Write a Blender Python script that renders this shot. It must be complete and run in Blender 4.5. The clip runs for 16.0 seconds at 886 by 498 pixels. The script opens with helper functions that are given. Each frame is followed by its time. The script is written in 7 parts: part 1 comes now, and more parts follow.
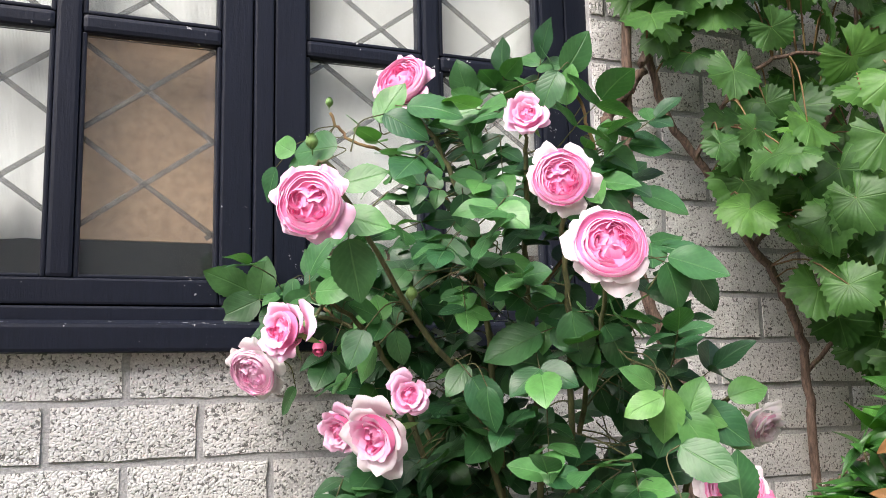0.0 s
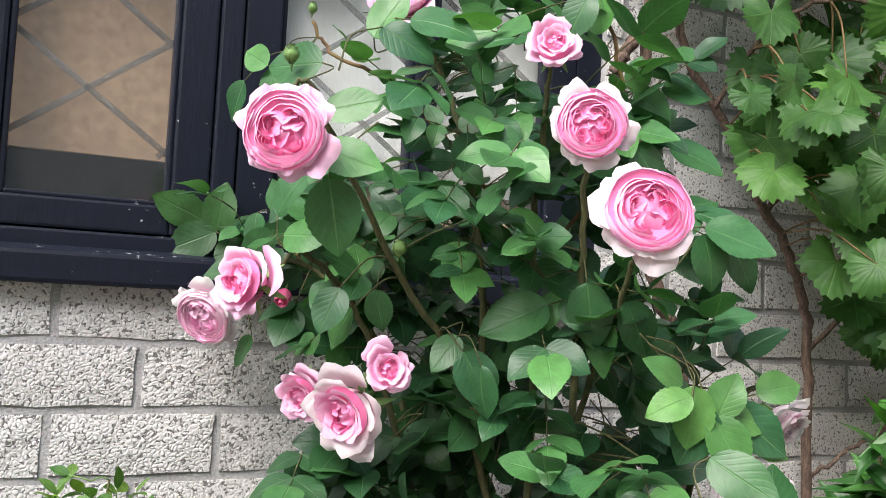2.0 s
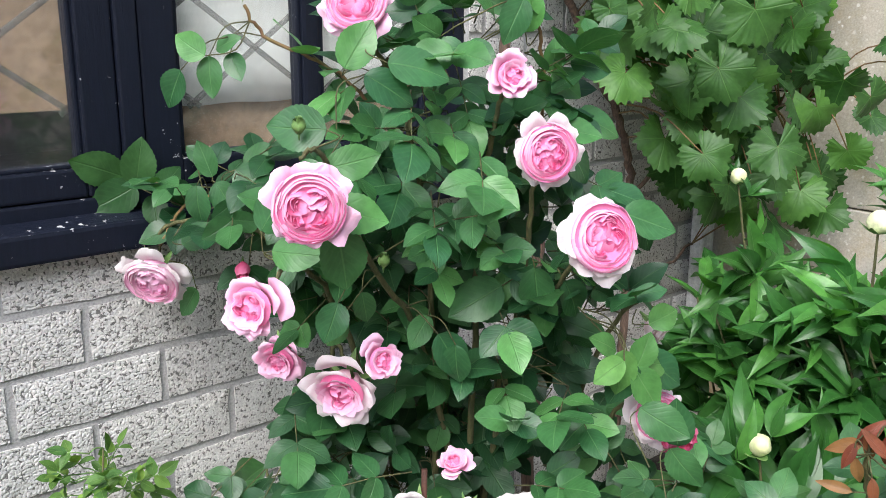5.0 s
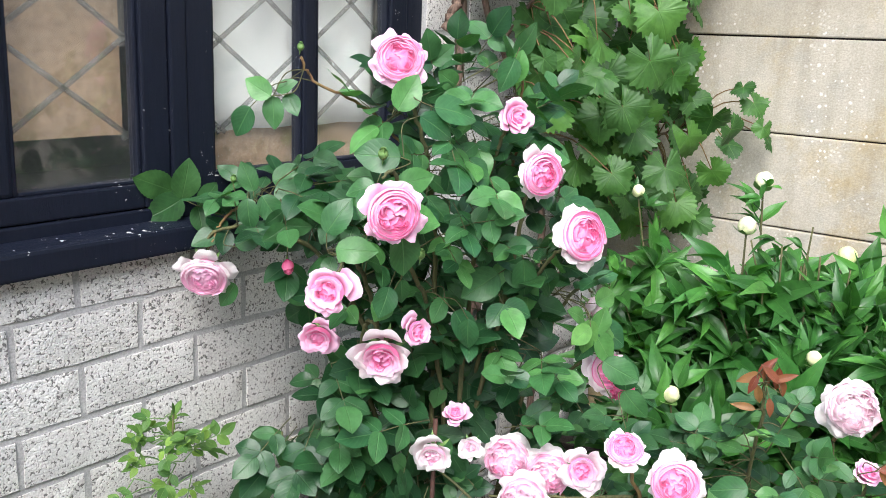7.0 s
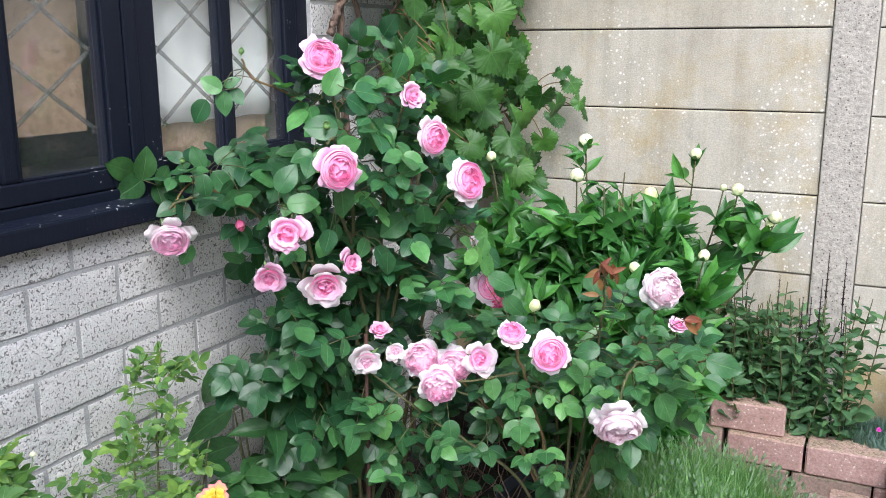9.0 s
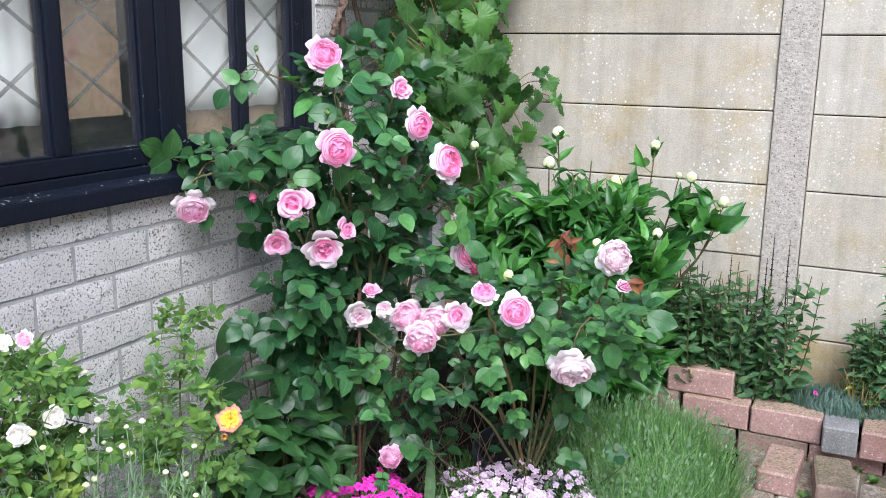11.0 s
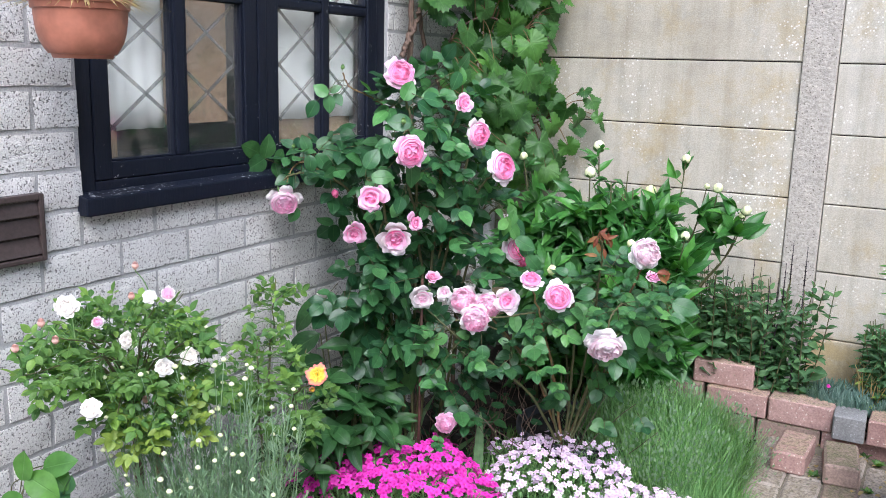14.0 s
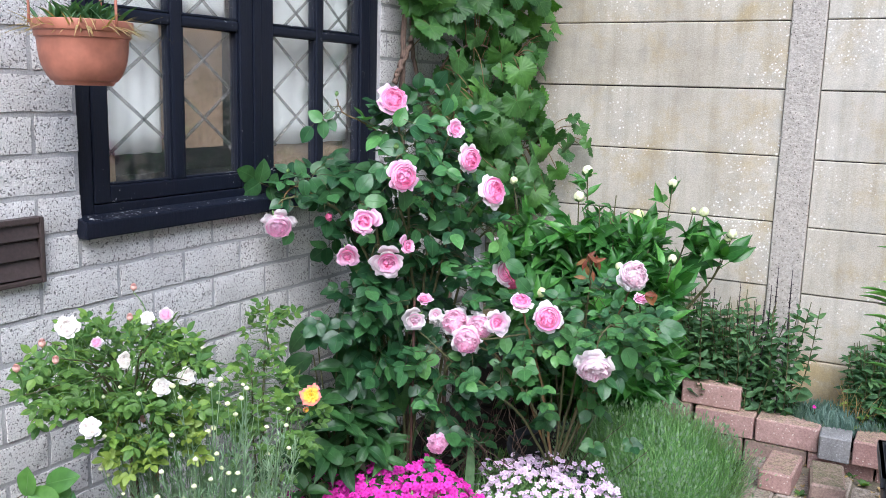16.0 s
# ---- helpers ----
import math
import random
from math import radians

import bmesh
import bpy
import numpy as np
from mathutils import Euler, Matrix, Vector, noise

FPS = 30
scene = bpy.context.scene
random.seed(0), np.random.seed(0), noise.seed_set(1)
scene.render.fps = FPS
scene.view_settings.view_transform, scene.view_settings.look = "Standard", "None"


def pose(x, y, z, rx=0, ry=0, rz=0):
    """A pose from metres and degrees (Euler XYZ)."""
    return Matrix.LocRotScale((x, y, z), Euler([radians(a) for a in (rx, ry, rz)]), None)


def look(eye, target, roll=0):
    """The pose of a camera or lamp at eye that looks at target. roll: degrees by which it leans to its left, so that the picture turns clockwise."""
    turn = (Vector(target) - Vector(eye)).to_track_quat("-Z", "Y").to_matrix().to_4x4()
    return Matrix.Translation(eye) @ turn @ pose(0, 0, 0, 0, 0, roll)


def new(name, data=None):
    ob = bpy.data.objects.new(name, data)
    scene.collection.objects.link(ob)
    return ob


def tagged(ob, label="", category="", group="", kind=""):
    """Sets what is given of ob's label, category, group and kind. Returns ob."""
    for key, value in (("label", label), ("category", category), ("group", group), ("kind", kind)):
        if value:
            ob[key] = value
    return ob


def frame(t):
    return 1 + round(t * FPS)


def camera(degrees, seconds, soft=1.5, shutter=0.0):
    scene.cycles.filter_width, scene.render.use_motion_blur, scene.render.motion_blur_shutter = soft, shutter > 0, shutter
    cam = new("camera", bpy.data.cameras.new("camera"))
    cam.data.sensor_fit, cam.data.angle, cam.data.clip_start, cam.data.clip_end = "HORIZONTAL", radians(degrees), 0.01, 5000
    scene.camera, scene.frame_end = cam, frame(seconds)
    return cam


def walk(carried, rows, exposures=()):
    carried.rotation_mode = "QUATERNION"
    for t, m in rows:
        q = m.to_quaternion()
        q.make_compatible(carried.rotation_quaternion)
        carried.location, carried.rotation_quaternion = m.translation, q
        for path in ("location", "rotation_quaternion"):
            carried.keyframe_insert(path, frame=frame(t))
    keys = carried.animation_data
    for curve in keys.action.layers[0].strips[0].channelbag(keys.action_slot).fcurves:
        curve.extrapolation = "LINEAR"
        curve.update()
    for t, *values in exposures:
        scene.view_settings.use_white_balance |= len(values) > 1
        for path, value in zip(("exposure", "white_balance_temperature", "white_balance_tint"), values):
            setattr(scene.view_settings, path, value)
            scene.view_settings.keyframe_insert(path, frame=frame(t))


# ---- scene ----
cam = camera(52.6, 16.0, 0.8)
PATH = [
    (0, (-0.05, 0.544, 0.803), (0.672, 2.386, 1.097), -1.2),
    (0.5, (-0.053, 0.563, 0.802), (0.677, 2.407, 1.062), -0.6),
    (1, (-0.045, 0.6, 0.806), (0.699, 2.442, 1.035), 0.4),
    (1.5, (-0.05, 0.641, 0.811), (0.712, 2.479, 1.015), 2.0),
    (2, (-0.02, 0.718, 0.852), (0.792, 2.541, 0.981), 2.9),
    (2.5, (-0.022, 0.734, 0.956), (0.808, 2.553, 0.898), 1.5),
    (3, (-0.043, 0.718, 1.068), (0.821, 2.502, 0.806), 0.9),
    (3.5, (-0.08, 0.694, 1.124), (0.809, 2.448, 0.757), 1.4),
    (4, (-0.107, 0.696, 1.159), (0.837, 2.406, 0.731), 1.2),
    (4.5, (-0.182, 0.744, 1.171), (0.944, 2.325, 0.688), 0.2),
    (4.7, (-0.231, 0.758, 1.173), (0.966, 2.282, 0.678), 0.1),
    (6.8, (-0.644, 0.698, 1.234), (0.821, 1.981, 0.778), 2.6),
    (7, (-0.714, 0.709, 1.232), (0.816, 1.911, 0.77), 2.3),
    (7.5, (-0.826, 0.706, 1.224), (0.814, 1.755, 0.763), 2.2),
    (8, (-0.966, 0.65, 1.219), (0.701, 1.653, 0.756), 2.0),
    (8.5, (-1.095, 0.598, 1.227), (0.59, 1.575, 0.771), 0.6),
    (9, (-1.197, 0.591, 1.22), (0.546, 1.465, 0.774), -0.2),
    (9.2, (-1.234, 0.59, 1.22), (0.532, 1.413, 0.767), -0.2),
    (11.3, (-1.518, 0.393, 1.219), (0.222, 1.275, 0.776), 0.6),
    (11.5, (-1.559, 0.431, 1.216), (0.202, 1.276, 0.785), 0.4),
    (12, (-1.635, 0.469, 1.213), (0.157, 1.254, 0.798), -0.5),
    (12.5, (-1.677, 0.44, 1.217), (0.127, 1.203, 0.811), -0.2),
    (13, (-1.722, 0.366, 1.227), (0.053, 1.19, 0.817), 0.7),
    (13.5, (-1.771, 0.295, 1.224), (-0.035, 1.199, 0.81), 1.2),
    (14, (-1.806, 0.275, 1.219), (-0.098, 1.235, 0.818), 1.5),
    (14.5, (-1.829, 0.258, 1.219), (-0.137, 1.255, 0.838), 1.3),
    (15, (-1.843, 0.261, 1.221), (-0.148, 1.257, 0.856), 1.4),
    (15.5, (-1.847, 0.259, 1.221), (-0.137, 1.234, 0.867), 1.6),
    (16, (-1.849, 0.256, 1.223), (-0.122, 1.203, 0.876), 1.6),
]
walk(cam, [(t, look(eye, target, roll)) for t, eye, target, roll in PATH],
     exposures=[(0.0, 1.76, 7000, 14), (2.0, 1.63, 6800, 12), (3.5, 1.35, 6500, 10), (4.7, 1.42, 6500, 10), (7.0, 1.62, 6500, 10), (7.5, 1.1, 6500, 10), (8.0, 1.2, 6400, 10),
                (9.0, 1.43, 6200, 11), (12.0, 1.4, 6100, 12), (16.0, 1.35, 6000, 13)])
# world, sun and closing light: a bright overcast day
wd = bpy.data.worlds.new("sky")
scene.world = wd
wd.use_nodes = True
wn = wd.node_tree
sky = wn.nodes.new("ShaderNodeTexSky")
sky.sky_type = 'NISHITA'
sky.sun_disc = False
sky.sun_elevation, sky.sun_rotation = radians(50), radians(240)
sky.air_density, sky.dust_density, sky.ozone_density = 1.0, 2.5, 2.0
bg = wn.nodes["Background"]
bg.inputs["Strength"].default_value = 0.13
wn.links.new(sky.outputs[0], bg.inputs["Color"])
sun = bpy.data.lights.new("sun", 'SUN')
sun.energy, sun.angle, sun.color = 1.5, radians(40), (0.98, 0.99, 1.0)
new("sun", sun).matrix_world = look((-7, -4.5, 10), (0, 1, 0))

# ---- materials ----


def nodes_of(name):
    m = bpy.data.materials.new(name)
    m.use_nodes = True
    nt = m.node_tree
    return m, nt, nt.nodes["Principled BSDF"]


def node(nt, kind, **inputs):
    n = nt.nodes.new("ShaderNode" + kind)
    for k, v in inputs.items():
        n.inputs[k.replace("_", " ")].default_value = v
    return n


def ramp(nt, source, stops):
    r = nt.nodes.new("ShaderNodeValToRGB")
    while len(r.color_ramp.elements) < len(stops):
        r.color_ramp.elements.new(0.5)
    for e, (p, c) in zip(r.color_ramp.elements, stops):
        e.position, e.color = p, (*c, 1)
    nt.links.new(source, r.inputs[0])
    return r.outputs[0]


def mix(nt, fac, a, b, mode='MIX'):
    m = nt.nodes.new("ShaderNodeMixRGB")
    m.blend_type = mode
    for k, v in zip(("Fac", "Color1", "Color2"), (fac, a, b)):
        if isinstance(v, (int, float)):
            m.inputs[k].default_value = v
        elif isinstance(v, tuple):
            m.inputs[k].default_value = (*v, 1)
        else:
            nt.links.new(v, m.inputs[k])
    return m.outputs[0]


def calc(nt, op, a, b=0.0):
    m = nt.nodes.new("ShaderNodeMath")
    m.operation = op
    for i, v in enumerate((a, b)):
        if isinstance(v, (int, float)):
            m.inputs[i].default_value = v
        else:
            nt.links.new(v, m.inputs[i])
    return m.outputs[0]


def place(nt, which="Object"):
    return nt.nodes.new("ShaderNodeTexCoord").outputs[which]


def grain(nt, co, scale, detail=4, rough=0.6):
    n = node(nt, "TexNoise", Scale=scale, Detail=detail, Roughness=rough)
    if co is not None:
        nt.links.new(co, n.inputs["Vector"])
    return n.outputs["Fac"]


def bump(nt, b, height, strength, dist):
    n = node(nt, "Bump", Strength=strength, Distance=dist)
    nt.links.new(height, n.inputs["Height"])
    nt.links.new(n.outputs[0], b.inputs["Normal"])


def world_co(nt):
    return nt.nodes.new("ShaderNodeNewGeometry").outputs["Position"]


def rough_block():
    m, nt, b = nodes_of("pitted grey block")
    co = world_co(nt)
    big = grain(nt, co, 9, 3)
    pits = node(nt, "TexVoronoi", Scale=165.0, Randomness=1.0)
    pits.feature = 'DISTANCE_TO_EDGE'
    warp = node(nt, "TexNoise", Scale=70.0, Detail=3.0)
    nt.links.new(co, warp.inputs["Vector"])
    v = nt.nodes.new("ShaderNodeVectorMath")
    v.operation = 'MULTIPLY_ADD'
    v.inputs[1].default_value = (0.007, 0.007, 0.007)
    nt.links.new(warp.outputs["Color"], v.inputs[0])
    nt.links.new(co, v.inputs[2])
    nt.links.new(v.outputs[0], pits.inputs["Vector"])
    hole = ramp(nt, calc(nt, 'ADD', calc(nt, 'MULTIPLY', pits.outputs["Distance"], 0.5), grain(nt, co, 150, 3, 0.6)), [(0.43, (0, 0, 0)), (0.49, (1, 1, 1))])
    cell = ramp(nt, pits.outputs["Distance"], [(0.0, (0.42, 0.42, 0.42)), (0.3, (1, 1, 1))])
    h = mix(nt, 0.75, hole, cell, 'MULTIPLY')
    rnd = nt.nodes.new("ShaderNodeObjectInfo").outputs["Random"]
    face = mix(nt, rnd, (0.64, 0.615, 0.59), (0.77, 0.75, 0.725))
    face = mix(nt, 0.55, face, ramp(nt, big, [(0.3, (0.56, 0.54, 0.52)), (0.7, (0.79, 0.775, 0.755))]))
    fine = ramp(nt, grain(nt, co, 300, 2), [(0.3, (0.75, 0.75, 0.75)), (0.7, (1.1, 1.1, 1.1))])
    face = mix(nt, 1.0, face, fine, 'MULTIPLY')
    # pits are painted darker for the shade inside them
    col = mix(nt, hole, (0.17, 0.163, 0.156), face)
    nt.links.new(col, b.inputs["Base Color"])
    b.inputs["Roughness"].default_value = 0.95
    bump(nt, b, h, 0.75, 0.003)
    return m


def mottled(name, dark, light, scale=12, rough=0.9, fine=180, relief=0.002, specks=None, speck_scale=60, metallic=0.0, dirt=None):
    m, nt, b = nodes_of(name)
    co = world_co(nt)
    a = grain(nt, co, scale, 5)
    f = grain(nt, co, fine, 3)
    rnd = nt.nodes.new("ShaderNodeObjectInfo").outputs["Random"]
    tone = calc(nt, 'ADD', calc(nt, 'MULTIPLY', a, 0.75), calc(nt, 'MULTIPLY', rnd, 0.25))
    col = mix(nt, ramp(nt, tone, [(0.32, (0, 0, 0)), (0.68, (1, 1, 1))]), dark, light)
    col = mix(nt, 1.0, col, ramp(nt, f, [(0.3, (0.72, 0.72, 0.72)), (0.7, (1.15, 1.15, 1.15))]), 'MULTIPLY')
    if specks:
        s = node(nt, "TexVoronoi", Scale=float(speck_scale))
        nt.links.new(co, s.inputs["Vector"])
        sp = ramp(nt, s.outputs["Distance"], [(0.12, (1, 1, 1)), (0.22, (0, 0, 0))])
        col = mix(nt, sp, col, specks)
    if dirt:    # moss and grit that settles on the upper faces
        sep = nt.nodes.new("ShaderNodeSeparateXYZ")
        nt.links.new(nt.nodes.new("ShaderNodeNewGeometry").outputs["Normal"], sep.inputs[0])
        flat = ramp(nt, sep.outputs["Z"], [(0.6, (0, 0, 0)), (0.95, (1, 1, 1))])
        cover = ramp(nt, grain(nt, co, 38, 5, 0.7), [(0.3, (0, 0, 0)), (0.62, (1, 1, 1))])
        col = mix(nt, mix(nt, 1.0, flat, cover, 'MULTIPLY'), col, mix(nt, ramp(nt, f, [(0.4, (0, 0, 0)), (0.6, (1, 1, 1))]), dirt, tuple(2.2 * q for q in dirt)))
    nt.links.new(col, b.inputs["Base Color"])
    b.inputs["Roughness"].default_value = rough
    b.inputs["Metallic"].default_value = metallic
    bump(nt, b, calc(nt, 'ADD', calc(nt, 'MULTIPLY', a, 0.6), f), 0.7, relief)
    return m


def fence_concrete():
    m, nt, b = nodes_of("weathered concrete panel")
    co = world_co(nt)
    a = grain(nt, co, 3.2, 6, 0.65)
    rnd = nt.nodes.new("ShaderNodeObjectInfo").outputs["Random"]
    col = mix(nt, ramp(nt, a, [(0.3, (0, 0, 0)), (0.7, (1, 1, 1))]), (0.385, 0.345, 0.272), (0.54, 0.5, 0.415))
    col = mix(nt, calc(nt, 'MULTIPLY', rnd, 0.35), col, (0.64, 0.62, 0.57))
    # lichen: ochre blooms, denser on the lowest panel that stays damp
    lich = grain(nt, co, 4.2, 6, 0.72)
    sep = nt.nodes.new("ShaderNodeSeparateXYZ")
    nt.links.new(co, sep.inputs[0])
    damp = ramp(nt, sep.outputs["Z"], [(0.24, (0.24, 0.24, 0.24)), (0.32, (0, 0, 0))])
    lf = ramp(nt, calc(nt, 'ADD', lich, damp), [(0.5, (0, 0, 0)), (0.74, (0.72, 0.72, 0.72))])
    col = mix(nt, lf, col, (0.4, 0.29, 0.11))
    grey = ramp(nt, grain(nt, co, 11, 5, 0.7), [(0.5, (0, 0, 0)), (0.75, (0.45, 0.45, 0.45))])
    col = mix(nt, grey, col, (0.3, 0.3, 0.28))
    st = nt.nodes.new("ShaderNodeMapping")
    st.inputs["Scale"].default_value = (22, 22, 1.6)
    nt.links.new(co, st.inputs["Vector"])
    streak = ramp(nt, grain(nt, st.outputs[0], 1.0, 4, 0.6), [(0.45, (1, 1, 1)), (0.75, (0.76, 0.74, 0.69))])
    col = mix(nt, 0.8, col, streak, 'MULTIPLY')
    # white lichen spots, uneven in size and gathered in patches
    where = grain(nt, co, 3.1, 4, 0.6)
    for scale, big, need in ((46.0, 0.15, 0.54), (85.0, 0.18, 0.5), (24.0, 0.09, 0.57)):
        sp = node(nt, "TexVoronoi", Scale=scale)
        warp = node(nt, "TexNoise", Scale=120.0, Detail=2.0)
        nt.links.new(co, warp.inputs["Vector"])
        v = nt.nodes.new("ShaderNodeVectorMath")
        v.operation = 'MULTIPLY_ADD'
        v.inputs[1].default_value = (0.006, 0.006, 0.006)
        nt.links.new(warp.outputs["Color"], v.inputs[0])
        nt.links.new(co, v.inputs[2])
        nt.links.new(v.outputs[0], sp.inputs["Vector"])
        pick = nt.nodes.new("ShaderNodeSeparateXYZ")
        nt.links.new(sp.outputs["Color"], pick.inputs[0])
        near = calc(nt, 'DIVIDE', sp.outputs["Distance"], calc(nt, 'ADD', pick.outputs["X"], 0.05))
        spots = ramp(nt, near, [(big, (1, 1, 1)), (big * 1.9, (0, 0, 0))])
        patch = ramp(nt, where, [(need - 0.04, (0, 0, 0)), (need + 0.08, (0.85, 0.85, 0.85))])
        col = mix(nt, mix(nt, 1.0, spots, patch, 'MULTIPLY'), col, (0.8, 0.79, 0.75))
    f = grain(nt, co, 220, 3)
    col = mix(nt, 1.0, col, ramp(nt, f, [(0.3, (0.82, 0.82, 0.82)), (0.7, (1.1, 1.1, 1.1))]), 'MULTIPLY')
    nt.links.new(col, b.inputs["Base Color"])
    b.inputs["Roughness"].default_value = 0.92
    bump(nt, b, calc(nt, 'ADD', f, grain(nt, co, 40, 3)), 0.5, 0.0018)
    return m


def black_paint():
    m, nt, b = nodes_of("worn black paint")
    co = world_co(nt)
    st = nt.nodes.new("ShaderNodeMapping")
    st.inputs["Scale"].default_value = (60, 60, 6)
    nt.links.new(co, st.inputs["Vector"])
    wood = grain(nt, st.outputs[0], 3.0, 5, 0.65)
    chips = grain(nt, co, 95, 3, 0.6)
    area = grain(nt, co, 9, 3, 0.6)
    sep = nt.nodes.new("ShaderNodeSeparateXYZ")
    nt.links.new(nt.nodes.new("ShaderNodeNewGeometry").outputs["Normal"], sep.inputs[0])
    up = calc(nt, 'MULTIPLY', calc(nt, 'MAXIMUM', sep.outputs["Z"], 0.0), 0.062)
    worn = ramp(nt, calc(nt, 'ADD', calc(nt, 'ADD', calc(nt, 'MULTIPLY', chips, 0.6), calc(nt, 'MULTIPLY', area, 0.4)), up),
                [(0.655, (0, 0, 0)), (0.69, (1, 1, 1))])
    col = mix(nt, wood, (0.003, 0.0045, 0.010), (0.009, 0.0125, 0.025))
    col = mix(nt, worn, col, (0.5, 0.5, 0.5))
    nt.links.new(col, b.inputs["Base Color"])
    b.inputs["Roughness"].default_value = 0.5
    b.inputs["Specular IOR Level"].default_value = 0.25
    bump(nt, b, calc(nt, 'ADD', wood, calc(nt, 'MULTIPLY', grain(nt, co, 160, 2), 0.5)), 0.6, 0.0012)
    return m


def leaf_mat(name, dark, light, vein, rough=0.42, island=False, thin=0.3, veins=7.0):
    m, nt, b = nodes_of(name)
    uv = nt.nodes.new("ShaderNodeUVMap").outputs[0]
    sep = nt.nodes.new("ShaderNodeSeparateXYZ")
    nt.links.new(uv, sep.inputs[0])
    across = calc(nt, 'ABSOLUTE', calc(nt, 'SUBTRACT', sep.outputs["X"], 0.5))
    along = sep.outputs["Y"]
    rnd = (nt.nodes.new("ShaderNodeNewGeometry").outputs["Random Per Island"] if island
           else nt.nodes.new("ShaderNodeObjectInfo").outputs["Random"])
    col = mix(nt, ramp(nt, rnd, [(0.0, (0, 0, 0)), (0.7, (0.35, 0.35, 0.35)), (1.0, (1, 1, 1))]), dark, light)
    col = mix(nt, 1.0, col, ramp(nt, grain(nt, world_co(nt), 55, 3), [(0.3, (0.75, 0.78, 0.75)), (0.7, (1.2, 1.16, 1.2))]), 'MULTIPLY')
    mid = ramp(nt, across, [(0.008, (0.75, 0.75, 0.75)), (0.03, (0, 0, 0))])
    wave = calc(nt, 'SINE', calc(nt, 'MULTIPLY', calc(nt, 'SUBTRACT', along, calc(nt, 'MULTIPLY', across, 0.75)), 6.283 * veins))
    side = ramp(nt, wave, [(0.2, (0, 0, 0)), (1.0, (0.11, 0.11, 0.11))])
    lines = mix(nt, 1.0, mid, side, 'LIGHTEN')
    col = mix(nt, calc(nt, 'MULTIPLY', lines, 0.55), col, vein)
    nt.links.new(col, b.inputs["Base Color"])
    b.inputs["Roughness"].default_value = rough
    b.inputs["Specular IOR Level"].default_value = 0.45
    bump(nt, b, calc(nt, 'SUBTRACT', 1.0, lines), 0.6, 0.0015)
    tr = nt.nodes.new("ShaderNodeBsdfTranslucent")
    nt.links.new(mix(nt, 1.0, col, (1.3, 1.5, 0.6), 'MULTIPLY'), tr.inputs["Color"])
    ms = nt.nodes.new("ShaderNodeMixShader")
    ms.inputs[0].default_value = thin
    nt.links.new(b.outputs[0], ms.inputs[1])
    nt.links.new(tr.outputs[0], ms.inputs[2])
    nt.links.new(ms.outputs[0], nt.nodes["Material Output"].inputs["Surface"])
    return m


def petal_mat(name, base, tip, edge=0.6, thin=0.3):
    """Petal pigment runs from the claw (v = 0) to the rim (v = 1)."""
    m, nt, b = nodes_of(name)
    uv = nt.nodes.new("ShaderNodeUVMap").outputs[0]
    sep = nt.nodes.new("ShaderNodeSeparateXYZ")
    nt.links.new(uv, sep.inputs[0])
    v = calc(nt, 'ADD', sep.outputs["Y"], calc(nt, 'MULTIPLY', calc(nt, 'SUBTRACT', grain(nt, world_co(nt), 60, 3), 0.5), 0.35))
    col = ramp(nt, v, [(0.1, base), (edge, tuple(0.5 * (x + y) for x, y in zip(base, tip))), (1.0, tip)])
    st = nt.nodes.new("ShaderNodeMapping")
    st.inputs["Scale"].default_value = (40, 2, 1)
    nt.links.new(uv, st.inputs["Vector"])
    streak = grain(nt, st.outputs[0], 1.0, 3)
    col = mix(nt, 0.5, col, ramp(nt, streak, [(0.3, (0.9, 0.84, 0.87)), (0.7, (1, 1, 1))]), 'MULTIPLY')
    isle = nt.nodes.new("ShaderNodeNewGeometry").outputs["Random Per Island"]
    col = mix(nt, 1.0, col, ramp(nt, isle, [(0.0, (0.94, 0.87, 0.91)), (0.6, (1, 1, 1))]), 'MULTIPLY')
    nt.links.new(col, b.inputs["Base Color"])
    b.inputs["Roughness"].default_value = 0.6
    b.inputs["Specular IOR Level"].default_value = 0.25
    bump(nt, b, streak, 0.25, 0.001)
    tr = nt.nodes.new("ShaderNodeBsdfTranslucent")
    nt.links.new(col, tr.inputs["Color"])
    ms = nt.nodes.new("ShaderNodeMixShader")
    ms.inputs[0].default_value = thin
    nt.links.new(b.outputs[0], ms.inputs[1])
    nt.links.new(tr.outputs[0], ms.inputs[2])
    nt.links.new(ms.outputs[0], nt.nodes["Material Output"].inputs["Surface"])
    return m


def glass_mat():
    m, nt, b = nodes_of("old window glass")
    b.inputs["Base Color"].default_value = (0.93, 0.95, 0.94, 1)
    b.inputs["Roughness"].default_value = 0.03
    b.inputs["IOR"].default_value = 1.55
    b.inputs["Transmission Weight"].default_value = 0.988
    bump(nt, b, grain(nt, world_co(nt), 4, 2), 0.15, 0.004)
    return m


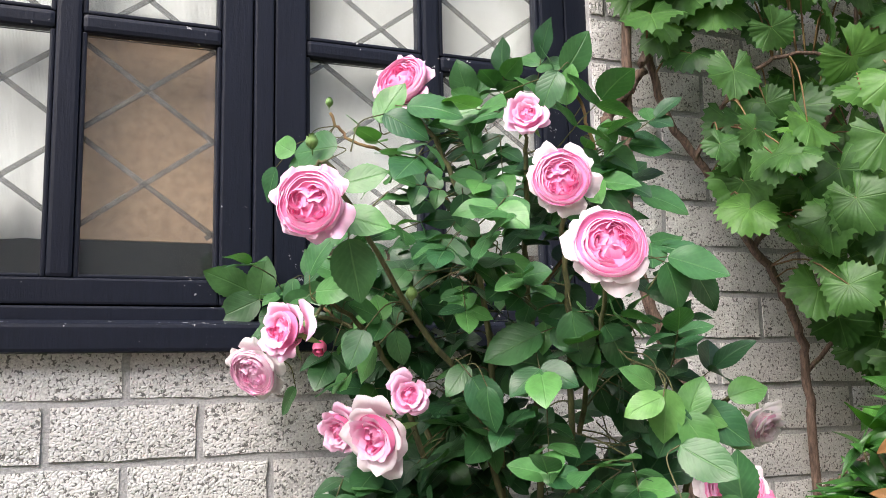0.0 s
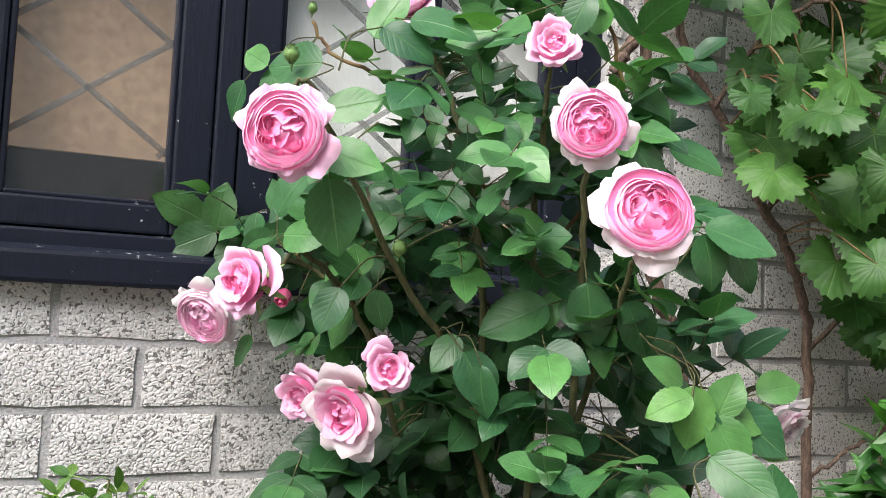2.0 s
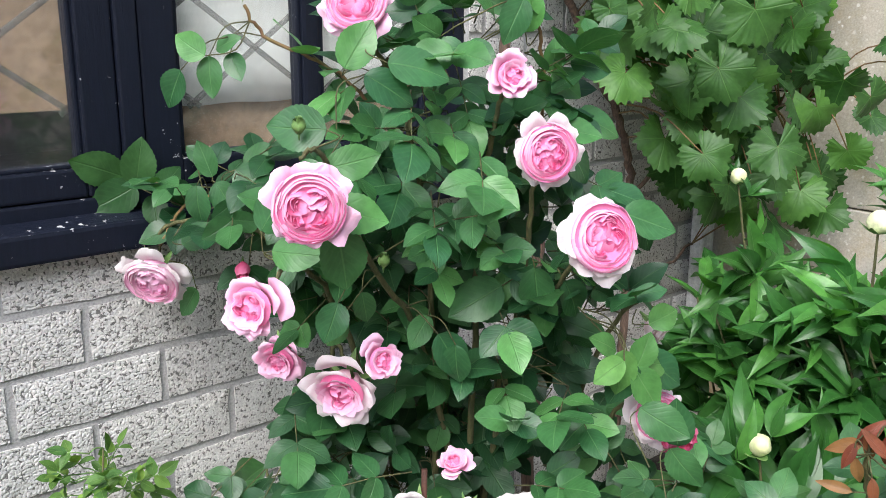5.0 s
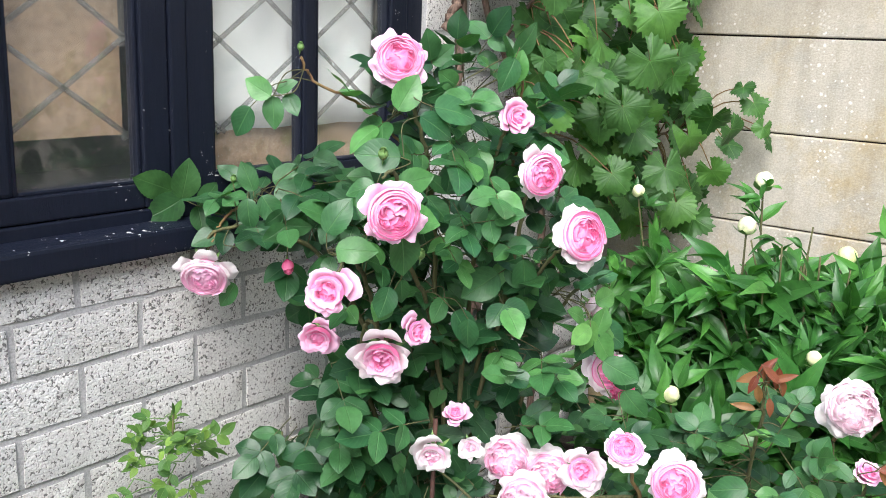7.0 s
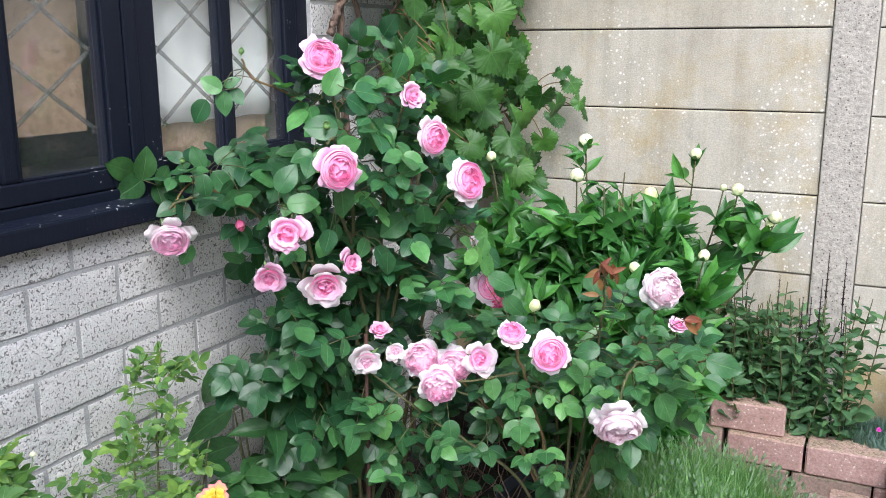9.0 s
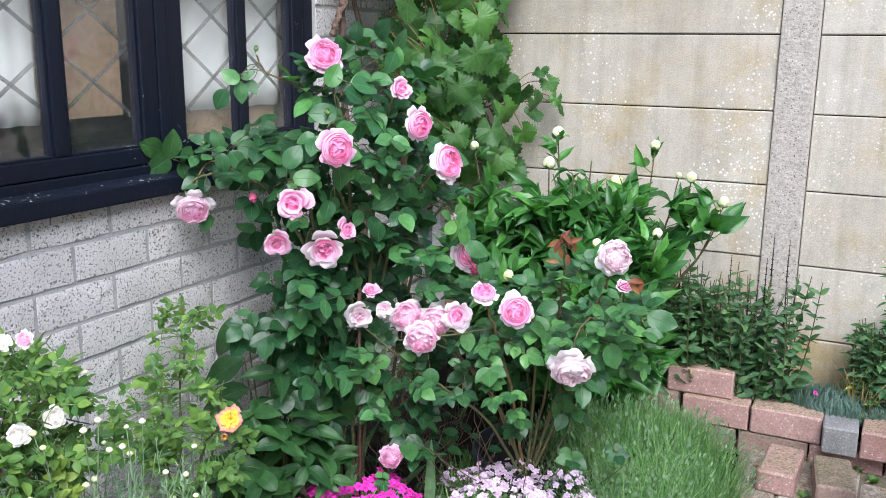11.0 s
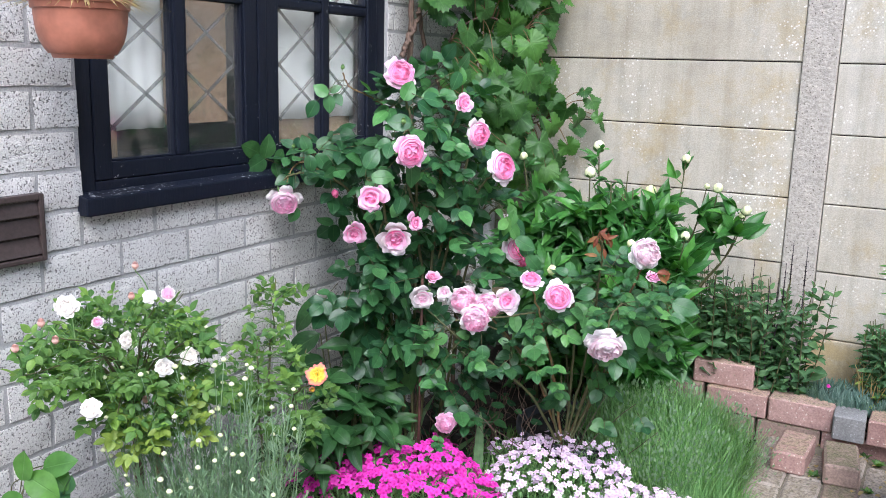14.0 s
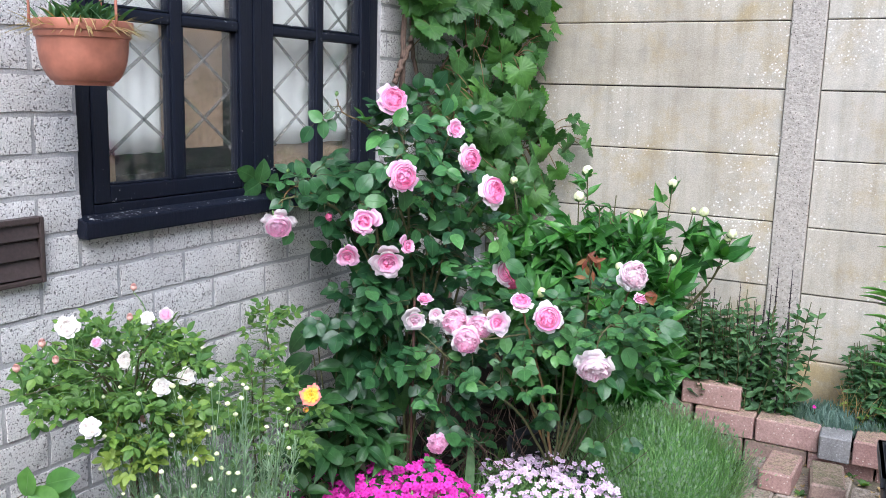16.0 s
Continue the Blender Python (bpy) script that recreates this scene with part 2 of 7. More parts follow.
def cloth_mat():
    m, nt, b = nodes_of("woven white curtain")
    co = world_co(nt)
    br = node(nt, "TexWave", Scale=190.0, Distortion=2.5, Detail=2.0)
    br.bands_direction = 'Z'
    nt.links.new(co, br.inputs["Vector"])
    br2 = node(nt, "TexWave", Scale=150.0, Distortion=2.5, Detail=2.0)
    br2.bands_direction = 'X'
    nt.links.new(co, br2.inputs["Vector"])
    w = calc(nt, 'MULTIPLY', br.outputs["Fac"], br2.outputs["Fac"])
    col = mix(nt, ramp(nt, w, [(0.0, (0, 0, 0)), (0.6, (1, 1, 1))]), (0.7, 0.71, 0.69), (0.83, 0.84, 0.825))
    col = mix(nt, 0.3, col, ramp(nt, grain(nt, co, 7, 3), [(0.3, (0.7, 0.7, 0.66)), (0.7, (1, 1, 1))]), 'MULTIPLY')
    nt.links.new(col, b.inputs["Base Color"])
    b.inputs["Roughness"].default_value = 0.95
    bump(nt, b, w, 0.4, 0.0008)
    return m


def bark(name, dark, light, scale=30):
    m, nt, b = nodes_of(name)
    co = world_co(nt)
    st = nt.nodes.new("ShaderNodeMapping")
    st.inputs["Scale"].default_value = (5, 5, 0.9)
    nt.links.new(co, st.inputs["Vector"])
    g = grain(nt, st.outputs[0], scale, 5, 0.7)
    nt.links.new(mix(nt, ramp(nt, g, [(0.35, (0, 0, 0)), (0.65, (1, 1, 1))]), dark, light), b.inputs["Base Color"])
    b.inputs["Roughness"].default_value = 0.85
    bump(nt, b, g, 0.9, 0.003)
    return m



def lead_mat():
    """Grey film strips stuck on the glass: half see-through."""
    m, nt, b = nodes_of("grey lattice film")
    b.inputs["Base Color"].default_value = (0.17, 0.175, 0.17, 1)
    b.inputs["Roughness"].default_value = 0.9
    nt.links.new(mix(nt, grain(nt, world_co(nt), 60, 3), (0.07, 0.072, 0.07), (0.13, 0.134, 0.13)), b.inputs["Base Color"])
    clear = nt.nodes.new("ShaderNodeBsdfTransparent")
    ms = nt.nodes.new("ShaderNodeMixShader")
    ms.inputs[0].default_value = 0.5
    nt.links.new(b.outputs[0], ms.inputs[1])
    nt.links.new(clear.outputs[0], ms.inputs[2])
    nt.links.new(ms.outputs[0], nt.nodes["Material Output"].inputs["Surface"])
    return m


M = dict(
    block=rough_block(),
    mortar=mottled("grey mortar", (0.34, 0.335, 0.33), (0.46, 0.455, 0.45), 20, 0.95, 250),
    panel=fence_concrete(),
    post=mottled("pebbly concrete post", (0.37, 0.34, 0.295), (0.51, 0.47, 0.415), 30, 0.95, 110, 0.005, (0.14, 0.12, 0.1), 75),
    paint=black_paint(),
    glass=glass_mat(),
    cloth=cloth_mat(),
    card=mottled("brown board", (0.29, 0.19, 0.12), (0.37, 0.25, 0.16), 5, 0.8, 60, 0.0005),
    lead=lead_mat(),
    # near-black stands in for the low light indoors
    dark=mottled("room plaster darkened for dimness", (0.05, 0.055, 0.06), (0.09, 0.095, 0.1), 3, 0.9, 60),
    soil=mottled("garden soil", (0.009, 0.007, 0.0055), (0.032, 0.025, 0.019), 14, 0.97, 90, 0.01),
    joint=mottled("sandy mossy joint", (0.08, 0.075, 0.05), (0.2, 0.17, 0.12), 20, 0.97, 150, 0.004),
    paving=mottled("worn grey paver", (0.3, 0.25, 0.21), (0.47, 0.41, 0.35), 14, 0.93, 120, 0.003, (0.07, 0.085, 0.045), 38, dirt=(0.12, 0.1, 0.07)),
    redbrick=mottled("red concrete paver", (0.35, 0.205, 0.18), (0.48, 0.31, 0.275), 22, 0.9, 150, 0.002, (0.62, 0.52, 0.45), 70, dirt=(0.17, 0.13, 0.085)),
    dullbrick=mottled("weathered brown paver", (0.24, 0.17, 0.14), (0.4, 0.28, 0.23), 22, 0.93, 140, 0.0025, (0.14, 0.15, 0.09), 40, dirt=(0.1, 0.09, 0.05)),
    greybrick=mottled("grey concrete paver", (0.17, 0.168, 0.165), (0.28, 0.275, 0.27), 14, 0.93, 150, 0.002, (0.4, 0.4, 0.4), 80),
    terracotta=mottled("terracotta plastic", (0.44, 0.165, 0.105), (0.49, 0.195, 0.13), 6, 0.45, 20, 0.0001),
    vent=mottled("brown plastic grille", (0.035, 0.024, 0.022), (0.06, 0.043, 0.04), 8, 0.45, 120, 0.0005),
    planter=mottled("black plastic planter", (0.018, 0.021, 0.028), (0.03, 0.034, 0.042), 7, 0.45, 120, 0.0004),
    rust=mottled("rusty steel", (0.04, 0.018, 0.014), (0.13, 0.05, 0.03), 30, 0.8, 200, 0.001),
    whitepaint=mottled("peeling white paint", (0.55, 0.56, 0.57), (0.78, 0.78, 0.77), 12, 0.7, 90, 0.001),
    stakewood=bark("garden stake wood", (0.2, 0.13, 0.07), (0.42, 0.3, 0.18)),
    cane=bark("green-brown rose cane", (0.055, 0.062, 0.025), (0.13, 0.125, 0.048)),
    cane_red=bark("reddish young shoot", (0.16, 0.07, 0.04), (0.2, 0.15, 0.05)),
    vinebark=bark("shaggy vine bark", (0.05, 0.032, 0.024), (0.2, 0.13, 0.095), 40),
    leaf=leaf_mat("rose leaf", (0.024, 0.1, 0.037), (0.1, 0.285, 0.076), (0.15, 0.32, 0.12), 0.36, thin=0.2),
    # inner leaves: the same leaf, its colour darkened for shade inside the crown
    leaf_shade_i=leaf_mat("shade-darkened rose foliage", (0.013, 0.058, 0.023), (0.057, 0.175, 0.053), (0.085, 0.19, 0.07), 0.36, island=True, thin=0.22),
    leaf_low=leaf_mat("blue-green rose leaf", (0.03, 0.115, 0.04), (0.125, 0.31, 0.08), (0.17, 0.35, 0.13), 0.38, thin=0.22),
    # darker copy of the low rose's leaf, crown shade put into the colour
    leaf_low_shade_i=leaf_mat("shade-darkened blue-green rose foliage", (0.017, 0.07, 0.027), (0.075, 0.2, 0.054), (0.11, 0.23, 0.09), island=True, thin=0.22),
    leaf_light=leaf_mat("light young rose leaf", (0.06, 0.185, 0.045), (0.13, 0.31, 0.075), (0.17, 0.34, 0.12), 0.4, thin=0.2),
    leaf_red=leaf_mat("bronze young leaf", (0.2, 0.05, 0.03), (0.3, 0.16, 0.06), (0.26, 0.12, 0.07)),
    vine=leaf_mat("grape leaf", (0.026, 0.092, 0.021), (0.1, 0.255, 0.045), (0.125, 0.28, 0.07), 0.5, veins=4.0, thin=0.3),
    # joined vine leaves: grape leaf again, darker, with shade in its colour
    vine_dark_i=leaf_mat("shade-darkened grape foliage", (0.021, 0.076, 0.017), (0.075, 0.19, 0.036), (0.1, 0.21, 0.055), 0.5, island=True, veins=4.0, thin=0.3),
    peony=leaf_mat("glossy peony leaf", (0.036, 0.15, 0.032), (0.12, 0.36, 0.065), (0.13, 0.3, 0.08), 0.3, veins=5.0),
    # peony leaf darkened to carry the shade among the inner leaves
    peony_dark_i=leaf_mat("shade-darkened glossy peony foliage", (0.024, 0.105, 0.022), (0.085, 0.26, 0.048), (0.1, 0.24, 0.065), 0.32, island=True, veins=5.0),
    lily=leaf_mat("light lily leaf", (0.06, 0.17, 0.035), (0.15, 0.33, 0.07), (0.16, 0.32, 0.1), 0.35, veins=1.0),
    yellow_i=leaf_mat("yellowing leaf", (0.17, 0.27, 0.045), (0.36, 0.44, 0.085), (0.36, 0.42, 0.12), 0.5, island=True),
    small_i=leaf_mat("small shrub foliage", (0.055, 0.15, 0.035), (0.22, 0.37, 0.065), (0.25, 0.38, 0.12), 0.5, island=True),
    salvia_i=leaf_mat("grey-green herb foliage", (0.045, 0.125, 0.05), (0.13, 0.26, 0.1), (0.15, 0.26, 0.12), 0.6, island=True),
    broad=leaf_mat("broad dark leaf", (0.02, 0.075, 0.022), (0.062, 0.175, 0.045), (0.1, 0.22, 0.075), 0.45),
    strap=leaf_mat("grey-green strap leaf", (0.12, 0.22, 0.1), (0.2, 0.33, 0.16), (0.2, 0.34, 0.18), 0.5, veins=1.0),
    grass_i=leaf_mat("lavender blades", (0.13, 0.28, 0.1), (0.34, 0.55, 0.23), (0.2, 0.38, 0.13), 0.55, island=True, thin=0.4),
    silver_i=leaf_mat("silvery thread foliage", (0.19, 0.31, 0.18), (0.36, 0.49, 0.31), (0.24, 0.34, 0.21), 0.65, island=True),
    dianthus_i=leaf_mat("blue-grey blades", (0.11, 0.2, 0.17), (0.25, 0.36, 0.31), (0.2, 0.32, 0.27), 0.6, island=True),
    straw_i=leaf_mat("dry grass", (0.35, 0.24, 0.1), (0.5, 0.4, 0.2), (0.4, 0.3, 0.15), 0.7, island=True),
    p_outer=petal_mat("blush rim petal", (0.96, 0.66, 0.77), (0.97, 0.89, 0.91), 0.4, 0.34),
    p_mid=petal_mat("pink petal", (0.94, 0.27, 0.53), (0.97, 0.62, 0.8), 0.6, 0.2),
    p_heart=petal_mat("deep pink heart petal", (0.94, 0.17, 0.43), (0.97, 0.46, 0.7), 0.6, 0.2),
    p_pinker=petal_mat("rose pink rim petal", (0.95, 0.4, 0.65), (0.97, 0.64, 0.82), 0.5, 0.2),
    p_pale=petal_mat("faded white petal", (0.96, 0.79, 0.84), (0.97, 0.94, 0.93), 0.4, 0.42),
    p_soft=petal_mat("soft pink ruffled petal", (0.95, 0.42, 0.65), (0.97, 0.76, 0.86), 0.55, 0.26),
    p_lilac_rose=petal_mat("lilac pink petal", (0.85, 0.36, 0.58), (0.93, 0.6, 0.78), 0.5, 0.22),
    p_white=petal_mat("cream white petal", (0.92, 0.84, 0.68), (0.95, 0.93, 0.89), 0.4, 0.15),
    p_peach=petal_mat("peach bud petal", (0.86, 0.5, 0.36), (0.9, 0.56, 0.5), 0.5, 0.15),
    p_red=petal_mat("crimson pink petal", (0.75, 0.06, 0.22), (0.9, 0.25, 0.44), 0.6, 0.15),
    p_yellow=petal_mat("yellow and coral petal", (0.95, 0.66, 0.08), (0.9, 0.2, 0.26), 0.6, 0.15),
    p_gold=petal_mat("golden heart petal", (0.9, 0.55, 0.03), (0.95, 0.75, 0.12), 0.5, 0.15),
    p_magenta=petal_mat("magenta phlox petal", (0.55, 0.012, 0.28), (0.87, 0.07, 0.55), 0.3, 0.2),
    p_lilac=petal_mat("pale lilac phlox petal", (0.64, 0.4, 0.63), (0.88, 0.76, 0.87), 0.3, 0.2),
    bud_white=mottled("cream peony bud", (0.68, 0.73, 0.34), (0.86, 0.86, 0.62), 20, 0.5, 90, 0.0005),
    sepal=mottled("green sepal", (0.09, 0.2, 0.05), (0.2, 0.34, 0.1), 40, 0.5, 200, 0.0005),
    spike=mottled("dark flower spike", (0.03, 0.02, 0.025), (0.09, 0.06, 0.07), 60, 0.8, 300, 0.001),
    facade=mottled("neighbour's cream render", (0.4, 0.37, 0.32), (0.52, 0.48, 0.42), 4, 0.9, 40),
    roof=mottled("dark roof tile", (0.05, 0.045, 0.045), (0.1, 0.09, 0.085), 6, 0.8, 60),
)

# ---- building blocks ----
rng = np.random.default_rng(7)
WM = {}


def thing(name, at, label, category, group="", kind=""):
    ob = new(name)
    ob.empty_display_size = 0.05
    ob.location = at
    WM[ob] = Matrix.Translation(at)
    return tagged(ob, label, category, group, kind)


def mesh_of(name, verts, faces, mat, uvs=None, smooth=True):
    me = bpy.data.meshes.new(name)
    me.from_pydata([tuple(v) for v in verts], [], [tuple(f) for f in faces])
    me.materials.append(mat)
    if uvs is not None:
        layer = me.uv_layers.new(name="UVMap")
        idx = np.empty(len(me.loops), dtype=np.int32)
        me.loops.foreach_get("vertex_index", idx)
        layer.data.foreach_set("uv", np.asarray(uvs, dtype=np.float32)[idx].ravel())
    if smooth:
        me.polygons.foreach_set("use_smooth", [True] * len(me.polygons))
    me.update()
    return me


def put(name, me, m, parent=None, label=""):
    """A mesh object at the world pose m, under parent."""
    ob = new(name, me)
    WM[ob] = m
    if parent is None:
        ob.matrix_basis = m
    else:
        ob.parent = parent
        ob.matrix_basis = WM[parent].inverted() @ m
    return tagged(ob, label)


def part(name, bm, mat, parent, label="", m=None):
    """Links a bmesh, in world places, as one mesh under a thing or a part."""
    me = bpy.data.meshes.new(name)
    bm.to_mesh(me)
    bm.free()
    me.materials.append(mat)
    return put(name, me, m or Matrix(), parent, label)


def box_bm(x0, x1, y0, y1, z0, z1, bev=0.0, seg=2):
    bm = bmesh.new()
    bmesh.ops.create_cube(bm, size=1.0)
    for v in bm.verts:
        v.co = Vector(((x0 + x1) / 2 + v.co.x * (x1 - x0), (y0 + y1) / 2 + v.co.y * (y1 - y0), (z0 + z1) / 2 + v.co.z * (z1 - z0)))
    if bev:
        bmesh.ops.bevel(bm, geom=bm.edges[:], offset=bev, segments=seg, affect='EDGES', profile=0.6)
    return bm


def structure(name, bm, mat, label, category):
    return tagged(part(name, bm, mat, None, label), label, category, kind="structure")


def tube(points, r0, r1, sides=6):
    """A tapered, swept tube: verts, faces."""
    P = np.array(points, float)
    n = len(P)
    vs, fs = [], []
    side = np.array((0.31, 0.17, 0.93))
    for i in range(n):
        t = P[min(i + 1, n - 1)] - P[max(i - 1, 0)]
        t = t / (np.linalg.norm(t) + 1e-9)
        a = np.cross(t, side)
        if np.linalg.norm(a) < 1e-3:
            a = np.cross(t, (1, 0, 0))
        a /= np.linalg.norm(a)
        b = np.cross(t, a)
        r = r0 + (r1 - r0) * i / (n - 1)
        for k in range(sides):
            w = 2 * math.pi * k / sides
            vs.append(P[i] + r * (a * math.cos(w) + b * math.sin(w)))
    for i in range(n - 1):
        for k in range(sides):
            j = (k + 1) % sides
            fs.append((i * sides + k, i * sides + j, (i + 1) * sides + j, (i + 1) * sides + k))
    fs.append(tuple(range(sides - 1, -1, -1)))
    fs.append(tuple((n - 1) * sides + k for k in range(sides)))
    return vs, fs


def bend(points, n=10, wobble=0.0):
    """A smooth line through points (Catmull-Rom)."""
    P = [np.array(p, float) for p in points]
    P = [2 * P[0] - P[1]] + P + [2 * P[-1] - P[-2]]
    out = []
    for i in range(1, len(P) - 2):
        for k in range(n):
            t = k / n
            a, b, c, d = P[i - 1:i + 3]
            out.append(0.5 * (2 * b + (c - a) * t + (2 * a - 5 * b + 4 * c - d) * t * t + (3 * b - a - 3 * c + d) * t ** 3))
    out.append(P[-2])
    out = np.array(out)
    if wobble:
        out[1:-1] += rng.normal(0, wobble, out[1:-1].shape)
    return out


def tube_part(name, points, r0, r1, mat, parent, label="", sides=6):
    vs, fs = tube(points, r0, r1, sides)
    return put(name, mesh_of(name, vs, fs, mat), Matrix(), parent, label)


class Heap:
    """Many small pieces joined into one mesh."""

    def __init__(self):
        self.v, self.f, self.u, self.n = [], [], [], 0

    def add(self, shape, m=None):
        vs, fs, us = shape
        vs = np.asarray(vs, float)
        if m is not None:
            a = np.array(m)
            vs = vs @ a[:3, :3].T + a[:3, 3]
        self.v.append(vs)
        self.u.append(np.asarray(us, float) if us is not None else np.zeros((len(vs), 2)))
        self.f.extend(tuple(i + self.n for i in f) for f in fs)
        self.n += len(vs)

    def tube(self, points, r0, r1, sides=4):
        vs, fs = tube(points, r0, r1, sides)
        self.add((vs, fs, None))

    def build(self, name, mat, parent=None, label="", kind="stuff", category=""):
        if not self.n:
            return None
        me = mesh_of(name, np.concatenate(self.v), self.f, mat, np.concatenate(self.u))
        ob = put(name, me, Matrix(), parent, label)
        return tagged(ob, label, category, kind=kind)


def unit(v):
    v = np.asarray(v, float)
    return v / (np.linalg.norm(v) + 1e-9)


def aim(at, d, up, size, wide=1.0):
    """A pose whose y runs along d and whose z leans towards up."""
    y = unit(d)
    x = np.cross(y, unit(up))
    if np.linalg.norm(x) < 1e-3:
        x = np.cross(y, (0.3, 0.9, 0.2))
    x = unit(x)
    z = np.cross(x, y)
    return Matrix(((x[0] * size * wide, y[0] * size, z[0] * size, at[0]), (x[1] * size * wide, y[1] * size, z[1] * size, at[1]),
                   (x[2] * size * wide, y[2] * size, z[2] * size, at[2]), (0, 0, 0, 1)))


def blade(width, n=9, tip=0.9, wide_at=0.42, fold=0.18, droop=0.2, teeth=0.0, across=4, twist=0.0, wave=0.0, seed=0, point=0.0):
    """A leaf of length 1 along y: verts, faces, uvs."""
    r = np.random.default_rng(seed)
    vs, fs, us = [], [], []
    ph = r.uniform(0, 6)
    for i in range(n + 1):
        t = i / n
        w = math.sin(math.pi * t ** (math.log(0.5) / math.log(wide_at))) ** (tip if t < wide_at or not point else tip + (point - tip) * min(1.0, 1.6 * (t - wide_at) / (1 - wide_at)))
        w = width * max(w, 0.015)
        if teeth and 0 < i < n:
            w *= 1 + teeth * (1 if i % 2 else -1)
        for k in range(across + 1):
            s = 2 * k / across - 1
            x = s * w
            z = fold * abs(x) - droop * t * t + wave * math.sin(9 * t + ph + s) * abs(s) * width
            vs.append((x + twist * t * t, t - 0.12 * droop * t * t, z))
            us.append((0.5 + 0.5 * s, t))
    m = across + 1
    for i in range(n):
        for k in range(across):
            fs.append((i * m + k, i * m + k + 1, (i + 1) * m + k + 1, (i + 1) * m + k))
    return vs, fs, us


def grape_leaf(seed):
    """A five-lobed, toothed leaf about 1 across, its stalk at the origin, its tip along y."""
    r = np.random.default_rng(seed)
    n = 64
    vs, us = [(0, 0, 0)], [(0.5, 0.0)]
    cup = r.uniform(0.12, 0.34)
    ring = []
    for i in range(n):
        a = -math.pi * 0.9 + 1.8 * math.pi * i / (n - 1)
        lobe = 0.47 + 0.1 * abs(math.cos(a * 2.5)) ** 1.3 * (1.0 if abs(a) < 1.5 else 0.6) - 0.06 * (abs(a) / math.pi) ** 2
        lobe *= 1 + (0.07, -0.03, -0.07)[i % 3] + r.uniform(-0.03, 0.03)
        ring.append((a, lobe))
    for f in (0.35, 0.7, 1.0):
        for a, l in ring:
            x, y = math.sin(a) * l * f, math.cos(a) * l * f
            ridge = 0.035 * math.cos(a * 5) * f
            vs.append((x, y + 0.02, -1.6 * cup * (x * x + y * y) + 0.7 * ridge + 0.07 * math.sin(6 * x + seed) * f + 0.09 * math.sin(5 * y + 2 * seed) * f * f + 0.12 * abs(x)))
            us.append((0.5 + 0.5 * math.sin(a * 2.5) * f, f))
    fs = []
    for i in range(n - 1):
        fs.append((0, 1 + i + 1, 1 + i))
        for k in range(2):
            a = 1 + k * n + i
            fs.append((a, a + 1, a + n + 1, a + n))
    return vs, fs, us


def petal(th, half, prof, n=6, m=8, ruffle=0.05, notch=0.12, seed=0, round_=0.3):
    """One petal wrapped round the flower's axis z. prof(v) gives radius and height."""
    r = np.random.default_rng(seed)
    p1, p2 = r.uniform(0, 6, 2)
    vs, fs, us = [], [], []
    for i in range(n + 1):
        for k in range(m + 1):
            u = 2 * k / m - 1
            v = i / n
            vv = v * (1 - round_ * abs(u) ** 3 - notch * math.exp(-(u / 0.22) ** 2) * 0.5)
            rad, z = prof(vv)
            hw = half * (0.45 + 0.55 * math.sin(min(1.0, v * 1.3) * math.pi / 2))
            wob = ruffle * v * v * (math.sin(4.3 * u + p1) + 0.6 * math.sin(9 * u + p2))
            a = th + u * hw
            vs.append((math.cos(a) * (rad + wob * 0.8), math.sin(a) * (rad + wob * 0.8), z + wob))
            us.append((0.5 + 0.5 * u, v))
    w = m + 1
    for i in range(n):
        for k in range(m):
            fs.append((i * w + k, i * w + k + 1, (i + 1) * w + k + 1, (i + 1) * w + k))
    return vs, fs, us


def profile(base, top, rise, curl, r_top):
    """The petal's line: out from the claw, up the cup, then over at the rim."""
    def f(v):
        s = v ** 0.8
        return base + (r_top - base) * s ** (0.75 if curl > 0 else 1.0), rise + (top - rise) * math.sin(min(v, 0.9) * math.pi / 1.8) - curl * max(0.0, v - 0.6) ** 2
    return f


def incurved(r, top):
    """The line of an inner petal: up from the floor, its lip rolled in."""
    def f(v):
        return r * (0.72 + 0.28 * math.sin(min(v / 0.7, 1.0) * math.pi / 2)) - 0.16 * max(0.0, v - 0.65), -0.3 + (top + 0.3) * math.sin(min(v, 1.0) * math.pi / 2)
    return f


def dome(r, low, top, n=18):
    """The floor of packed petals under a bloom's heart."""
    vs, us = [(0, 0, top)], [(0.5, 0.55)]
    for j in (1, 2, 3):
        q = j / 3
        vs += [(r * q * math.cos(6.2832 * k / n), r * q * math.sin(6.2832 * k / n), top + (low - top) * q * q) for k in range(n)]
        us += [(0.5, 0.55)] * n
    fs = [(0, 1 + k, 1 + (k + 1) % n) for k in range(n)]
    for j in (0, 1):
        fs += [(1 + j * n + k, 1 + (j + 1) * n + k, 1 + (j + 1) * n + (k + 1) % n, 1 + j * n + (k + 1) % n) for k in range(n)]
    return vs, fs, us


def ring_shapes(count, half, prof, seed, vary=0.12, **kw):
    r = np.random.default_rng(seed)
    out = []
    for i in range(count):
        vs, fs, us = petal(2 * math.pi * (i + r.uniform(-0.2, 0.2)) / count, half * r.uniform(0.8, 1.2), prof, seed=seed * 100 + i, **kw)
        f, lift = r.uniform(0.98 - vary, 0.98 + vary), r.uniform(-0.06, 0.06)
        out.append(([(x * f, y * f, z + lift * math.hypot(x, y)) for x, y, z in vs], fs, us))
    return out


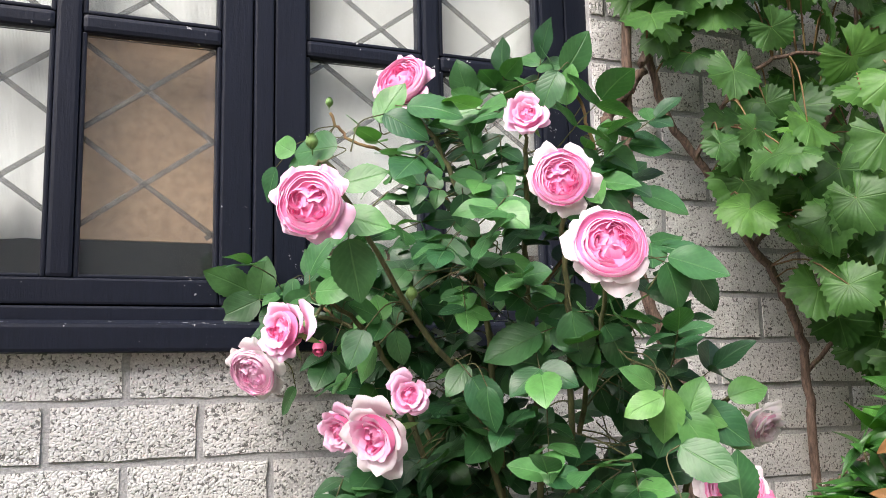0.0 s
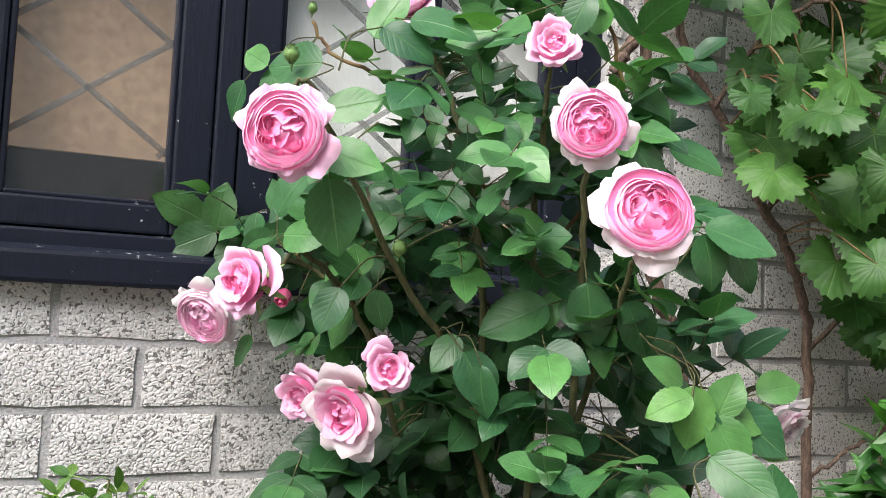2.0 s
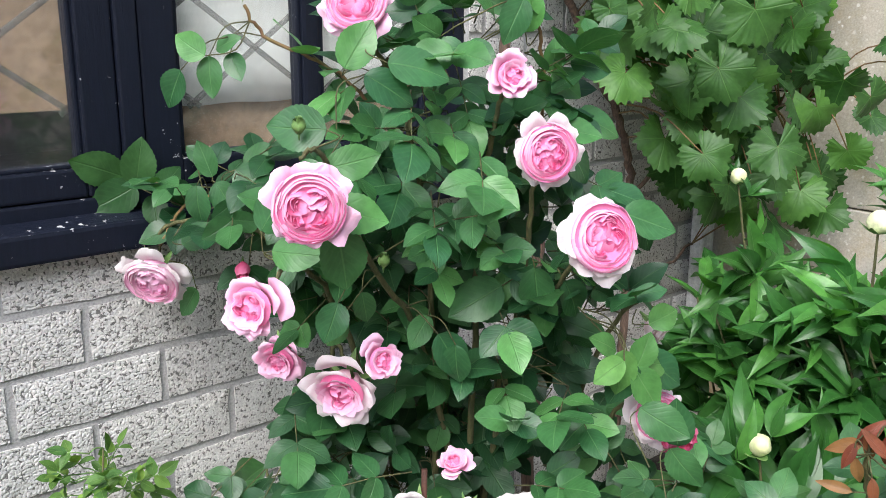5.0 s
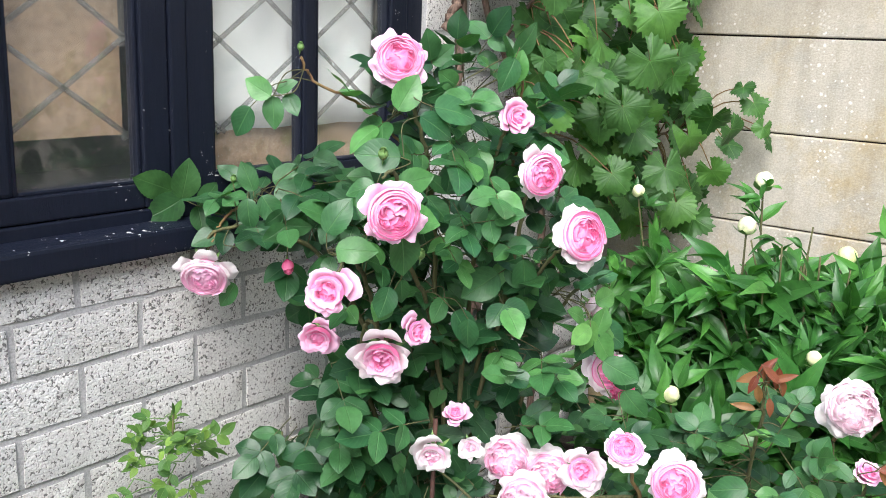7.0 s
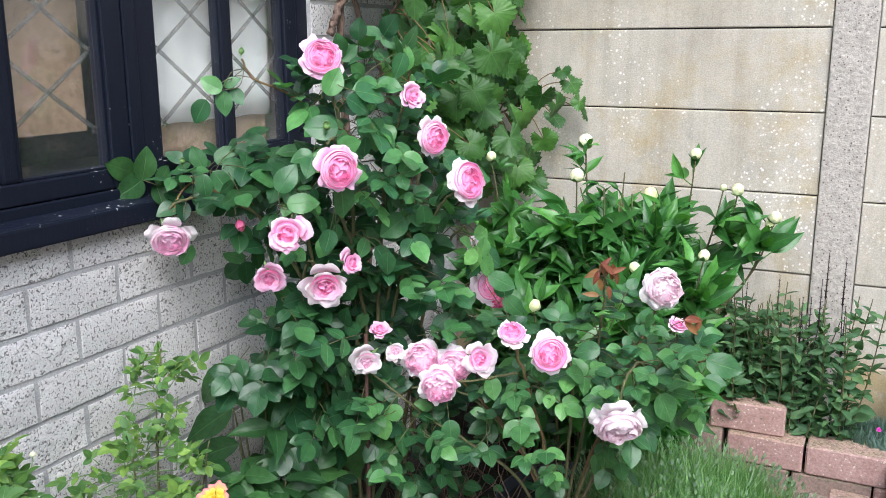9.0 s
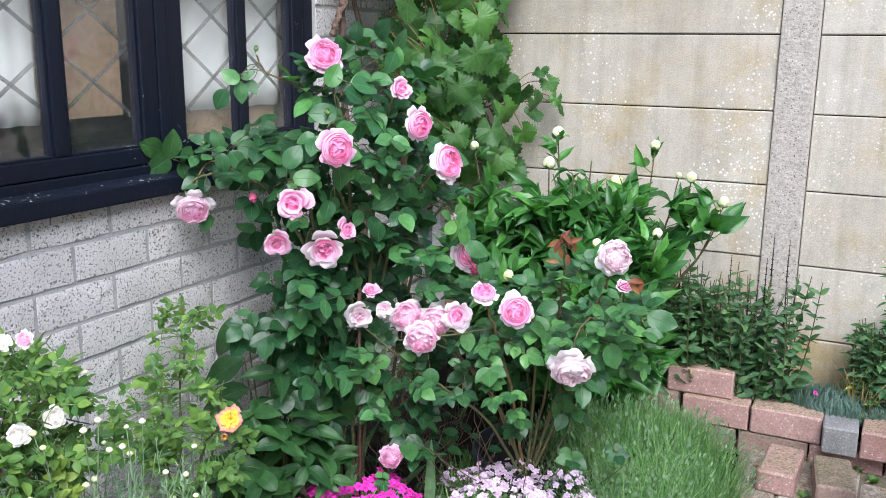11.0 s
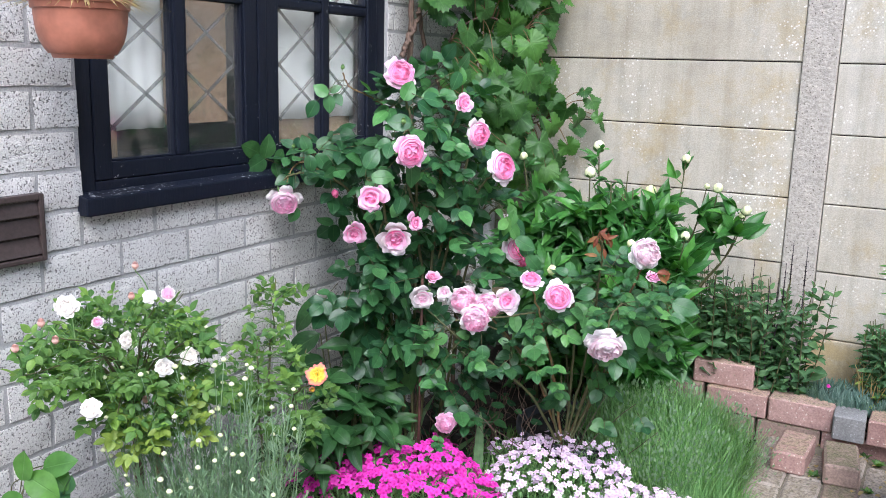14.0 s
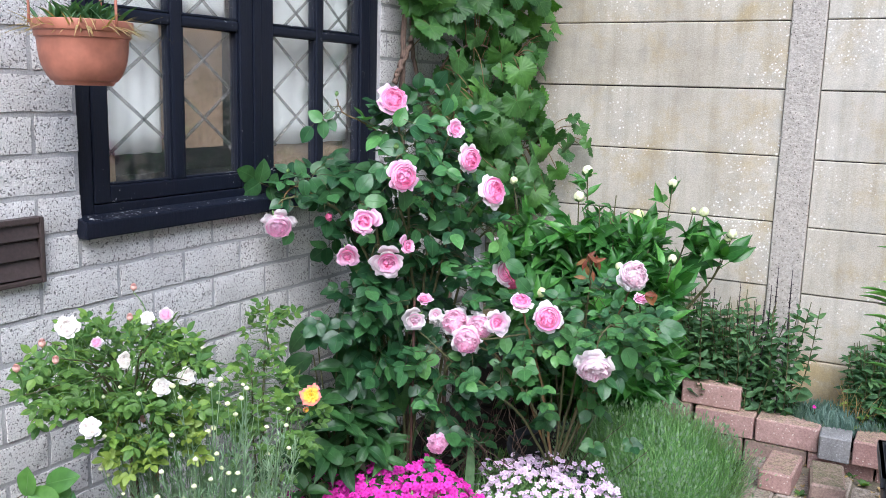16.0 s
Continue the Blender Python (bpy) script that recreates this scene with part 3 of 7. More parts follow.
def rosette(heap, count, r0, r1, low, top, seed, wide=0.42, swirl=0.5):
    """Crowded standing petals that fill the middle of a full bloom, folded and turned at random."""
    r = np.random.default_rng(seed)
    for i in range(count):
        q = math.sqrt((i + 0.6) / count)
        a = 2.399 * i + r.uniform(-0.3, 0.3)
        rad = r0 + (r1 - r0) * q
        w, hgt = wide * r.uniform(0.7, 1.25) * (0.6 + 0.5 * q), top * (0.72 + 0.28 * q) + r.uniform(-0.05, 0.05) - low
        bow, curl, fold = r.uniform(0.35, 0.9), r.uniform(0.05, 0.22), r.uniform(-0.5, 0.5)
        vs, us, fs = [], [], []
        for j in range(6):
            for k in range(7):
                u, v = k / 3 - 1, j / 5
                x = u * w * (0.55 + 0.45 * math.sin(v * 1.9))
                y = -bow * u * u * w + curl * v * v - 0.1 * (1 - v) + 0.05 * math.sin(5 * u + fold * 6) * v
                vs.append((x, -y, low + hgt * v * (1 - 0.16 * abs(u) ** 3 - 0.08 * math.exp(-(u / 0.25) ** 2))))
                us.append((0.5 + 0.5 * u, v))
        for j in range(5):
            for k in range(6):
                fs.append((j * 7 + k, j * 7 + k + 1, j * 7 + k + 8, j * 7 + k + 7))
        heap.add((vs, fs, us), Matrix.Translation((rad * math.cos(a), rad * math.sin(a), 0)) @ Matrix.Rotation(a - math.pi / 2 + r.uniform(-swirl, swirl), 4, 'Z') @ Matrix.Rotation(r.uniform(-0.25, 0.1), 4, 'X'))


def quarters(heap, reach, low, top, seed, sectors=4, nest=5, bulge=0.0):
    """A quartered heart: bundles of petals folded one inside the other, each bundle open towards the middle."""
    r = np.random.default_rng(seed)
    turn = r.uniform(0, 6)
    for s in range(sectors):
        a = turn + 6.2832 * (s + r.uniform(-0.18, 0.18)) / sectors
        far = reach * r.uniform(0.34, 0.52)
        cx, cy = far * math.cos(a), far * math.sin(a)
        skew = r.uniform(-0.5, 0.5)
        for k in range(nest):
            rad = reach * r.uniform(0.48, 0.58) * (0.3 + 0.7 * (k + 0.5) / nest)
            span = r.uniform(0.9, 1.6)
            p1, p2, off = r.uniform(0, 6), r.uniform(0, 6), r.uniform(-0.3, 0.3) + skew * (1 - k / nest)
            tip = top + bulge * (1 - (far / reach) ** 2) + 0.025 * k + r.uniform(-0.05, 0.04)
            vs, us, fs = [], [], []
            for j in range(5):
                v = j / 4
                for i in range(10):
                    u = i / 4.5 - 1
                    b = a + off + u * span
                    q = rad * (1 + 0.16 * math.sin(3 * u + p1) * v) * (1 - 0.3 * v * v + 0.16 * v) + 0.012 * math.sin(8 * u + p2) * v
                    h = low + (tip - low) * (1 - (1 - v) ** 1.6) * (1 - 0.25 * abs(u) ** 3) + 0.02 * math.sin(5 * u + p2) * v
                    vs.append((cx + q * math.cos(b), cy + q * math.sin(b), h))
                    us.append((0.5 + 0.5 * u, v))
            for j in range(4):
                for i in range(9):
                    fs.append((j * 10 + i, j * 10 + i + 1, j * 10 + i + 11, j * 10 + i + 10))
            heap.add((vs, fs, us))


FLOWERS = {}
BLOOMS = []


def flower_kind(kind):
    """The meshes of one kind of rose, unit radius, facing +z: heart and outer petals."""
    if kind in FLOWERS:
        return FLOWERS[kind]
    style, tone = kind.split("/")[:2]
    seed = sum(map(ord, kind))
    rim, mid, core = {"blush": ("p_outer", "p_mid", "p_heart"), "pink": ("p_pinker", "p_mid", "p_heart"), "pale": ("p_pale", "p_soft", "p_pinker"), "faded": ("p_pale", "p_outer", "p_soft"),
                      "white": ("p_white", "p_white", "p_white"), "red": ("p_red", "p_red", "p_red"), "green": ("sepal", "sepal", "sepal"), "magenta": ("p_magenta", "p_magenta", "p_magenta"), "lilac": ("p_lilac_rose", "p_lilac_rose", "p_lilac_rose"), "peach": ("p_peach", "p_peach", "p_peach"), "yellow": ("p_yellow", "p_gold", "p_gold")}[tone]
    outer, heart_mid, heart_core = [], Heap(), Heap()
    if style == "open":
        outer += ring_shapes(6, 0.54, profile(0.06, -0.08, -0.5, 0.9, 1.14), seed, 0.11, ruffle=0.06, notch=0.12, round_=0.4, m=10)
        outer += ring_shapes(5, 0.68, profile(0.06, 0.1, -0.46, 0.7, 0.96), seed + 1, 0.1, ruffle=0.05, notch=0.14, round_=0.3, m=10)
        for i, rr in enumerate((0.84, 0.75, 0.66, 0.59)):
            for s in ring_shapes(5, 0.95, incurved(rr, 0.2 - 0.015 * i), seed + 2 + i, 0.09, ruffle=0.02, notch=0.06, round_=0.2, m=10):
                heart_mid.add(s)
        heart_core.add(dome(0.84, 0.13, 0.02))
        quarters(heart_core, 0.6, -0.02, 0.16, seed + 9, 4 + seed % 2, 4)
        rosette(heart_core, 9, 0.03, 0.34, -0.04, 0.16, seed + 9, 0.22, 1.1)
    elif style == "cup":
        outer += ring_shapes(4, 0.78, profile(0.08, 0.1, -0.7, 1.1, 1.08), seed, 0.2, ruffle=0.07, notch=0.2, round_=0.36, m=10)
        outer += ring_shapes(4, 0.8, profile(0.08, 0.32, -0.68, 0.5, 0.86), seed + 1, 0.15, ruffle=0.06, round_=0.34, m=10)
        for s in ring_shapes(5, 0.85, profile(0.06, 0.36, -0.65, 0.0, 0.62), seed + 2, 0.1, ruffle=0.05):
            heart_mid.add(s)
        for s in ring_shapes(4, 0.95, profile(0.06, 0.34, -0.65, 0.0, 0.5), seed + 3, 0.1, ruffle=0.05):
            heart_mid.add(s)
        quarters(heart_core, 0.46, -0.05, 0.3, seed + 9, 3, 3)
        rosette(heart_core, 6, 0.02, 0.24, 0.0, 0.3, seed + 9, 0.18, 0.9)
        heart_core.add(dome(0.6, 0.1, 0.14))
    elif style == "full":
        outer += ring_shapes(5, 0.8, profile(0.06, -0.32, -0.5, 1.6, 1.0), seed, 0.12, ruffle=0.09, notch=0.16, round_=0.34, m=10)
        outer += ring_shapes(6, 0.7, profile(0.06, -0.05, -0.46, 1.0, 0.94), seed + 1, 0.12, ruffle=0.09, notch=0.2, round_=0.3, m=10)
        for i, rr in enumerate((0.84, 0.72)):
            for s in ring_shapes(6, 0.7, incurved(rr, 0.12 + 0.06 * i), seed + 2 + i, 0.1, ruffle=0.07, notch=0.25, round_=0.2):
                heart_mid.add(s)
        heart_core.add(dome(0.82, 0.0, 0.16))
        quarters(heart_core, 0.74, -0.05, 0.2, seed + 9, 5, 4, 0.16)
        rosette(heart_core, 14, 0.02, 0.5, 0.0, 0.34, seed + 9, 0.24, 1.1)
        core = mid
    elif style == "flat":
        outer += ring_shapes(6, 0.62, profile(0.06, 0.0, -0.25, 0.5, 1.0), seed, ruffle=0.08, notch=0.2)
        for s in ring_shapes(6, 0.6, profile(0.05, 0.12, -0.22, 0.3, 0.66), seed + 2, ruffle=0.08):
            heart_mid.add(s)
        for s in ring_shapes(7, 0.5, profile(0.04, 0.12, -0.2, 0.0, 0.36), seed + 5, ruffle=0.06):
            heart_core.add(s)
    else:  # bud
        outer += ring_shapes(3, 1.3, lambda v: (0.12 + 0.62 * math.sin(min(1.0, v * 1.25) * 2.3), -0.5 + 1.65 * v), seed, 0.05, ruffle=0.02, m=8, n=8)
        for i, rr in enumerate((0.36, 0.22)):
            for s in ring_shapes(3, 1.2, profile(0.06, 1.35, -0.5, 0.0, rr), seed + 2 + i, ruffle=0.02):
                heart_core.add(s)
    hv = heart_mid.v + heart_core.v
    split = len(heart_mid.f)
    faces = list(heart_mid.f) + [tuple(i + heart_mid.n for i in f) for f in heart_core.f]
    me = mesh_of("rose_heart", np.concatenate(hv), faces, M[mid], np.concatenate(heart_mid.u + heart_core.u))
    me.materials.append(M[core])
    me.polygons.foreach_set("material_index", [0] * split + [1] * (len(faces) - split))
    petals = [mesh_of("petal", *s[:2], M[rim], s[2]) for s in outer]
    # calyx: a green cup with five pointed sepals, and the neck of the stalk
    cal = Heap()
    bv, bf = tube([(0, 0, -1.1), (0, 0, -0.8), (0, 0, -0.62), (0, 0, -0.42)], 0.05, 0.17, 8)
    cal.add((bv, bf, None))
    for i in range(5):
        cal.add(blade(0.13, 5, fold=0.3, droop=-0.35 if style == "bud" else 0.3, across=2, seed=i),
                aim((0.12 * math.cos(i * 1.257), 0.12 * math.sin(i * 1.257), -0.48), (math.cos(i * 1.257), math.sin(i * 1.257), 1.4 if style == "bud" else -0.2),
                    (0, 0, 1), 1.0 if style == "bud" else 0.75))
    calyx = mesh_of("calyx", np.concatenate(cal.v), cal.f, M["sepal"])
    FLOWERS[kind] = (me, petals, calyx)
    return FLOWERS[kind]


def rose(parent, kind, at, face, radius, name="flower", label=""):
    """One bloom under a plant: its heart, with each rim petal and the calyx as pieces of it."""
    heart, petals, calyx = flower_kind(kind if kind.startswith("bud") or radius < 0.02 else f"{kind}/{len(BLOOMS) % 4}")
    z = unit(face)
    x = unit(np.cross((0.2, 0.1, 1) if abs(z[2]) < 0.9 else (1, 0, 0), z))
    y = np.cross(z, x)
    spin = (at[0] * 37 + at[1] * 91 + at[2] * 53) % 6.28
    m = Matrix(((x[0], y[0], z[0], at[0]), (x[1], y[1], z[1], at[1]), (x[2], y[2], z[2], at[2]), (0, 0, 0, 1))) @ Matrix.Rotation(spin, 4, 'Z') @ Matrix.Scale(radius, 4)
    BLOOMS.append((np.array(at, float), z, radius))
    ob = put(name, heart, m, parent, label)
    for p in petals:
        put("petal", p, m, ob)
    put("calyx", calyx, m, ob)
    return ob


ROSE_LEAFLETS = [blade(0.325 + 0.025 * (i % 3), 22, 0.56, 0.44, (0.05, 0.2, 0.12)[i % 3], 0.03 + 0.09 * (i % 4), 0.026, 4, 0.06 * (i % 3 - 1), 0.06, i, 0.84) for i in range(9)]
SMALL_LEAFLETS = [blade(0.3, 5, 0.8, 0.45, 0.3, 0.15 * (i % 3), 0.0, 2, 0, 0, i) for i in range(4)]
PEONY_LEAVES = [blade(0.135 + 0.02 * (i % 3), 10, 0.8, 0.44, 0.45, 0.15 + 0.2 * (i % 4), 0.0, 4, 0.08 * (i % 3 - 1), 0.09, i, 1.2) for i in range(8)]
LANCE = [blade(0.16 + 0.02 * (i % 3), 9, 0.85, 0.42, 0.5, 0.12 + 0.12 * (i % 3), 0.0, 4, 0.06 * (i % 3 - 1), 0.05, i) for i in range(6)]
BROAD = [blade(0.2 + 0.02 * (i % 3), 12, 0.85, 0.4, (0.45, 0.25, 0.6)[i % 3], 0.15 + 0.14 * i, 0.02, 4, 0.1 * (i % 3 - 1), 0.13, i, 1.05) for i in range(5)]
GRAPE = [grape_leaf(i) for i in range(6)]
LEAFMESH = {}


def leaf_mesh(shape, mat):
    key = (id(shape), mat)
    if key not in LEAFMESH:
        LEAFMESH[key] = mesh_of("leaf", *shape[:2], M[mat], shape[2])
    return LEAFMESH[key]


def compound(at, d, up, size, pairs=2):
    """Poses of a rose leaf's leaflets and the line of its stalk, from its base at."""
    at, d, up = np.asarray(at, float), unit(d), unit(up)
    side = unit(np.cross(d, up))
    length = size * (0.5 + 0.55 * pairs)
    sag = np.array((0, 0, -0.12 * length))
    line = [at, at + d * length * 0.5 + sag * 0.25, at + d * length + sag]
    out = []
    end = line[-1]
    out.append((end, unit(d + sag * 2), up, size))
    for k in range(pairs):
        t = 0.88 - 0.42 * k
        p = at + d * length * t + sag * t * t
        for s in (-1, 1):
            dd = unit(d * rng.uniform(0.3, 0.6) + s * side * 0.85 + np.array((0, 0, -0.15)))
            out.append((p, dd, unit(up + rng.normal(0, 0.15, 3)), size * (0.88 - 0.14 * k)))
    return out, line

# ---- large structure ----
WALL, G = 2.0, -0.025       # house wall's face, level of the paving
FX = 1.632                  # fence's face
L, H, J = 0.22, 0.0912, 0.012
BED = 0.783                 # the first bed joint under the sill
WX0, WX1, WZ0, WZ1 = -0.434, 0.843, 0.853, 1.84     # window opening

gb = bmesh.new()
bmesh.ops.create_grid(gb, x_segments=2, y_segments=2, size=60)
for v in gb.verts:
    v.co.z = G - 0.07
structure("ground", gb, M["soil"], "dark garden soil reaching out round the house", "ground")


def wall_with_hole(x0, x1, y0, y1, z0, z1, hx0, hx1, hz0, hz1):
    bm = bmesh.new()
    for a in ((x0, hx0, z0, z1), (hx1, x1, z0, z1), (hx0, hx1, z0, hz0), (hx0, hx1, hz1, z1)):
        b2 = box_bm(a[0], a[1], y0, y1, a[2], a[3])
        me = bpy.data.meshes.new("tmp")
        b2.to_mesh(me)
        b2.free()
        bm.from_mesh(me)
        bpy.data.meshes.remove(me)
    return bm


wall = structure("wall_north", wall_with_hole(-6, FX + 0.06, WALL + 0.0046, WALL + 0.3, G - 0.1, 2.8, WX0, WX1, WZ0 + 0.004, WZ1), M["mortar"],
                 "house wall of pitted light grey concrete blocks with grey mortar", "wall")

# the room behind the window: closed, its dimness put into near-black plaster
room = bmesh.new()
for a in ((-1.2, 1.5, 3.2, 3.3, 0, 2.6), (-1.3, -1.2, 2.3, 3.3, 0, 2.6), (1.5, 1.6, 2.3, 3.3, 0, 2.6), (-1.3, 1.6, 2.3, 3.3, -0.1, 0), (-1.3, 1.6, 2.3, 3.3, 2.6, 2.7)):
    b2 = box_bm(*a)
    me = bpy.data.meshes.new("tmp")
    b2.to_mesh(me)
    b2.free()
    room.from_mesh(me)
    bpy.data.meshes.remove(me)
structure("wall_room", room, M["dark"], "plastered room behind the window, dimness painted in", "wall")

# window: frame, sill, two casements with glazing bars, panes
window = thing("window_1", (0.2, WALL, WZ0), "black painted wooden casement window with flaking sill", "window", kind="structure")
FY0, FY1 = WALL + 0.016, WALL + 0.085
bars = [("window_frame", (WX0, WX0 + 0.05, FY0, FY1, WZ0 + 0.04, WZ1)), ("window_frame", (WX1 - 0.05, WX1, FY0, FY1, WZ0 + 0.04, WZ1)),
        ("window_frame", (0.19, 0.223, FY0 - 0.006, FY1, WZ0 + 0.04, WZ1)), ("window_frame", (WX0 + 0.05, WX1 - 0.05, FY0 - 0.002, FY1, WZ0 + 0.04, 0.93)),
        ("window_frame", (WX0 + 0.05, WX1 - 0.05, FY0, FY1, WZ1 - 0.05, WZ1))]
for n, a in bars:
    part(n, box_bm(*a, bev=0.004), M["paint"], window)


def casement(x0, x1, px, z0=0.932, z1=1.786):
    """A sash: stiles, rails, a mullion between px, two rows of panes."""
    y0, y1 = WALL + 0.014, WALL + 0.06
    c = part("casement", box_bm(x0, px[0], y0, y1, z0, z1, 0.004), M["paint"], window)
    part("stile", box_bm(px[3], x1, y0, y1, z0, z1, 0.004), M["paint"], c)
    part("rail", box_bm(px[0], px[3], y0 + 0.001, y1, z0, 0.973, 0.004), M["paint"], c)
    part("rail", box_bm(px[0], px[3], y0 + 0.001, y1, 1.74, z1, 0.004), M["paint"], c)
    part("glazing_bar", box_bm(px[1], px[2], y0 + 0.003, y1 - 0.004, 0.973, 1.74, 0.007), M["paint"], c)
    for a, b in ((px[0], px[1]), (px[2], px[3])):
        part("glazing_bar", box_bm(a, b, y0 + 0.004, y1 - 0.005, 1.37, 1.4, 0.008), M["paint"], c)
        for r0, r1 in ((0.973, 1.37), (1.4, 1.74)):
            # putty fillets round each pane, then the glass
            part("putty", box_bm(a, a + 0.008, y0 + 0.008, y1 - 0.012, r0, r1, 0.003), M["paint"], c)
            part("putty", box_bm(b - 0.008, b, y0 + 0.008, y1 - 0.012, r0, r1, 0.003), M["paint"], c)
            part("putty", box_bm(a + 0.008, b - 0.008, y0 + 0.006, y1 - 0.012, r0, r0 + 0.006, 0.002), M["paint"], c)
            g = part("pane", box_bm(a + 0.002, b - 0.002, WALL + 0.034, WALL + 0.038, r0 + 0.002, r1 - 0.002), M["glass"], c)
            g.visible_shadow = False


casement(WX0 + 0.052, 0.188, (-0.335, -0.121, -0.082, 0.137))
casement(0.225, WX1 - 0.052, (0.28, 0.496, 0.53, 0.74))

# grey lattice strips behind the panes
lead = Heap()
for a, b, cx in ((-0.335, -0.121, -0.195), (-0.082, 0.137, 0.02), (0.28, 0.496, 0.425), (0.53, 0.74, 0.65)):
    for k in range(-3, 6):
        for s in (-1, 1):
            lo, hi, slope = 1.045, 1.76, 0.735 * s
            zc = 1.131 + 0.158 * k
            ends = sorted((cx + (lo - zc) / slope, cx + (hi - zc) / slope))
            xa, xb = max(a - 0.01, ends[0]), min(b + 0.01, ends[1])
            if xb - xa < 0.02:
                continue
            p0, p1 = (np.array((x, WALL + 0.047, zc + slope * (x - cx))) for x in (xa, xb))
            d = unit(p1 - p0)
            nrm = np.array((-d[2], 0, d[0])) * 0.0042
            th = np.array((0, 0.0015, 0))
            vs = [p0 - nrm - th, p0 + nrm - th, p1 + nrm - th, p1 - nrm - th, p0 - nrm + th, p0 + nrm + th, p1 + nrm + th, p1 - nrm + th]
            lead.add((vs, [(0, 1, 2, 3), (7, 6, 5, 4), (0, 4, 5, 1), (1, 5, 6, 2), (2, 6, 7, 3), (3, 7, 4, 0)], None))
lead.build("lattice", M["lead"], window, "grey diamond lattice strips behind the panes", kind="")

sill = box_bm(WX0 - 0.012, WX1 + 0.012, WALL - 0.03, WALL + 0.05, WZ0 + 0.004, WZ0 + 0.044)
for v in sill.verts:
    if v.co.z > WZ0 + 0.03:
        v.co.z += 0.018 if v.co.y > WALL else 0.003
bmesh.ops.bevel(sill, geom=sill.edges[:], offset=0.006, segments=2, affect='EDGES', profile=0.6)
part("window_sill", sill, M["paint"], window, "flaking black painted sill")


def curtain(x0, x1, z0, z1, y, mat, name, label, waves=0.0018):
    n, k = 36, 12
    vs = [(x0 + (x1 - x0) * i / n, y + waves * math.sin(i * 0.9) + 0.001 * math.sin(j * 1.7 + i * 0.3),
           (z0 + 0.0015 * math.sin(i * 0.7)) + (z1 - z0) * j / k) for j in range(k + 1) for i in range(n + 1)]
    fs = [(j * (n + 1) + i, j * (n + 1) + i + 1, (j + 1) * (n + 1) + i + 1, (j + 1) * (n + 1) + i) for j in range(k) for i in range(n)]
    ob = put(name, mesh_of(name, vs, fs, mat), Matrix())
    so = ob.modifiers.new("thickness", 'SOLIDIFY')
    so.thickness = 0.002
    return tagged(ob, label, "curtain")


curtain(-0.37, -0.1, 1.041, 1.8, WALL + 0.085, M["cloth"], "curtain", "white woven net curtain hanging behind the glass")
curtain(-0.1, 0.155, 1.41, 1.8, WALL + 0.087, M["cloth"], "curtain", "short white woven curtain behind the upper panes")
curtain(0.25, 0.76, 1.043, 1.8, WALL + 0.085, M["cloth"], "curtain", "white woven net curtain hanging behind the glass")
tagged(part("board", box_bm(-0.098, 0.152, WALL + 0.1, WALL + 0.108, 1.046, 1.45, 0.001), M["card"], None), "brown cardboard sheet standing behind the pane", "board")
tagged(part("board", box_bm(0.25, 0.75, WALL + 0.1, WALL + 0.112, 0.95, 1.09, 0.001), M["card"], None), "low brown wooden board behind the curtain", "board")
tagged(part("batten", box_bm(-0.3, -0.255, WALL + 0.088, WALL + 0.105, 0.956, 1.2, 0.002), M["stakewood"], None), "brown wooden batten standing behind the pane", "batten")
# inner sill shares the plaster colour darkened for a dim room
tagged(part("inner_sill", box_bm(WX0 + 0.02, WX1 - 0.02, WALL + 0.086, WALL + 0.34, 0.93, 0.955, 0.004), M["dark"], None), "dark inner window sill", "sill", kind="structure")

# white corner post between house and fence
tagged(part("corner_batten", box_bm(FX - 0.055, FX - 0.006, WALL - 0.05, WALL - 0.012, G, 2.3, 0.008), M["whitepaint"], None), "narrow white painted corner batten on the house wall", "batten", kind="structure")

# fence of concrete panels in slotted posts
fence = thing("fence", (FX, 0.7, G), "weathered concrete panel fence with slotted posts", "fence", kind="structure")
for y0 in (0.664, -1.445, -3.56):
    pb = box_bm(FX + 0.001, FX + 0.1, y0 - 0.01, y0 + 0.108, G - 0.1, 2.12, 0.006)
    part("post", pb, M["post"], fence, "pebbly concrete post")
# each bay: its ends, the height of its lowest joint, the panels' height
for y0, y1, low_joint, tall in ((0.774, 1.985, 0.048, 0.243), (-1.335, 0.652, 0.0235, 0.2475), (-3.455, -1.452, 0.03, 0.2475)):
    joints = [low_joint + tall * k for k in range(9)]
    # backing added to keep sky light out and darken the panel joints
    part("core", box_bm(FX + 0.028, FX + 0.04, y0 + 0.002, y1 - 0.002, G - 0.07, joints[-1] - 0.01), M["spike"], fence, "added dark sheet that blocks sky light in the joints")
    for i, z0 in enumerate([G - 0.14] + joints[:-1]):
        pb = box_bm(FX + 0.012, FX + 0.052, y0, y1, z0 + 0.002, joints[i] - 0.0015)
        fr = [e for e in pb.edges if all(v.co.x < FX + 0.02 for v in e.verts)]
        bmesh.ops.bevel(pb, geom=fr, offset=0.004, segments=2, affect='EDGES', profile=0.5)
        tilt = rng.uniform(-0.0015, 0.0015)
        for v in pb.verts:
            v.co.x += tilt * (v.co.z - z0) / 0.25 + 0.0012 * (i % 3 - 1)
        part("panel", pb, M["panel"], fence)

# paving: concrete pavers in stretcher rows, from the beds out past the viewer
pave_base = structure("pavement", box_bm(-7, 1.4, -6, 0.74, G - 0.06, G - 0.006), M["joint"], "grey-brown concrete pavers with mossy joints", "pavement")


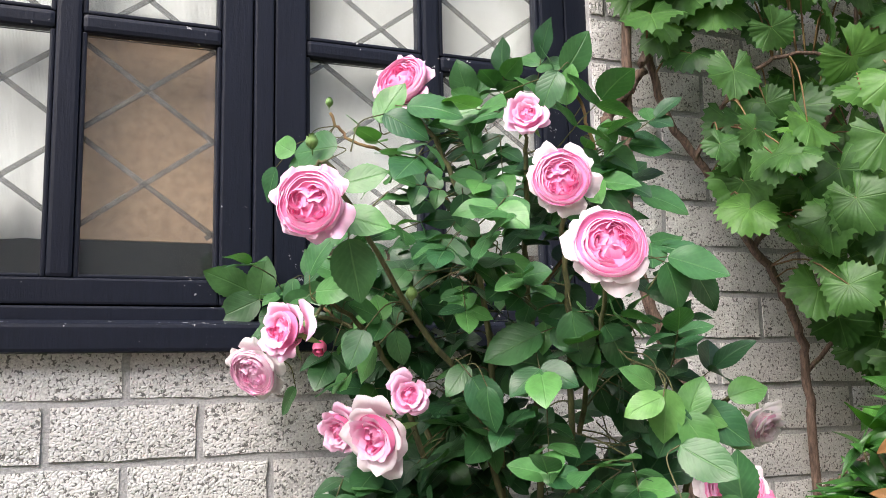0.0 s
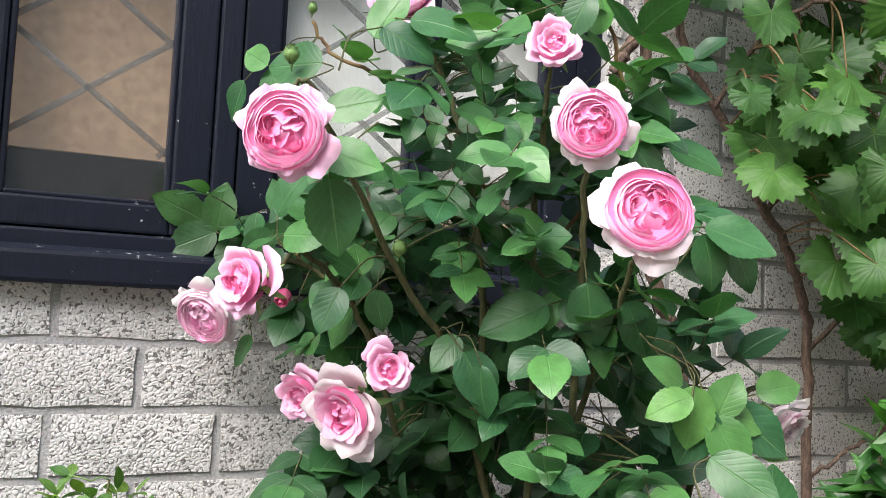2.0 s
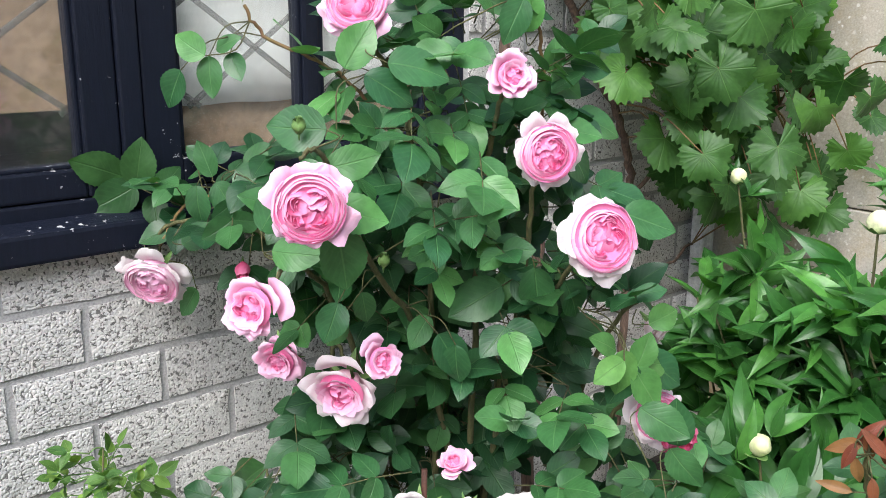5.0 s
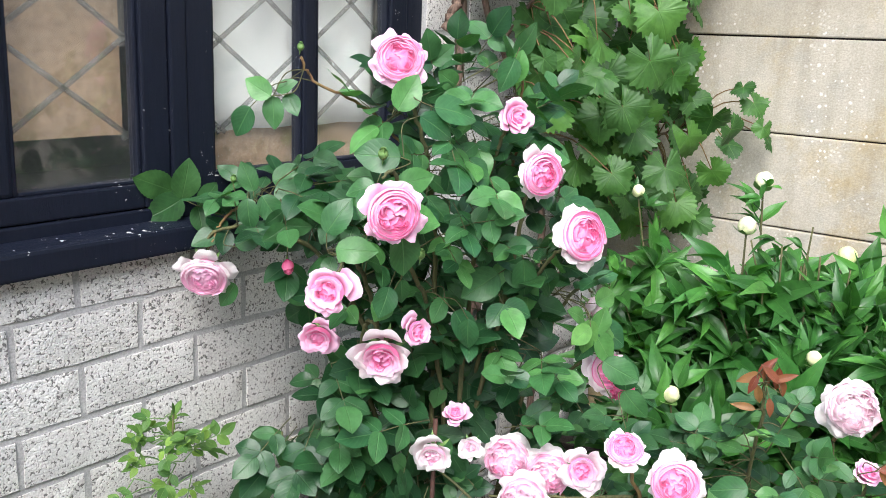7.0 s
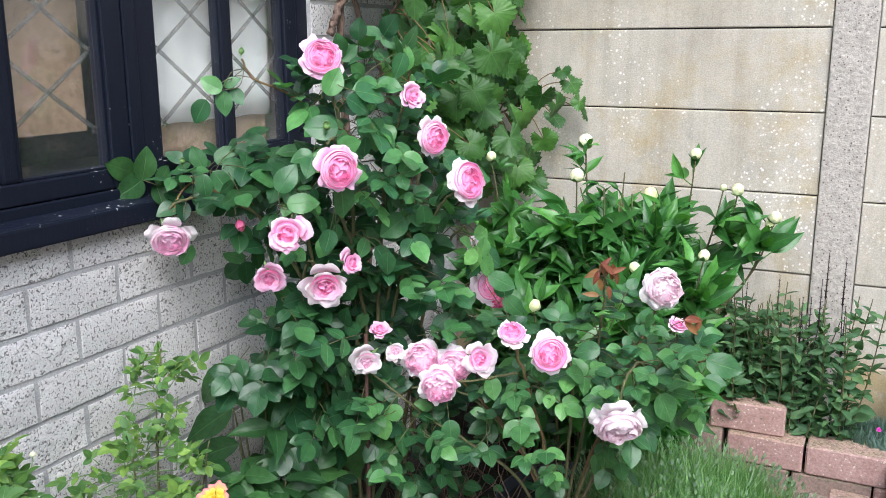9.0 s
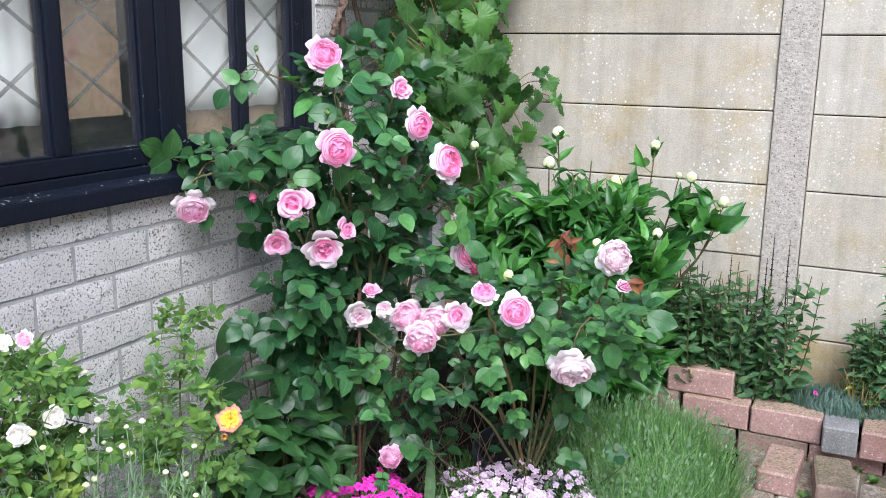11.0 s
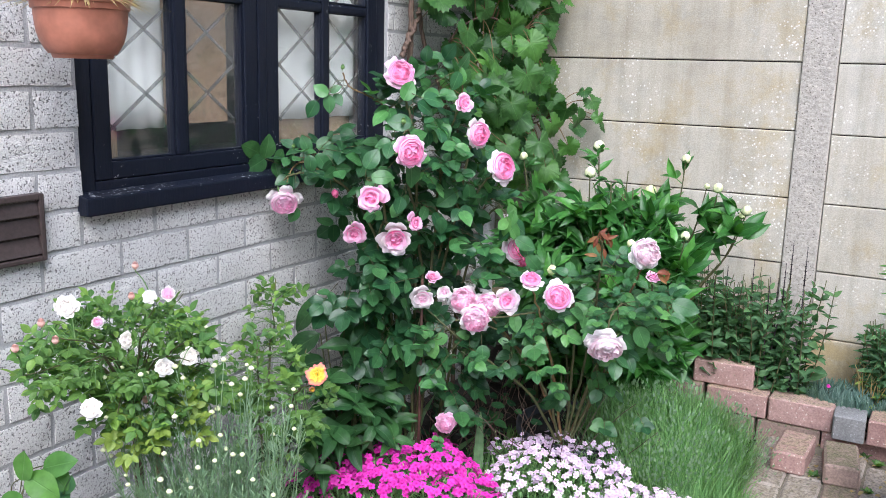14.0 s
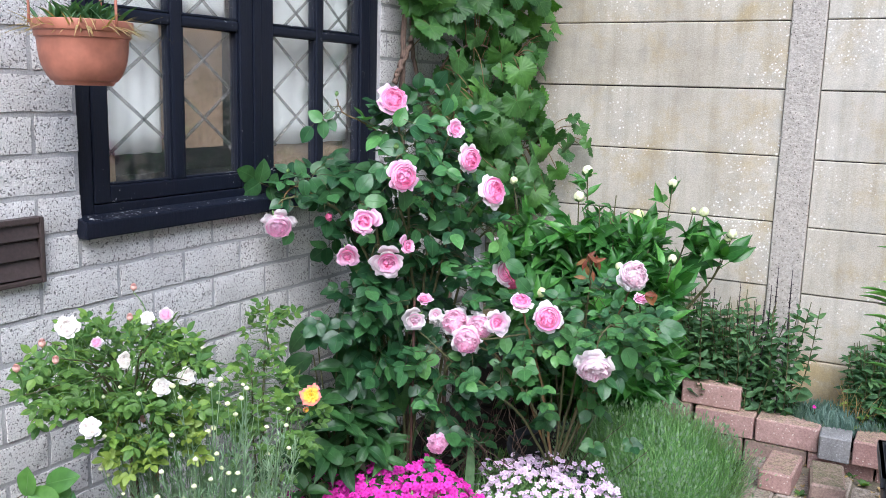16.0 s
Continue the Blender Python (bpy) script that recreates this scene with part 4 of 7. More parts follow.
def paver_mesh(lx, ly, lz, mat, seed, bev=0.007):
    r = np.random.default_rng(seed)
    bm = box_bm(-lx / 2, lx / 2, -ly / 2, ly / 2, -lz, 0)
    bmesh.ops.bevel(bm, geom=bm.edges[:], offset=bev, segments=1, affect='EDGES')
    for v in bm.verts:
        v.co += Vector(r.normal(0, 0.0009, 3))
    me = bpy.data.meshes.new("paver")
    bm.to_mesh(me)
    bm.free()
    me.materials.append(M[mat])
    return me


# brick edging of the raised bed by the fence: flat dark course, red course, one brick on top
edging = thing("brick_edging", (1.42, 0.7, G), "low edging of red and grey concrete pavers round a raised bed", "edging")
EB = {c: [paver_mesh(0.208, 0.105, 0.086, c, 31 + i, 0.005) for i in range(2)] for c in ("redbrick", "greybrick", "dullbrick")}


def edge_brick(parent, x, y, ztop, colour, turn=90, k=0, lean=0.0):
    return put("brick", EB[colour][k % 2], pose(x, y, ztop, lean, 0, turn), parent)


low = [1.3, 1.085, 0.87, 0.655, 0.44, 0.225, 0.01]
for i, y in enumerate(low):
    edge_brick(edging, 1.398, y, 0.028, "dullbrick" if i < 4 else "redbrick", 90 + rng.uniform(-1, 1), i)
for i, (y, c) in enumerate(((1.06, "dullbrick"), (0.836, "redbrick"), (0.62, "redbrick"))):
    edge_brick(edging, 1.395, y, 0.116, c, 90 + rng.uniform(-1.5, 1.5), i)
edge_brick(edging, 1.4, 0.465, 0.112, "greybrick", 2, 1).scale = (0.95, 0.94, 1)
for i, y in enumerate((0.35, 0.24, 0.13)):
    edge_brick(edging, 1.402, y, 0.116, "redbrick" if i != 1 else "dullbrick", rng.uniform(-2, 2), i)
tagged(put("loose_brick", EB["redbrick"][0], pose(1.415, 0.893, 0.2035, 0, 0, 91.5)), "red concrete paver lying on the brick edging", "brick")
LOW = [paver_mesh(0.21, 0.104, 0.069, c, 71) for c in ("redbrick", "dullbrick")]
tagged(put("loose_brick", LOW[0], pose(1.16, 0.606, 0.0435, 0, 0, -2)), "worn red paver lying loose on the paving", "brick", "loose pavers")
tagged(put("loose_brick", LOW[1], pose(1.145, 0.462, 0.0435, 0, 0, 7)), "mossy brown paver lying loose on the paving", "brick", "loose pavers")
structure("bed_soil", box_bm(1.43, FX + 0.01, -1.4, 1.99, G - 0.06, 0.085), M["soil"], "dark soil of the raised bed along the fence", "soil")

# the rest of the garden behind the viewer, seen only as reflections
back = thing("neighbour_house", (-1, -6, G), "cream rendered house with a dark roof across the garden", "house")
part("wall", box_bm(-9, 7, -9, -6, G, 5.2), M["facade"], back)
rb = box_bm(-9.5, 7.5, -9.5, -5.6, 5.2, 8.0)
for v in rb.verts:
    if v.co.z > 7:
        v.co.y = -7.6 + (v.co.y + 7.6) * 0.05
part("roof", rb, M["roof"], back)
part("gutter", box_bm(-9.5, 7.5, -5.75, -5.55, 5.1, 5.3, 0.02), M["whitepaint"], back)
for x in (-6.0, -2.5, 1.0, 4.5):
    for z in (0.9, 3.2):
        w = part("window", box_bm(x, x + 1.4, -6.02, -5.96, z, z + 1.3, 0.01), M["whitepaint"], back)
        part("pane", box_bm(x + 0.08, x + 1.32, -5.958, -5.95, z + 0.08, z + 1.22), M["glass"], w)

# ---- plants ----
def turned(view, a):
    """A direction in the upright plane that faces a viewer looking along view, a degrees up from its right."""
    f = unit((view[0], view[1], 0))
    r = np.array((f[1], -f[0], 0))
    return r * math.cos(radians(a)) + np.array((0, 0, 1)) * math.sin(radians(a)), -f


V_A, V_B, V_C = (0.415, 0.91), (0.84, 0.545), (0.906, 0.42)


def near_point(lines, p):
    best, bd = None, 9
    for ln in lines:
        dd = np.linalg.norm(ln - p, axis=1)
        i = int(dd.argmin())
        if dd[i] < bd:
            bd, best = dd[i], ln[i]
    return best


def single_leaves(parent, lines, rows, view, mat, shapes=None, up=0.55, name="leaf"):
    """Leaves that stand out singly: centre, slant, length; each on a thin stalk."""
    shapes = shapes or ROSE_LEAFLETS
    stalks = Heap()
    for i, (x, y, z, a, ln) in enumerate(rows):
        d, out = turned(view, a)
        d = unit(d + out * rng.uniform(-0.1, 0.3))
        nrm = unit(out + np.array((0, 0, up)) + rng.normal(0, 0.12, 3))
        base = np.array((x, y, z)) - d * ln / 2
        put(name, leaf_mesh(shapes[i % len(shapes)], mat), aim(base, d, nrm, ln), parent)
        q = near_point(lines, base)
        far = np.linalg.norm(q - base)
        if far > 0.07:
            q = base + (q - base) * 0.07 / far
        stalks.tube(bend([q, q * 0.4 + (base - d * 0.03) * 0.6, base], 4), 0.001, 0.0008)
    stalks.build("leaf_stalk", M["cane"], parent, "thin leaf stalks")


def covers(c, s):
    """Whether a leaf of size s at c would hide an open bloom: blooms push out clear of the leaves."""
    for at, face, r in BLOOMS:
        w = c - at
        if w @ w > 0.09:
            continue
        for d in (face, np.array((-0.48, -0.87, 0.05)), np.array((-0.9, -0.4, 0.15))):
            f = w @ d
            if -0.01 < f < (0.3 if s > 0.04 else 0.24) and np.linalg.norm(w - f * d) < r + (0.32 if s > 0.04 else 0.05) * s:
                return True
    return False


def rose_foliage(plant, lines, blobs, lean, size, mat, mat_i, shown=60, pairs=2, shapes=None, rough_up=0.35, cane="cane"):
    """Compound leaves through rounded parts of the crown, each on a twig from the nearest cane."""
    shapes = shapes or ROSE_LEAFLETS
    spots = []
    for (cx, cy, cz, rx, ry, rz, n) in blobs:
        for _ in range(n):
            v = unit(rng.normal(0, 1, 3)) * rng.uniform(0.35, 1.0) ** 0.6
            spots.append((np.array((cx, cy, cz)) + v * (rx, ry, rz), v))
    lean = unit(lean)
    spots.sort(key=lambda s: -float(s[0] @ lean))
    twigs, rest = Heap(), Heap()
    shown_now = -1
    for p, v in spots:
        out = unit(v * (1, 1, 0.5) + lean * 0.6)
        d = unit(out + rng.normal(0, 0.45, 3) + np.array((0, 0, -0.1)))
        up = unit(np.array((0, 0, 1.0)) + lean * 0.75 + rng.normal(0, rough_up, 3))
        s = size * rng.uniform(0.75, 1.2)
        pr = pairs if rng.random() < 0.7 else pairs - 1
        leaves, stalk = compound(p, d, up, s, max(pr, 1))
        if any(covers(at + dd * ss * 0.5, ss) for at, dd, uu, ss in leaves):
            continue
        shown_now += 1
        q = near_point(lines, p)
        if 0.01 < np.linalg.norm(q - p) < 0.09:
            mid = (p + q) / 2 + np.array((0, 0, 0.004))
            twigs.tube(bend([q, mid, p], 3), 0.0011, 0.0009)
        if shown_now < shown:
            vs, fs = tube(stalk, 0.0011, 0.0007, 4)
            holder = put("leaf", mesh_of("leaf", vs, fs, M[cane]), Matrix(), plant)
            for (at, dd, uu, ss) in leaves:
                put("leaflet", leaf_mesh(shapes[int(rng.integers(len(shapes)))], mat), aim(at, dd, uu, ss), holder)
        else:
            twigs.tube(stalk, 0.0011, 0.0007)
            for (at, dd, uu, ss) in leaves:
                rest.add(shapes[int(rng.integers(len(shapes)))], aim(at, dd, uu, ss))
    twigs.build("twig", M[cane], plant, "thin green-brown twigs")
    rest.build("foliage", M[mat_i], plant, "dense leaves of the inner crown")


# the tall pink rose by the window
bush = thing("rose_bush", (0.465, 1.649, G), "tall shrub rose with big pink cupped blooms and glossy dark leaves", "rose bush", "pink rose bushes")
B = (0.461, 1.647, -0.1)
ways = [
    [B, (0.488, 1.623, 0.399), (0.415, 1.61, 0.745), (0.291, 1.573, 0.918), (0.199, 1.515, 1.042), (0.173, 1.515, 1.043)],
    [B, (0.522, 1.605, 0.496), (0.494, 1.513, 0.842), (0.469, 1.475, 0.992), (0.462, 1.465, 1.022)],
    [(0.5, 1.646, -0.1), (0.538, 1.641, 0.397), (0.541, 1.589, 0.711), (0.506, 1.455, 0.873), (0.485, 1.402, 0.925)],
    [B, (0.462, 1.644, 0.498), (0.435, 1.629, 0.891), (0.391, 1.628, 1.07), (0.347, 1.641, 1.161), (0.341, 1.636, 1.176)],
    [B, (0.494, 1.607, 0.595), (0.463, 1.562, 0.941), (0.443, 1.513, 1.071), (0.435, 1.493, 1.102)],
    [B, (0.441, 1.702, 0.498), (0.376, 1.781, 0.793), (0.294, 1.848, 0.894), (0.211, 1.923, 0.897), (0.196, 1.933, 0.849)],
    [B, (0.411, 1.683, 0.499), (0.325, 1.668, 0.797), (0.232, 1.631, 0.9), (0.192, 1.622, 0.872)],
    [(0.421, 1.647, -0.1), (0.407, 1.681, 0.401), (0.325, 1.687, 0.679), (0.305, 1.659, 0.778), (0.299, 1.626, 0.764)],
    [(0.521, 1.626, -0.1), (0.588, 1.554, 0.396), (0.633, 1.462, 0.651), (0.637, 1.414, 0.672)],
    [(0.54, 1.626, -0.1), (0.651, 1.602, 0.442), (0.698, 1.549, 0.705), (0.738, 1.511, 0.783), (0.755, 1.499, 0.768)],
    [(0.434, 1.629, 0.99), (0.351, 1.704, 1.11), (0.289, 1.76, 1.151), (0.259, 1.769, 1.192)],
    [(0.547, 1.609, 0.887), (0.574, 1.57, 1.034), (0.549, 1.549, 1.154), (0.526, 1.549, 1.204)],
    [(0.294, 1.848, 0.894), (0.262, 1.91, 0.934), (0.225, 1.928, 0.908), (0.194, 1.922, 0.872)],
]
ways[11][0] = (0.464, 1.571, 0.891)
lines = [bend(w, 8, 0.0015) for w in ways]
for i, ln in enumerate(lines):
    tube_part("cane", ln, 0.0055 if i < 10 else 0.0026, 0.0022, M["cane" if i < 10 else "cane_red"], bush, sides=7)

main_blooms = [
    ("open/pink", (0.166, 1.487, 0.999), (-0.5, -0.84, -0.02), 0.043, "full pink bloom with a deep pink heart"),
    ("open/blush", (0.448, 1.436, 1.032), (-0.42, -0.9, 0.02), 0.039, "blush pink bloom with pale rim petals"),
    ("open/blush", (0.465, 1.367, 0.944), (-0.33, -0.9, 0.25), 0.046, "wide blush bloom with a deep pink heart"),
    ("cup/pink", (0.426, 1.473, 1.116), (-0.5, -0.82, 0.2), 0.029, "small half-open pink bloom"),
    ("open/pink", (0.318, 1.617, 1.195), (-0.68, -0.6, 0.35), 0.043, "pink bloom at the top of the bush"),
    ("cup/pink", (0.163, 1.606, 0.867), (-0.8, -0.55, 0.12), 0.04, "half-open pink bloom with loose rim petals"),
    ("open/pale", (0.178, 1.914, 0.825), (-0.62, -0.6, -0.45), 0.045, "pale nodding bloom below the sill"),
    ("cup/pink", (0.265, 1.731, 0.743), (-0.75, -0.55, -0.25), 0.036, "nodding half-open pink bloom"),
    ("cup/blush", (0.273, 1.597, 0.742), (-0.72, -0.55, -0.3), 0.047, "loose ruffled pink bloom hanging over"),
    ("cup/pink", (0.298, 1.549, 0.788), (-0.3, -0.9, 0.2), 0.027, "small half-open pink bloom"),
    ("cup/faded", (0.758, 1.489, 0.74), (0.2, -0.75, -0.5), 0.033, "spent pale bloom, nodding"),
    ("open/blush", (0.623, 1.387, 0.678), (-0.5, -0.75, 0.3), 0.038, "blush bloom half hidden by leaves"),
    ("full/red", (0.64, 1.365, 0.648), (-0.5, -0.8, -0.1), 0.028, "crimson pink bloom"),
]
for kind, at, face, r, label in main_blooms:
    rose(bush, kind, at, face, r, "flower", label)
for at, face, tone, r in (((0.25, 1.79, 0.859), (-0.2, -0.3, -0.4), "red", 0.014), ((0.258, 1.769, 1.204), (0, -0.2, 1), "green", 0.008),
                          ((0.174, 1.515, 1.071), (-0.1, -0.2, 1), "green", 0.01), ((0.303, 1.551, 0.904), (0, -0.1, 1), "green", 0.01), ((0.275, 1.958, 0.972), (0, -0.2, 1), "green", 0.008)):
    rose(bush, "bud/" + tone, at, face, r, "bud")

single_leaves(bush, lines, [(0.226, 1.491, 0.982, -20, 0.068), (0.287, 1.571, 1.151, 60, 0.062), (0.321, 1.506, 1.129, -5, 0.07), (0.285, 1.511, 1.106, -30, 0.062),
                            (0.419, 1.52, 0.843, 205, 0.078), (0.476, 1.51, 0.88, 165, 0.058), (0.481, 1.476, 0.849, -85, 0.07), (0.524, 1.451, 0.839, -60, 0.062),
                            (0.385, 1.61, 0.911, -70, 0.055), (0.362, 1.56, 0.805, -130, 0.048), (0.383, 1.522, 0.781, -60, 0.064), (0.666, 1.541, 1.042, -15, 0.07),
                            (0.548, 1.471, 1.005, -50, 0.068), (0.615, 1.413, 0.933, -20, 0.075), (0.238, 1.562, 0.843, -110, 0.05), (0.295, 1.578, 0.844, -80, 0.045)], V_A, "leaf")
single_leaves(bush, lines, [(0.233, 1.505, 1.034, 10, 0.058), (0.605, 1.371, 0.75, -35, 0.07), (0.542, 1.385, 0.744, -110, 0.062), (0.49, 1.536, 1.177, -120, 0.06), (0.607, 1.553, 1.094, -40, 0.055),
                            (0.653, 1.55, 1.118, -5, 0.06), (0.591, 1.559, 1.132, 75, 0.048), (0.407, 1.551, 1.018, -20, 0.048), (0.375, 1.557, 1.014, -90, 0.042),
                            (0.389, 1.561, 1.052, 30, 0.048), (0.223, 1.515, 0.929, -80, 0.075), (0.591, 1.426, 0.91, -70, 0.06), (0.642, 1.435, 0.907, -60, 0.058)], V_A, "leaf")
single_leaves(bush, lines, [(0.216, 1.785, 1.106, -90, 0.052), (0.182, 1.817, 1.091, -120, 0.055), (0.197, 1.799, 1.144, 150, 0.048), (0.238, 1.78, 1.148, 30, 0.036),
                            (0.247, 1.775, 1.118, -60, 0.04), (0.179, 1.531, 1.07, 180, 0.065), (0.22, 1.606, 0.918, 0, 0.065), (0.209, 1.635, 0.968, 60, 0.065),
                            (0.524, 1.544, 1.189, 80, 0.055), (0.463, 1.553, 0.824, 160, 0.072), (0.502, 1.482, 0.818, -90, 0.06), (0.255, 1.584, 0.825, -120, 0.05),
                            (0.381, 1.513, 0.769, -90, 0.056), (0.576, 1.48, 0.591, 200, 0.062), (0.231, 1.923, 0.779, -120, 0.05), (0.213, 1.839, 0.897, 30, 0.055)], V_B, "leaf")
single_leaves(bush, lines, [(0.504, 1.378, 0.774, 200, 0.05), (0.535, 1.382, 0.761, -95, 0.06), (0.571, 1.377, 0.784, 70, 0.048), (0.591, 1.372, 0.763, -10, 0.058),
                            (0.567, 1.367, 0.737, -60, 0.062), (0.619, 1.376, 0.742, -25, 0.06), (0.508, 1.387, 0.806, 140, 0.045), (0.694, 1.434, 0.787, 20, 0.055)], V_A, "leaf_light")
# one compound leaf stands out over the sill, and a bud stalk beside it
rachis = bend([(0.248, 1.938, 0.913), (0.232, 1.964, 0.922), (0.215, 1.979, 0.931), (0.2, 2.003, 0.942)], 5)
sill_leaf = tube_part("leaf", rachis, 0.0012, 0.0008, M["cane"], bush, sides=5)
for k, (foot, tip) in enumerate((((0.185, 2.009, 0.956), (0.113, 2.007, 0.991)), ((0.2, 2.003, 0.942), (0.206, 1.984, 1.012)), ((0.2, 2.003, 0.942), (0.134, 2.004, 0.91)),
                                 ((0.215, 1.979, 0.931), (0.258, 1.967, 0.967)), ((0.215, 1.979, 0.931), (0.208, 1.956, 0.884)), ((0.232, 1.964, 0.922), (0.265, 1.956, 0.932)))):
    foot, tip = np.array(foot), np.array(tip)
    put("leaflet", leaf_mesh(ROSE_LEAFLETS[k], "broad"), aim(foot, tip - foot, (-0.4, -0.9, 0.05), np.linalg.norm(tip - foot), 0.98), sill_leaf)
tube_part("bud_stalk", bend([(0.262, 1.91, 0.934), (0.277, 1.95, 0.936), (0.275, 1.958, 0.966)], 4), 0.0012, 0.001, M["cane"], bush, sides=5)
single_leaves(bush, lines, [(0.259, 1.899, 0.989, 110, 0.055), (0.342, 1.89, 0.985, 25, 0.062), (0.292, 1.822, 0.96, -30, 0.07), (0.22, 1.853, 0.934, -85, 0.055),
                            (0.258, 1.838, 0.939, -55, 0.058)], V_B, "leaf")
# the lower rose's blooms push out clear of this bush too
low_blooms = [
    ("full/pale", (0.45, 1.468, 0.545), (-0.85, -0.4, 0.25), 0.045, "ruffled pink bloom of a cluster"),
    ("full/pale", (0.476, 1.403, 0.533), (-0.85, -0.45, 0.1), 0.044, "ruffled pale pink bloom of a cluster"),
    ("full/pale", (0.427, 1.416, 0.501), (-0.85, -0.45, 0.0), 0.045, "ruffled pale pink bloom of a cluster"),
    ("cup/blush", (0.486, 1.347, 0.554), (-0.75, -0.6, 0.2), 0.037, "half-open bloom of a cluster"),
    ("cup/faded", (0.353, 1.551, 0.56), (-0.75, -0.5, -0.2), 0.036, "faded white spent bloom"),
    ("cup/faded", (0.391, 1.503, 0.576), (-0.8, -0.5, 0.0), 0.023, "faded small spent bloom"),
    ("cup/pink", (0.423, 1.561, 0.608), (-0.4, -0.4, 0.8), 0.024, "lilac pink fading bloom"),
    ("open/blush", (0.438, 1.252, 0.639), (-0.45, -0.3, 0.8), 0.031, "pale pink bloom facing up"),
    ("open/blush", (0.477, 1.184, 0.594), (-0.78, -0.45, 0.15), 0.042, "blush bloom with a deeper heart"),
    ("full/faded", (0.41, 1.014, 0.491), (-0.65, -0.32, -0.5), 0.052, "large near-white bloom hanging over"),
    ("full/faded", (0.666, 0.998, 0.711), (-0.75, -0.5, 0.3), 0.046, "near-white ruffled bloom"),
    ("cup/pink", (0.547, 0.941, 0.669), (-0.3, -0.4, 0.8), 0.022, "bright pink opening bud"),
]
BLOOMS += [(np.array(at, float), unit(face), r) for kind, at, face, r, label in low_blooms]
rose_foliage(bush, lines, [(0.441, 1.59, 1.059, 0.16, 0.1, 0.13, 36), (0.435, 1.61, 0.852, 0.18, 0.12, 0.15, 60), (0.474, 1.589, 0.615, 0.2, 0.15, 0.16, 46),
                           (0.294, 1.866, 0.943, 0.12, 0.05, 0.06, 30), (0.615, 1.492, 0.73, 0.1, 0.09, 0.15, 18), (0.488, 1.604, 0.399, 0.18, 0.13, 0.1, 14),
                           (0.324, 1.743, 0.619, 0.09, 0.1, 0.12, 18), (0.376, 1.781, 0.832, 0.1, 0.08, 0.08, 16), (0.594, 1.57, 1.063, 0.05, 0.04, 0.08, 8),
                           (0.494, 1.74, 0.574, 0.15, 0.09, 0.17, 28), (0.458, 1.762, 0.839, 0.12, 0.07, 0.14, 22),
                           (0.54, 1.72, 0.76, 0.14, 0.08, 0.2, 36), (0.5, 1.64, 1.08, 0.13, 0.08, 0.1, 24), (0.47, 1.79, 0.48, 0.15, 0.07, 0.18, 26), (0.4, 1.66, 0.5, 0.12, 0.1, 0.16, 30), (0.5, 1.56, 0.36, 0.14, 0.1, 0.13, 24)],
             (-0.5, -0.8, 0.1), 0.056, "leaf", "leaf_shade_i", 52, rough_up=0.55)

# the lower rose in a black pot, in front
low_bush = thing("rose_bush", (0.682, 1.221, 0.067), "low shrub rose in a black pot with pale pink clustered blooms", "rose bush", "pink rose bushes")
B2 = (0.68, 1.22, 0.038)
ways2 = [
    [B2, (0.598, 1.29, 0.303), (0.527, 1.413, 0.48), (0.48, 1.477, 0.529)],
    [B2, (0.596, 1.27, 0.284), (0.515, 1.373, 0.442), (0.457, 1.423, 0.482)],
    [B2, (0.576, 1.309, 0.255), (0.465, 1.46, 0.403), (0.366, 1.556, 0.532)],
    [B2, (0.578, 1.234, 0.355), (0.484, 1.26, 0.584), (0.448, 1.256, 0.615)],
    [B2, (0.597, 1.175, 0.355), (0.52, 1.151, 0.556), (0.502, 1.196, 0.585)],
    [B2, (0.636, 1.097, 0.405), (0.536, 1.014, 0.579), (0.445, 1.015, 0.572), (0.43, 1.024, 0.523)],
    [B2, (0.697, 1.116, 0.402), (0.698, 1.022, 0.641), (0.687, 1.013, 0.692)],
    [B2, (0.656, 1.067, 0.405), (0.575, 0.954, 0.609), (0.552, 0.947, 0.654)],
    [B2, (0.698, 1.165, 0.401), (0.631, 1.121, 0.661), (0.596, 1.108, 0.742)],
    [B2, (0.723, 1.112, 0.303), (0.696, 0.971, 0.505), (0.573, 0.856, 0.611)],
    [(0.518, 1.268, 0.523), (0.466, 1.375, 0.503), (0.408, 1.473, 0.493)],
]
lines2 = [bend(w, 8, 0.0015) for w in ways2]
for i, ln in enumerate(lines2):
    tube_part("cane", ln, 0.0048 if i < 10 else 0.003, 0.002, M["cane" if i % 3 else "cane_red"], low_bush, sides=7)
for kind, at, face, r, label in low_blooms:
    rose(low_bush, kind, at, face, r, "flower", label)
single_leaves(low_bush, lines2, [(0.546, 0.844, 0.597, -20, 0.078), (0.565, 0.92, 0.58, 100, 0.055), (0.491, 0.94, 0.512, -60, 0.065), (0.502, 1.21, 0.535, -80, 0.062),
                                 (0.492, 1.318, 0.488, -80, 0.055), (0.417, 1.382, 0.402, -80, 0.056), (0.52, 1.454, 0.614, 40, 0.055), (0.48, 1.105, 0.611, 190, 0.055),
                                 (0.367, 1.521, 0.404, -70, 0.055), (0.539, 1.319, 0.716, -30, 0.068), (0.521, 1.023, 0.53, -100, 0.06), (0.387, 1.51, 0.434, 200, 0.05),
                                 (0.348, 1.54, 0.445, 150, 0.045), (0.494, 0.983, 0.492, -40, 0.06), (0.589, 1.337, 0.696, 100, 0.062), (0.556, 1.298, 0.659, -50, 0.06)], V_C, "leaf_low")
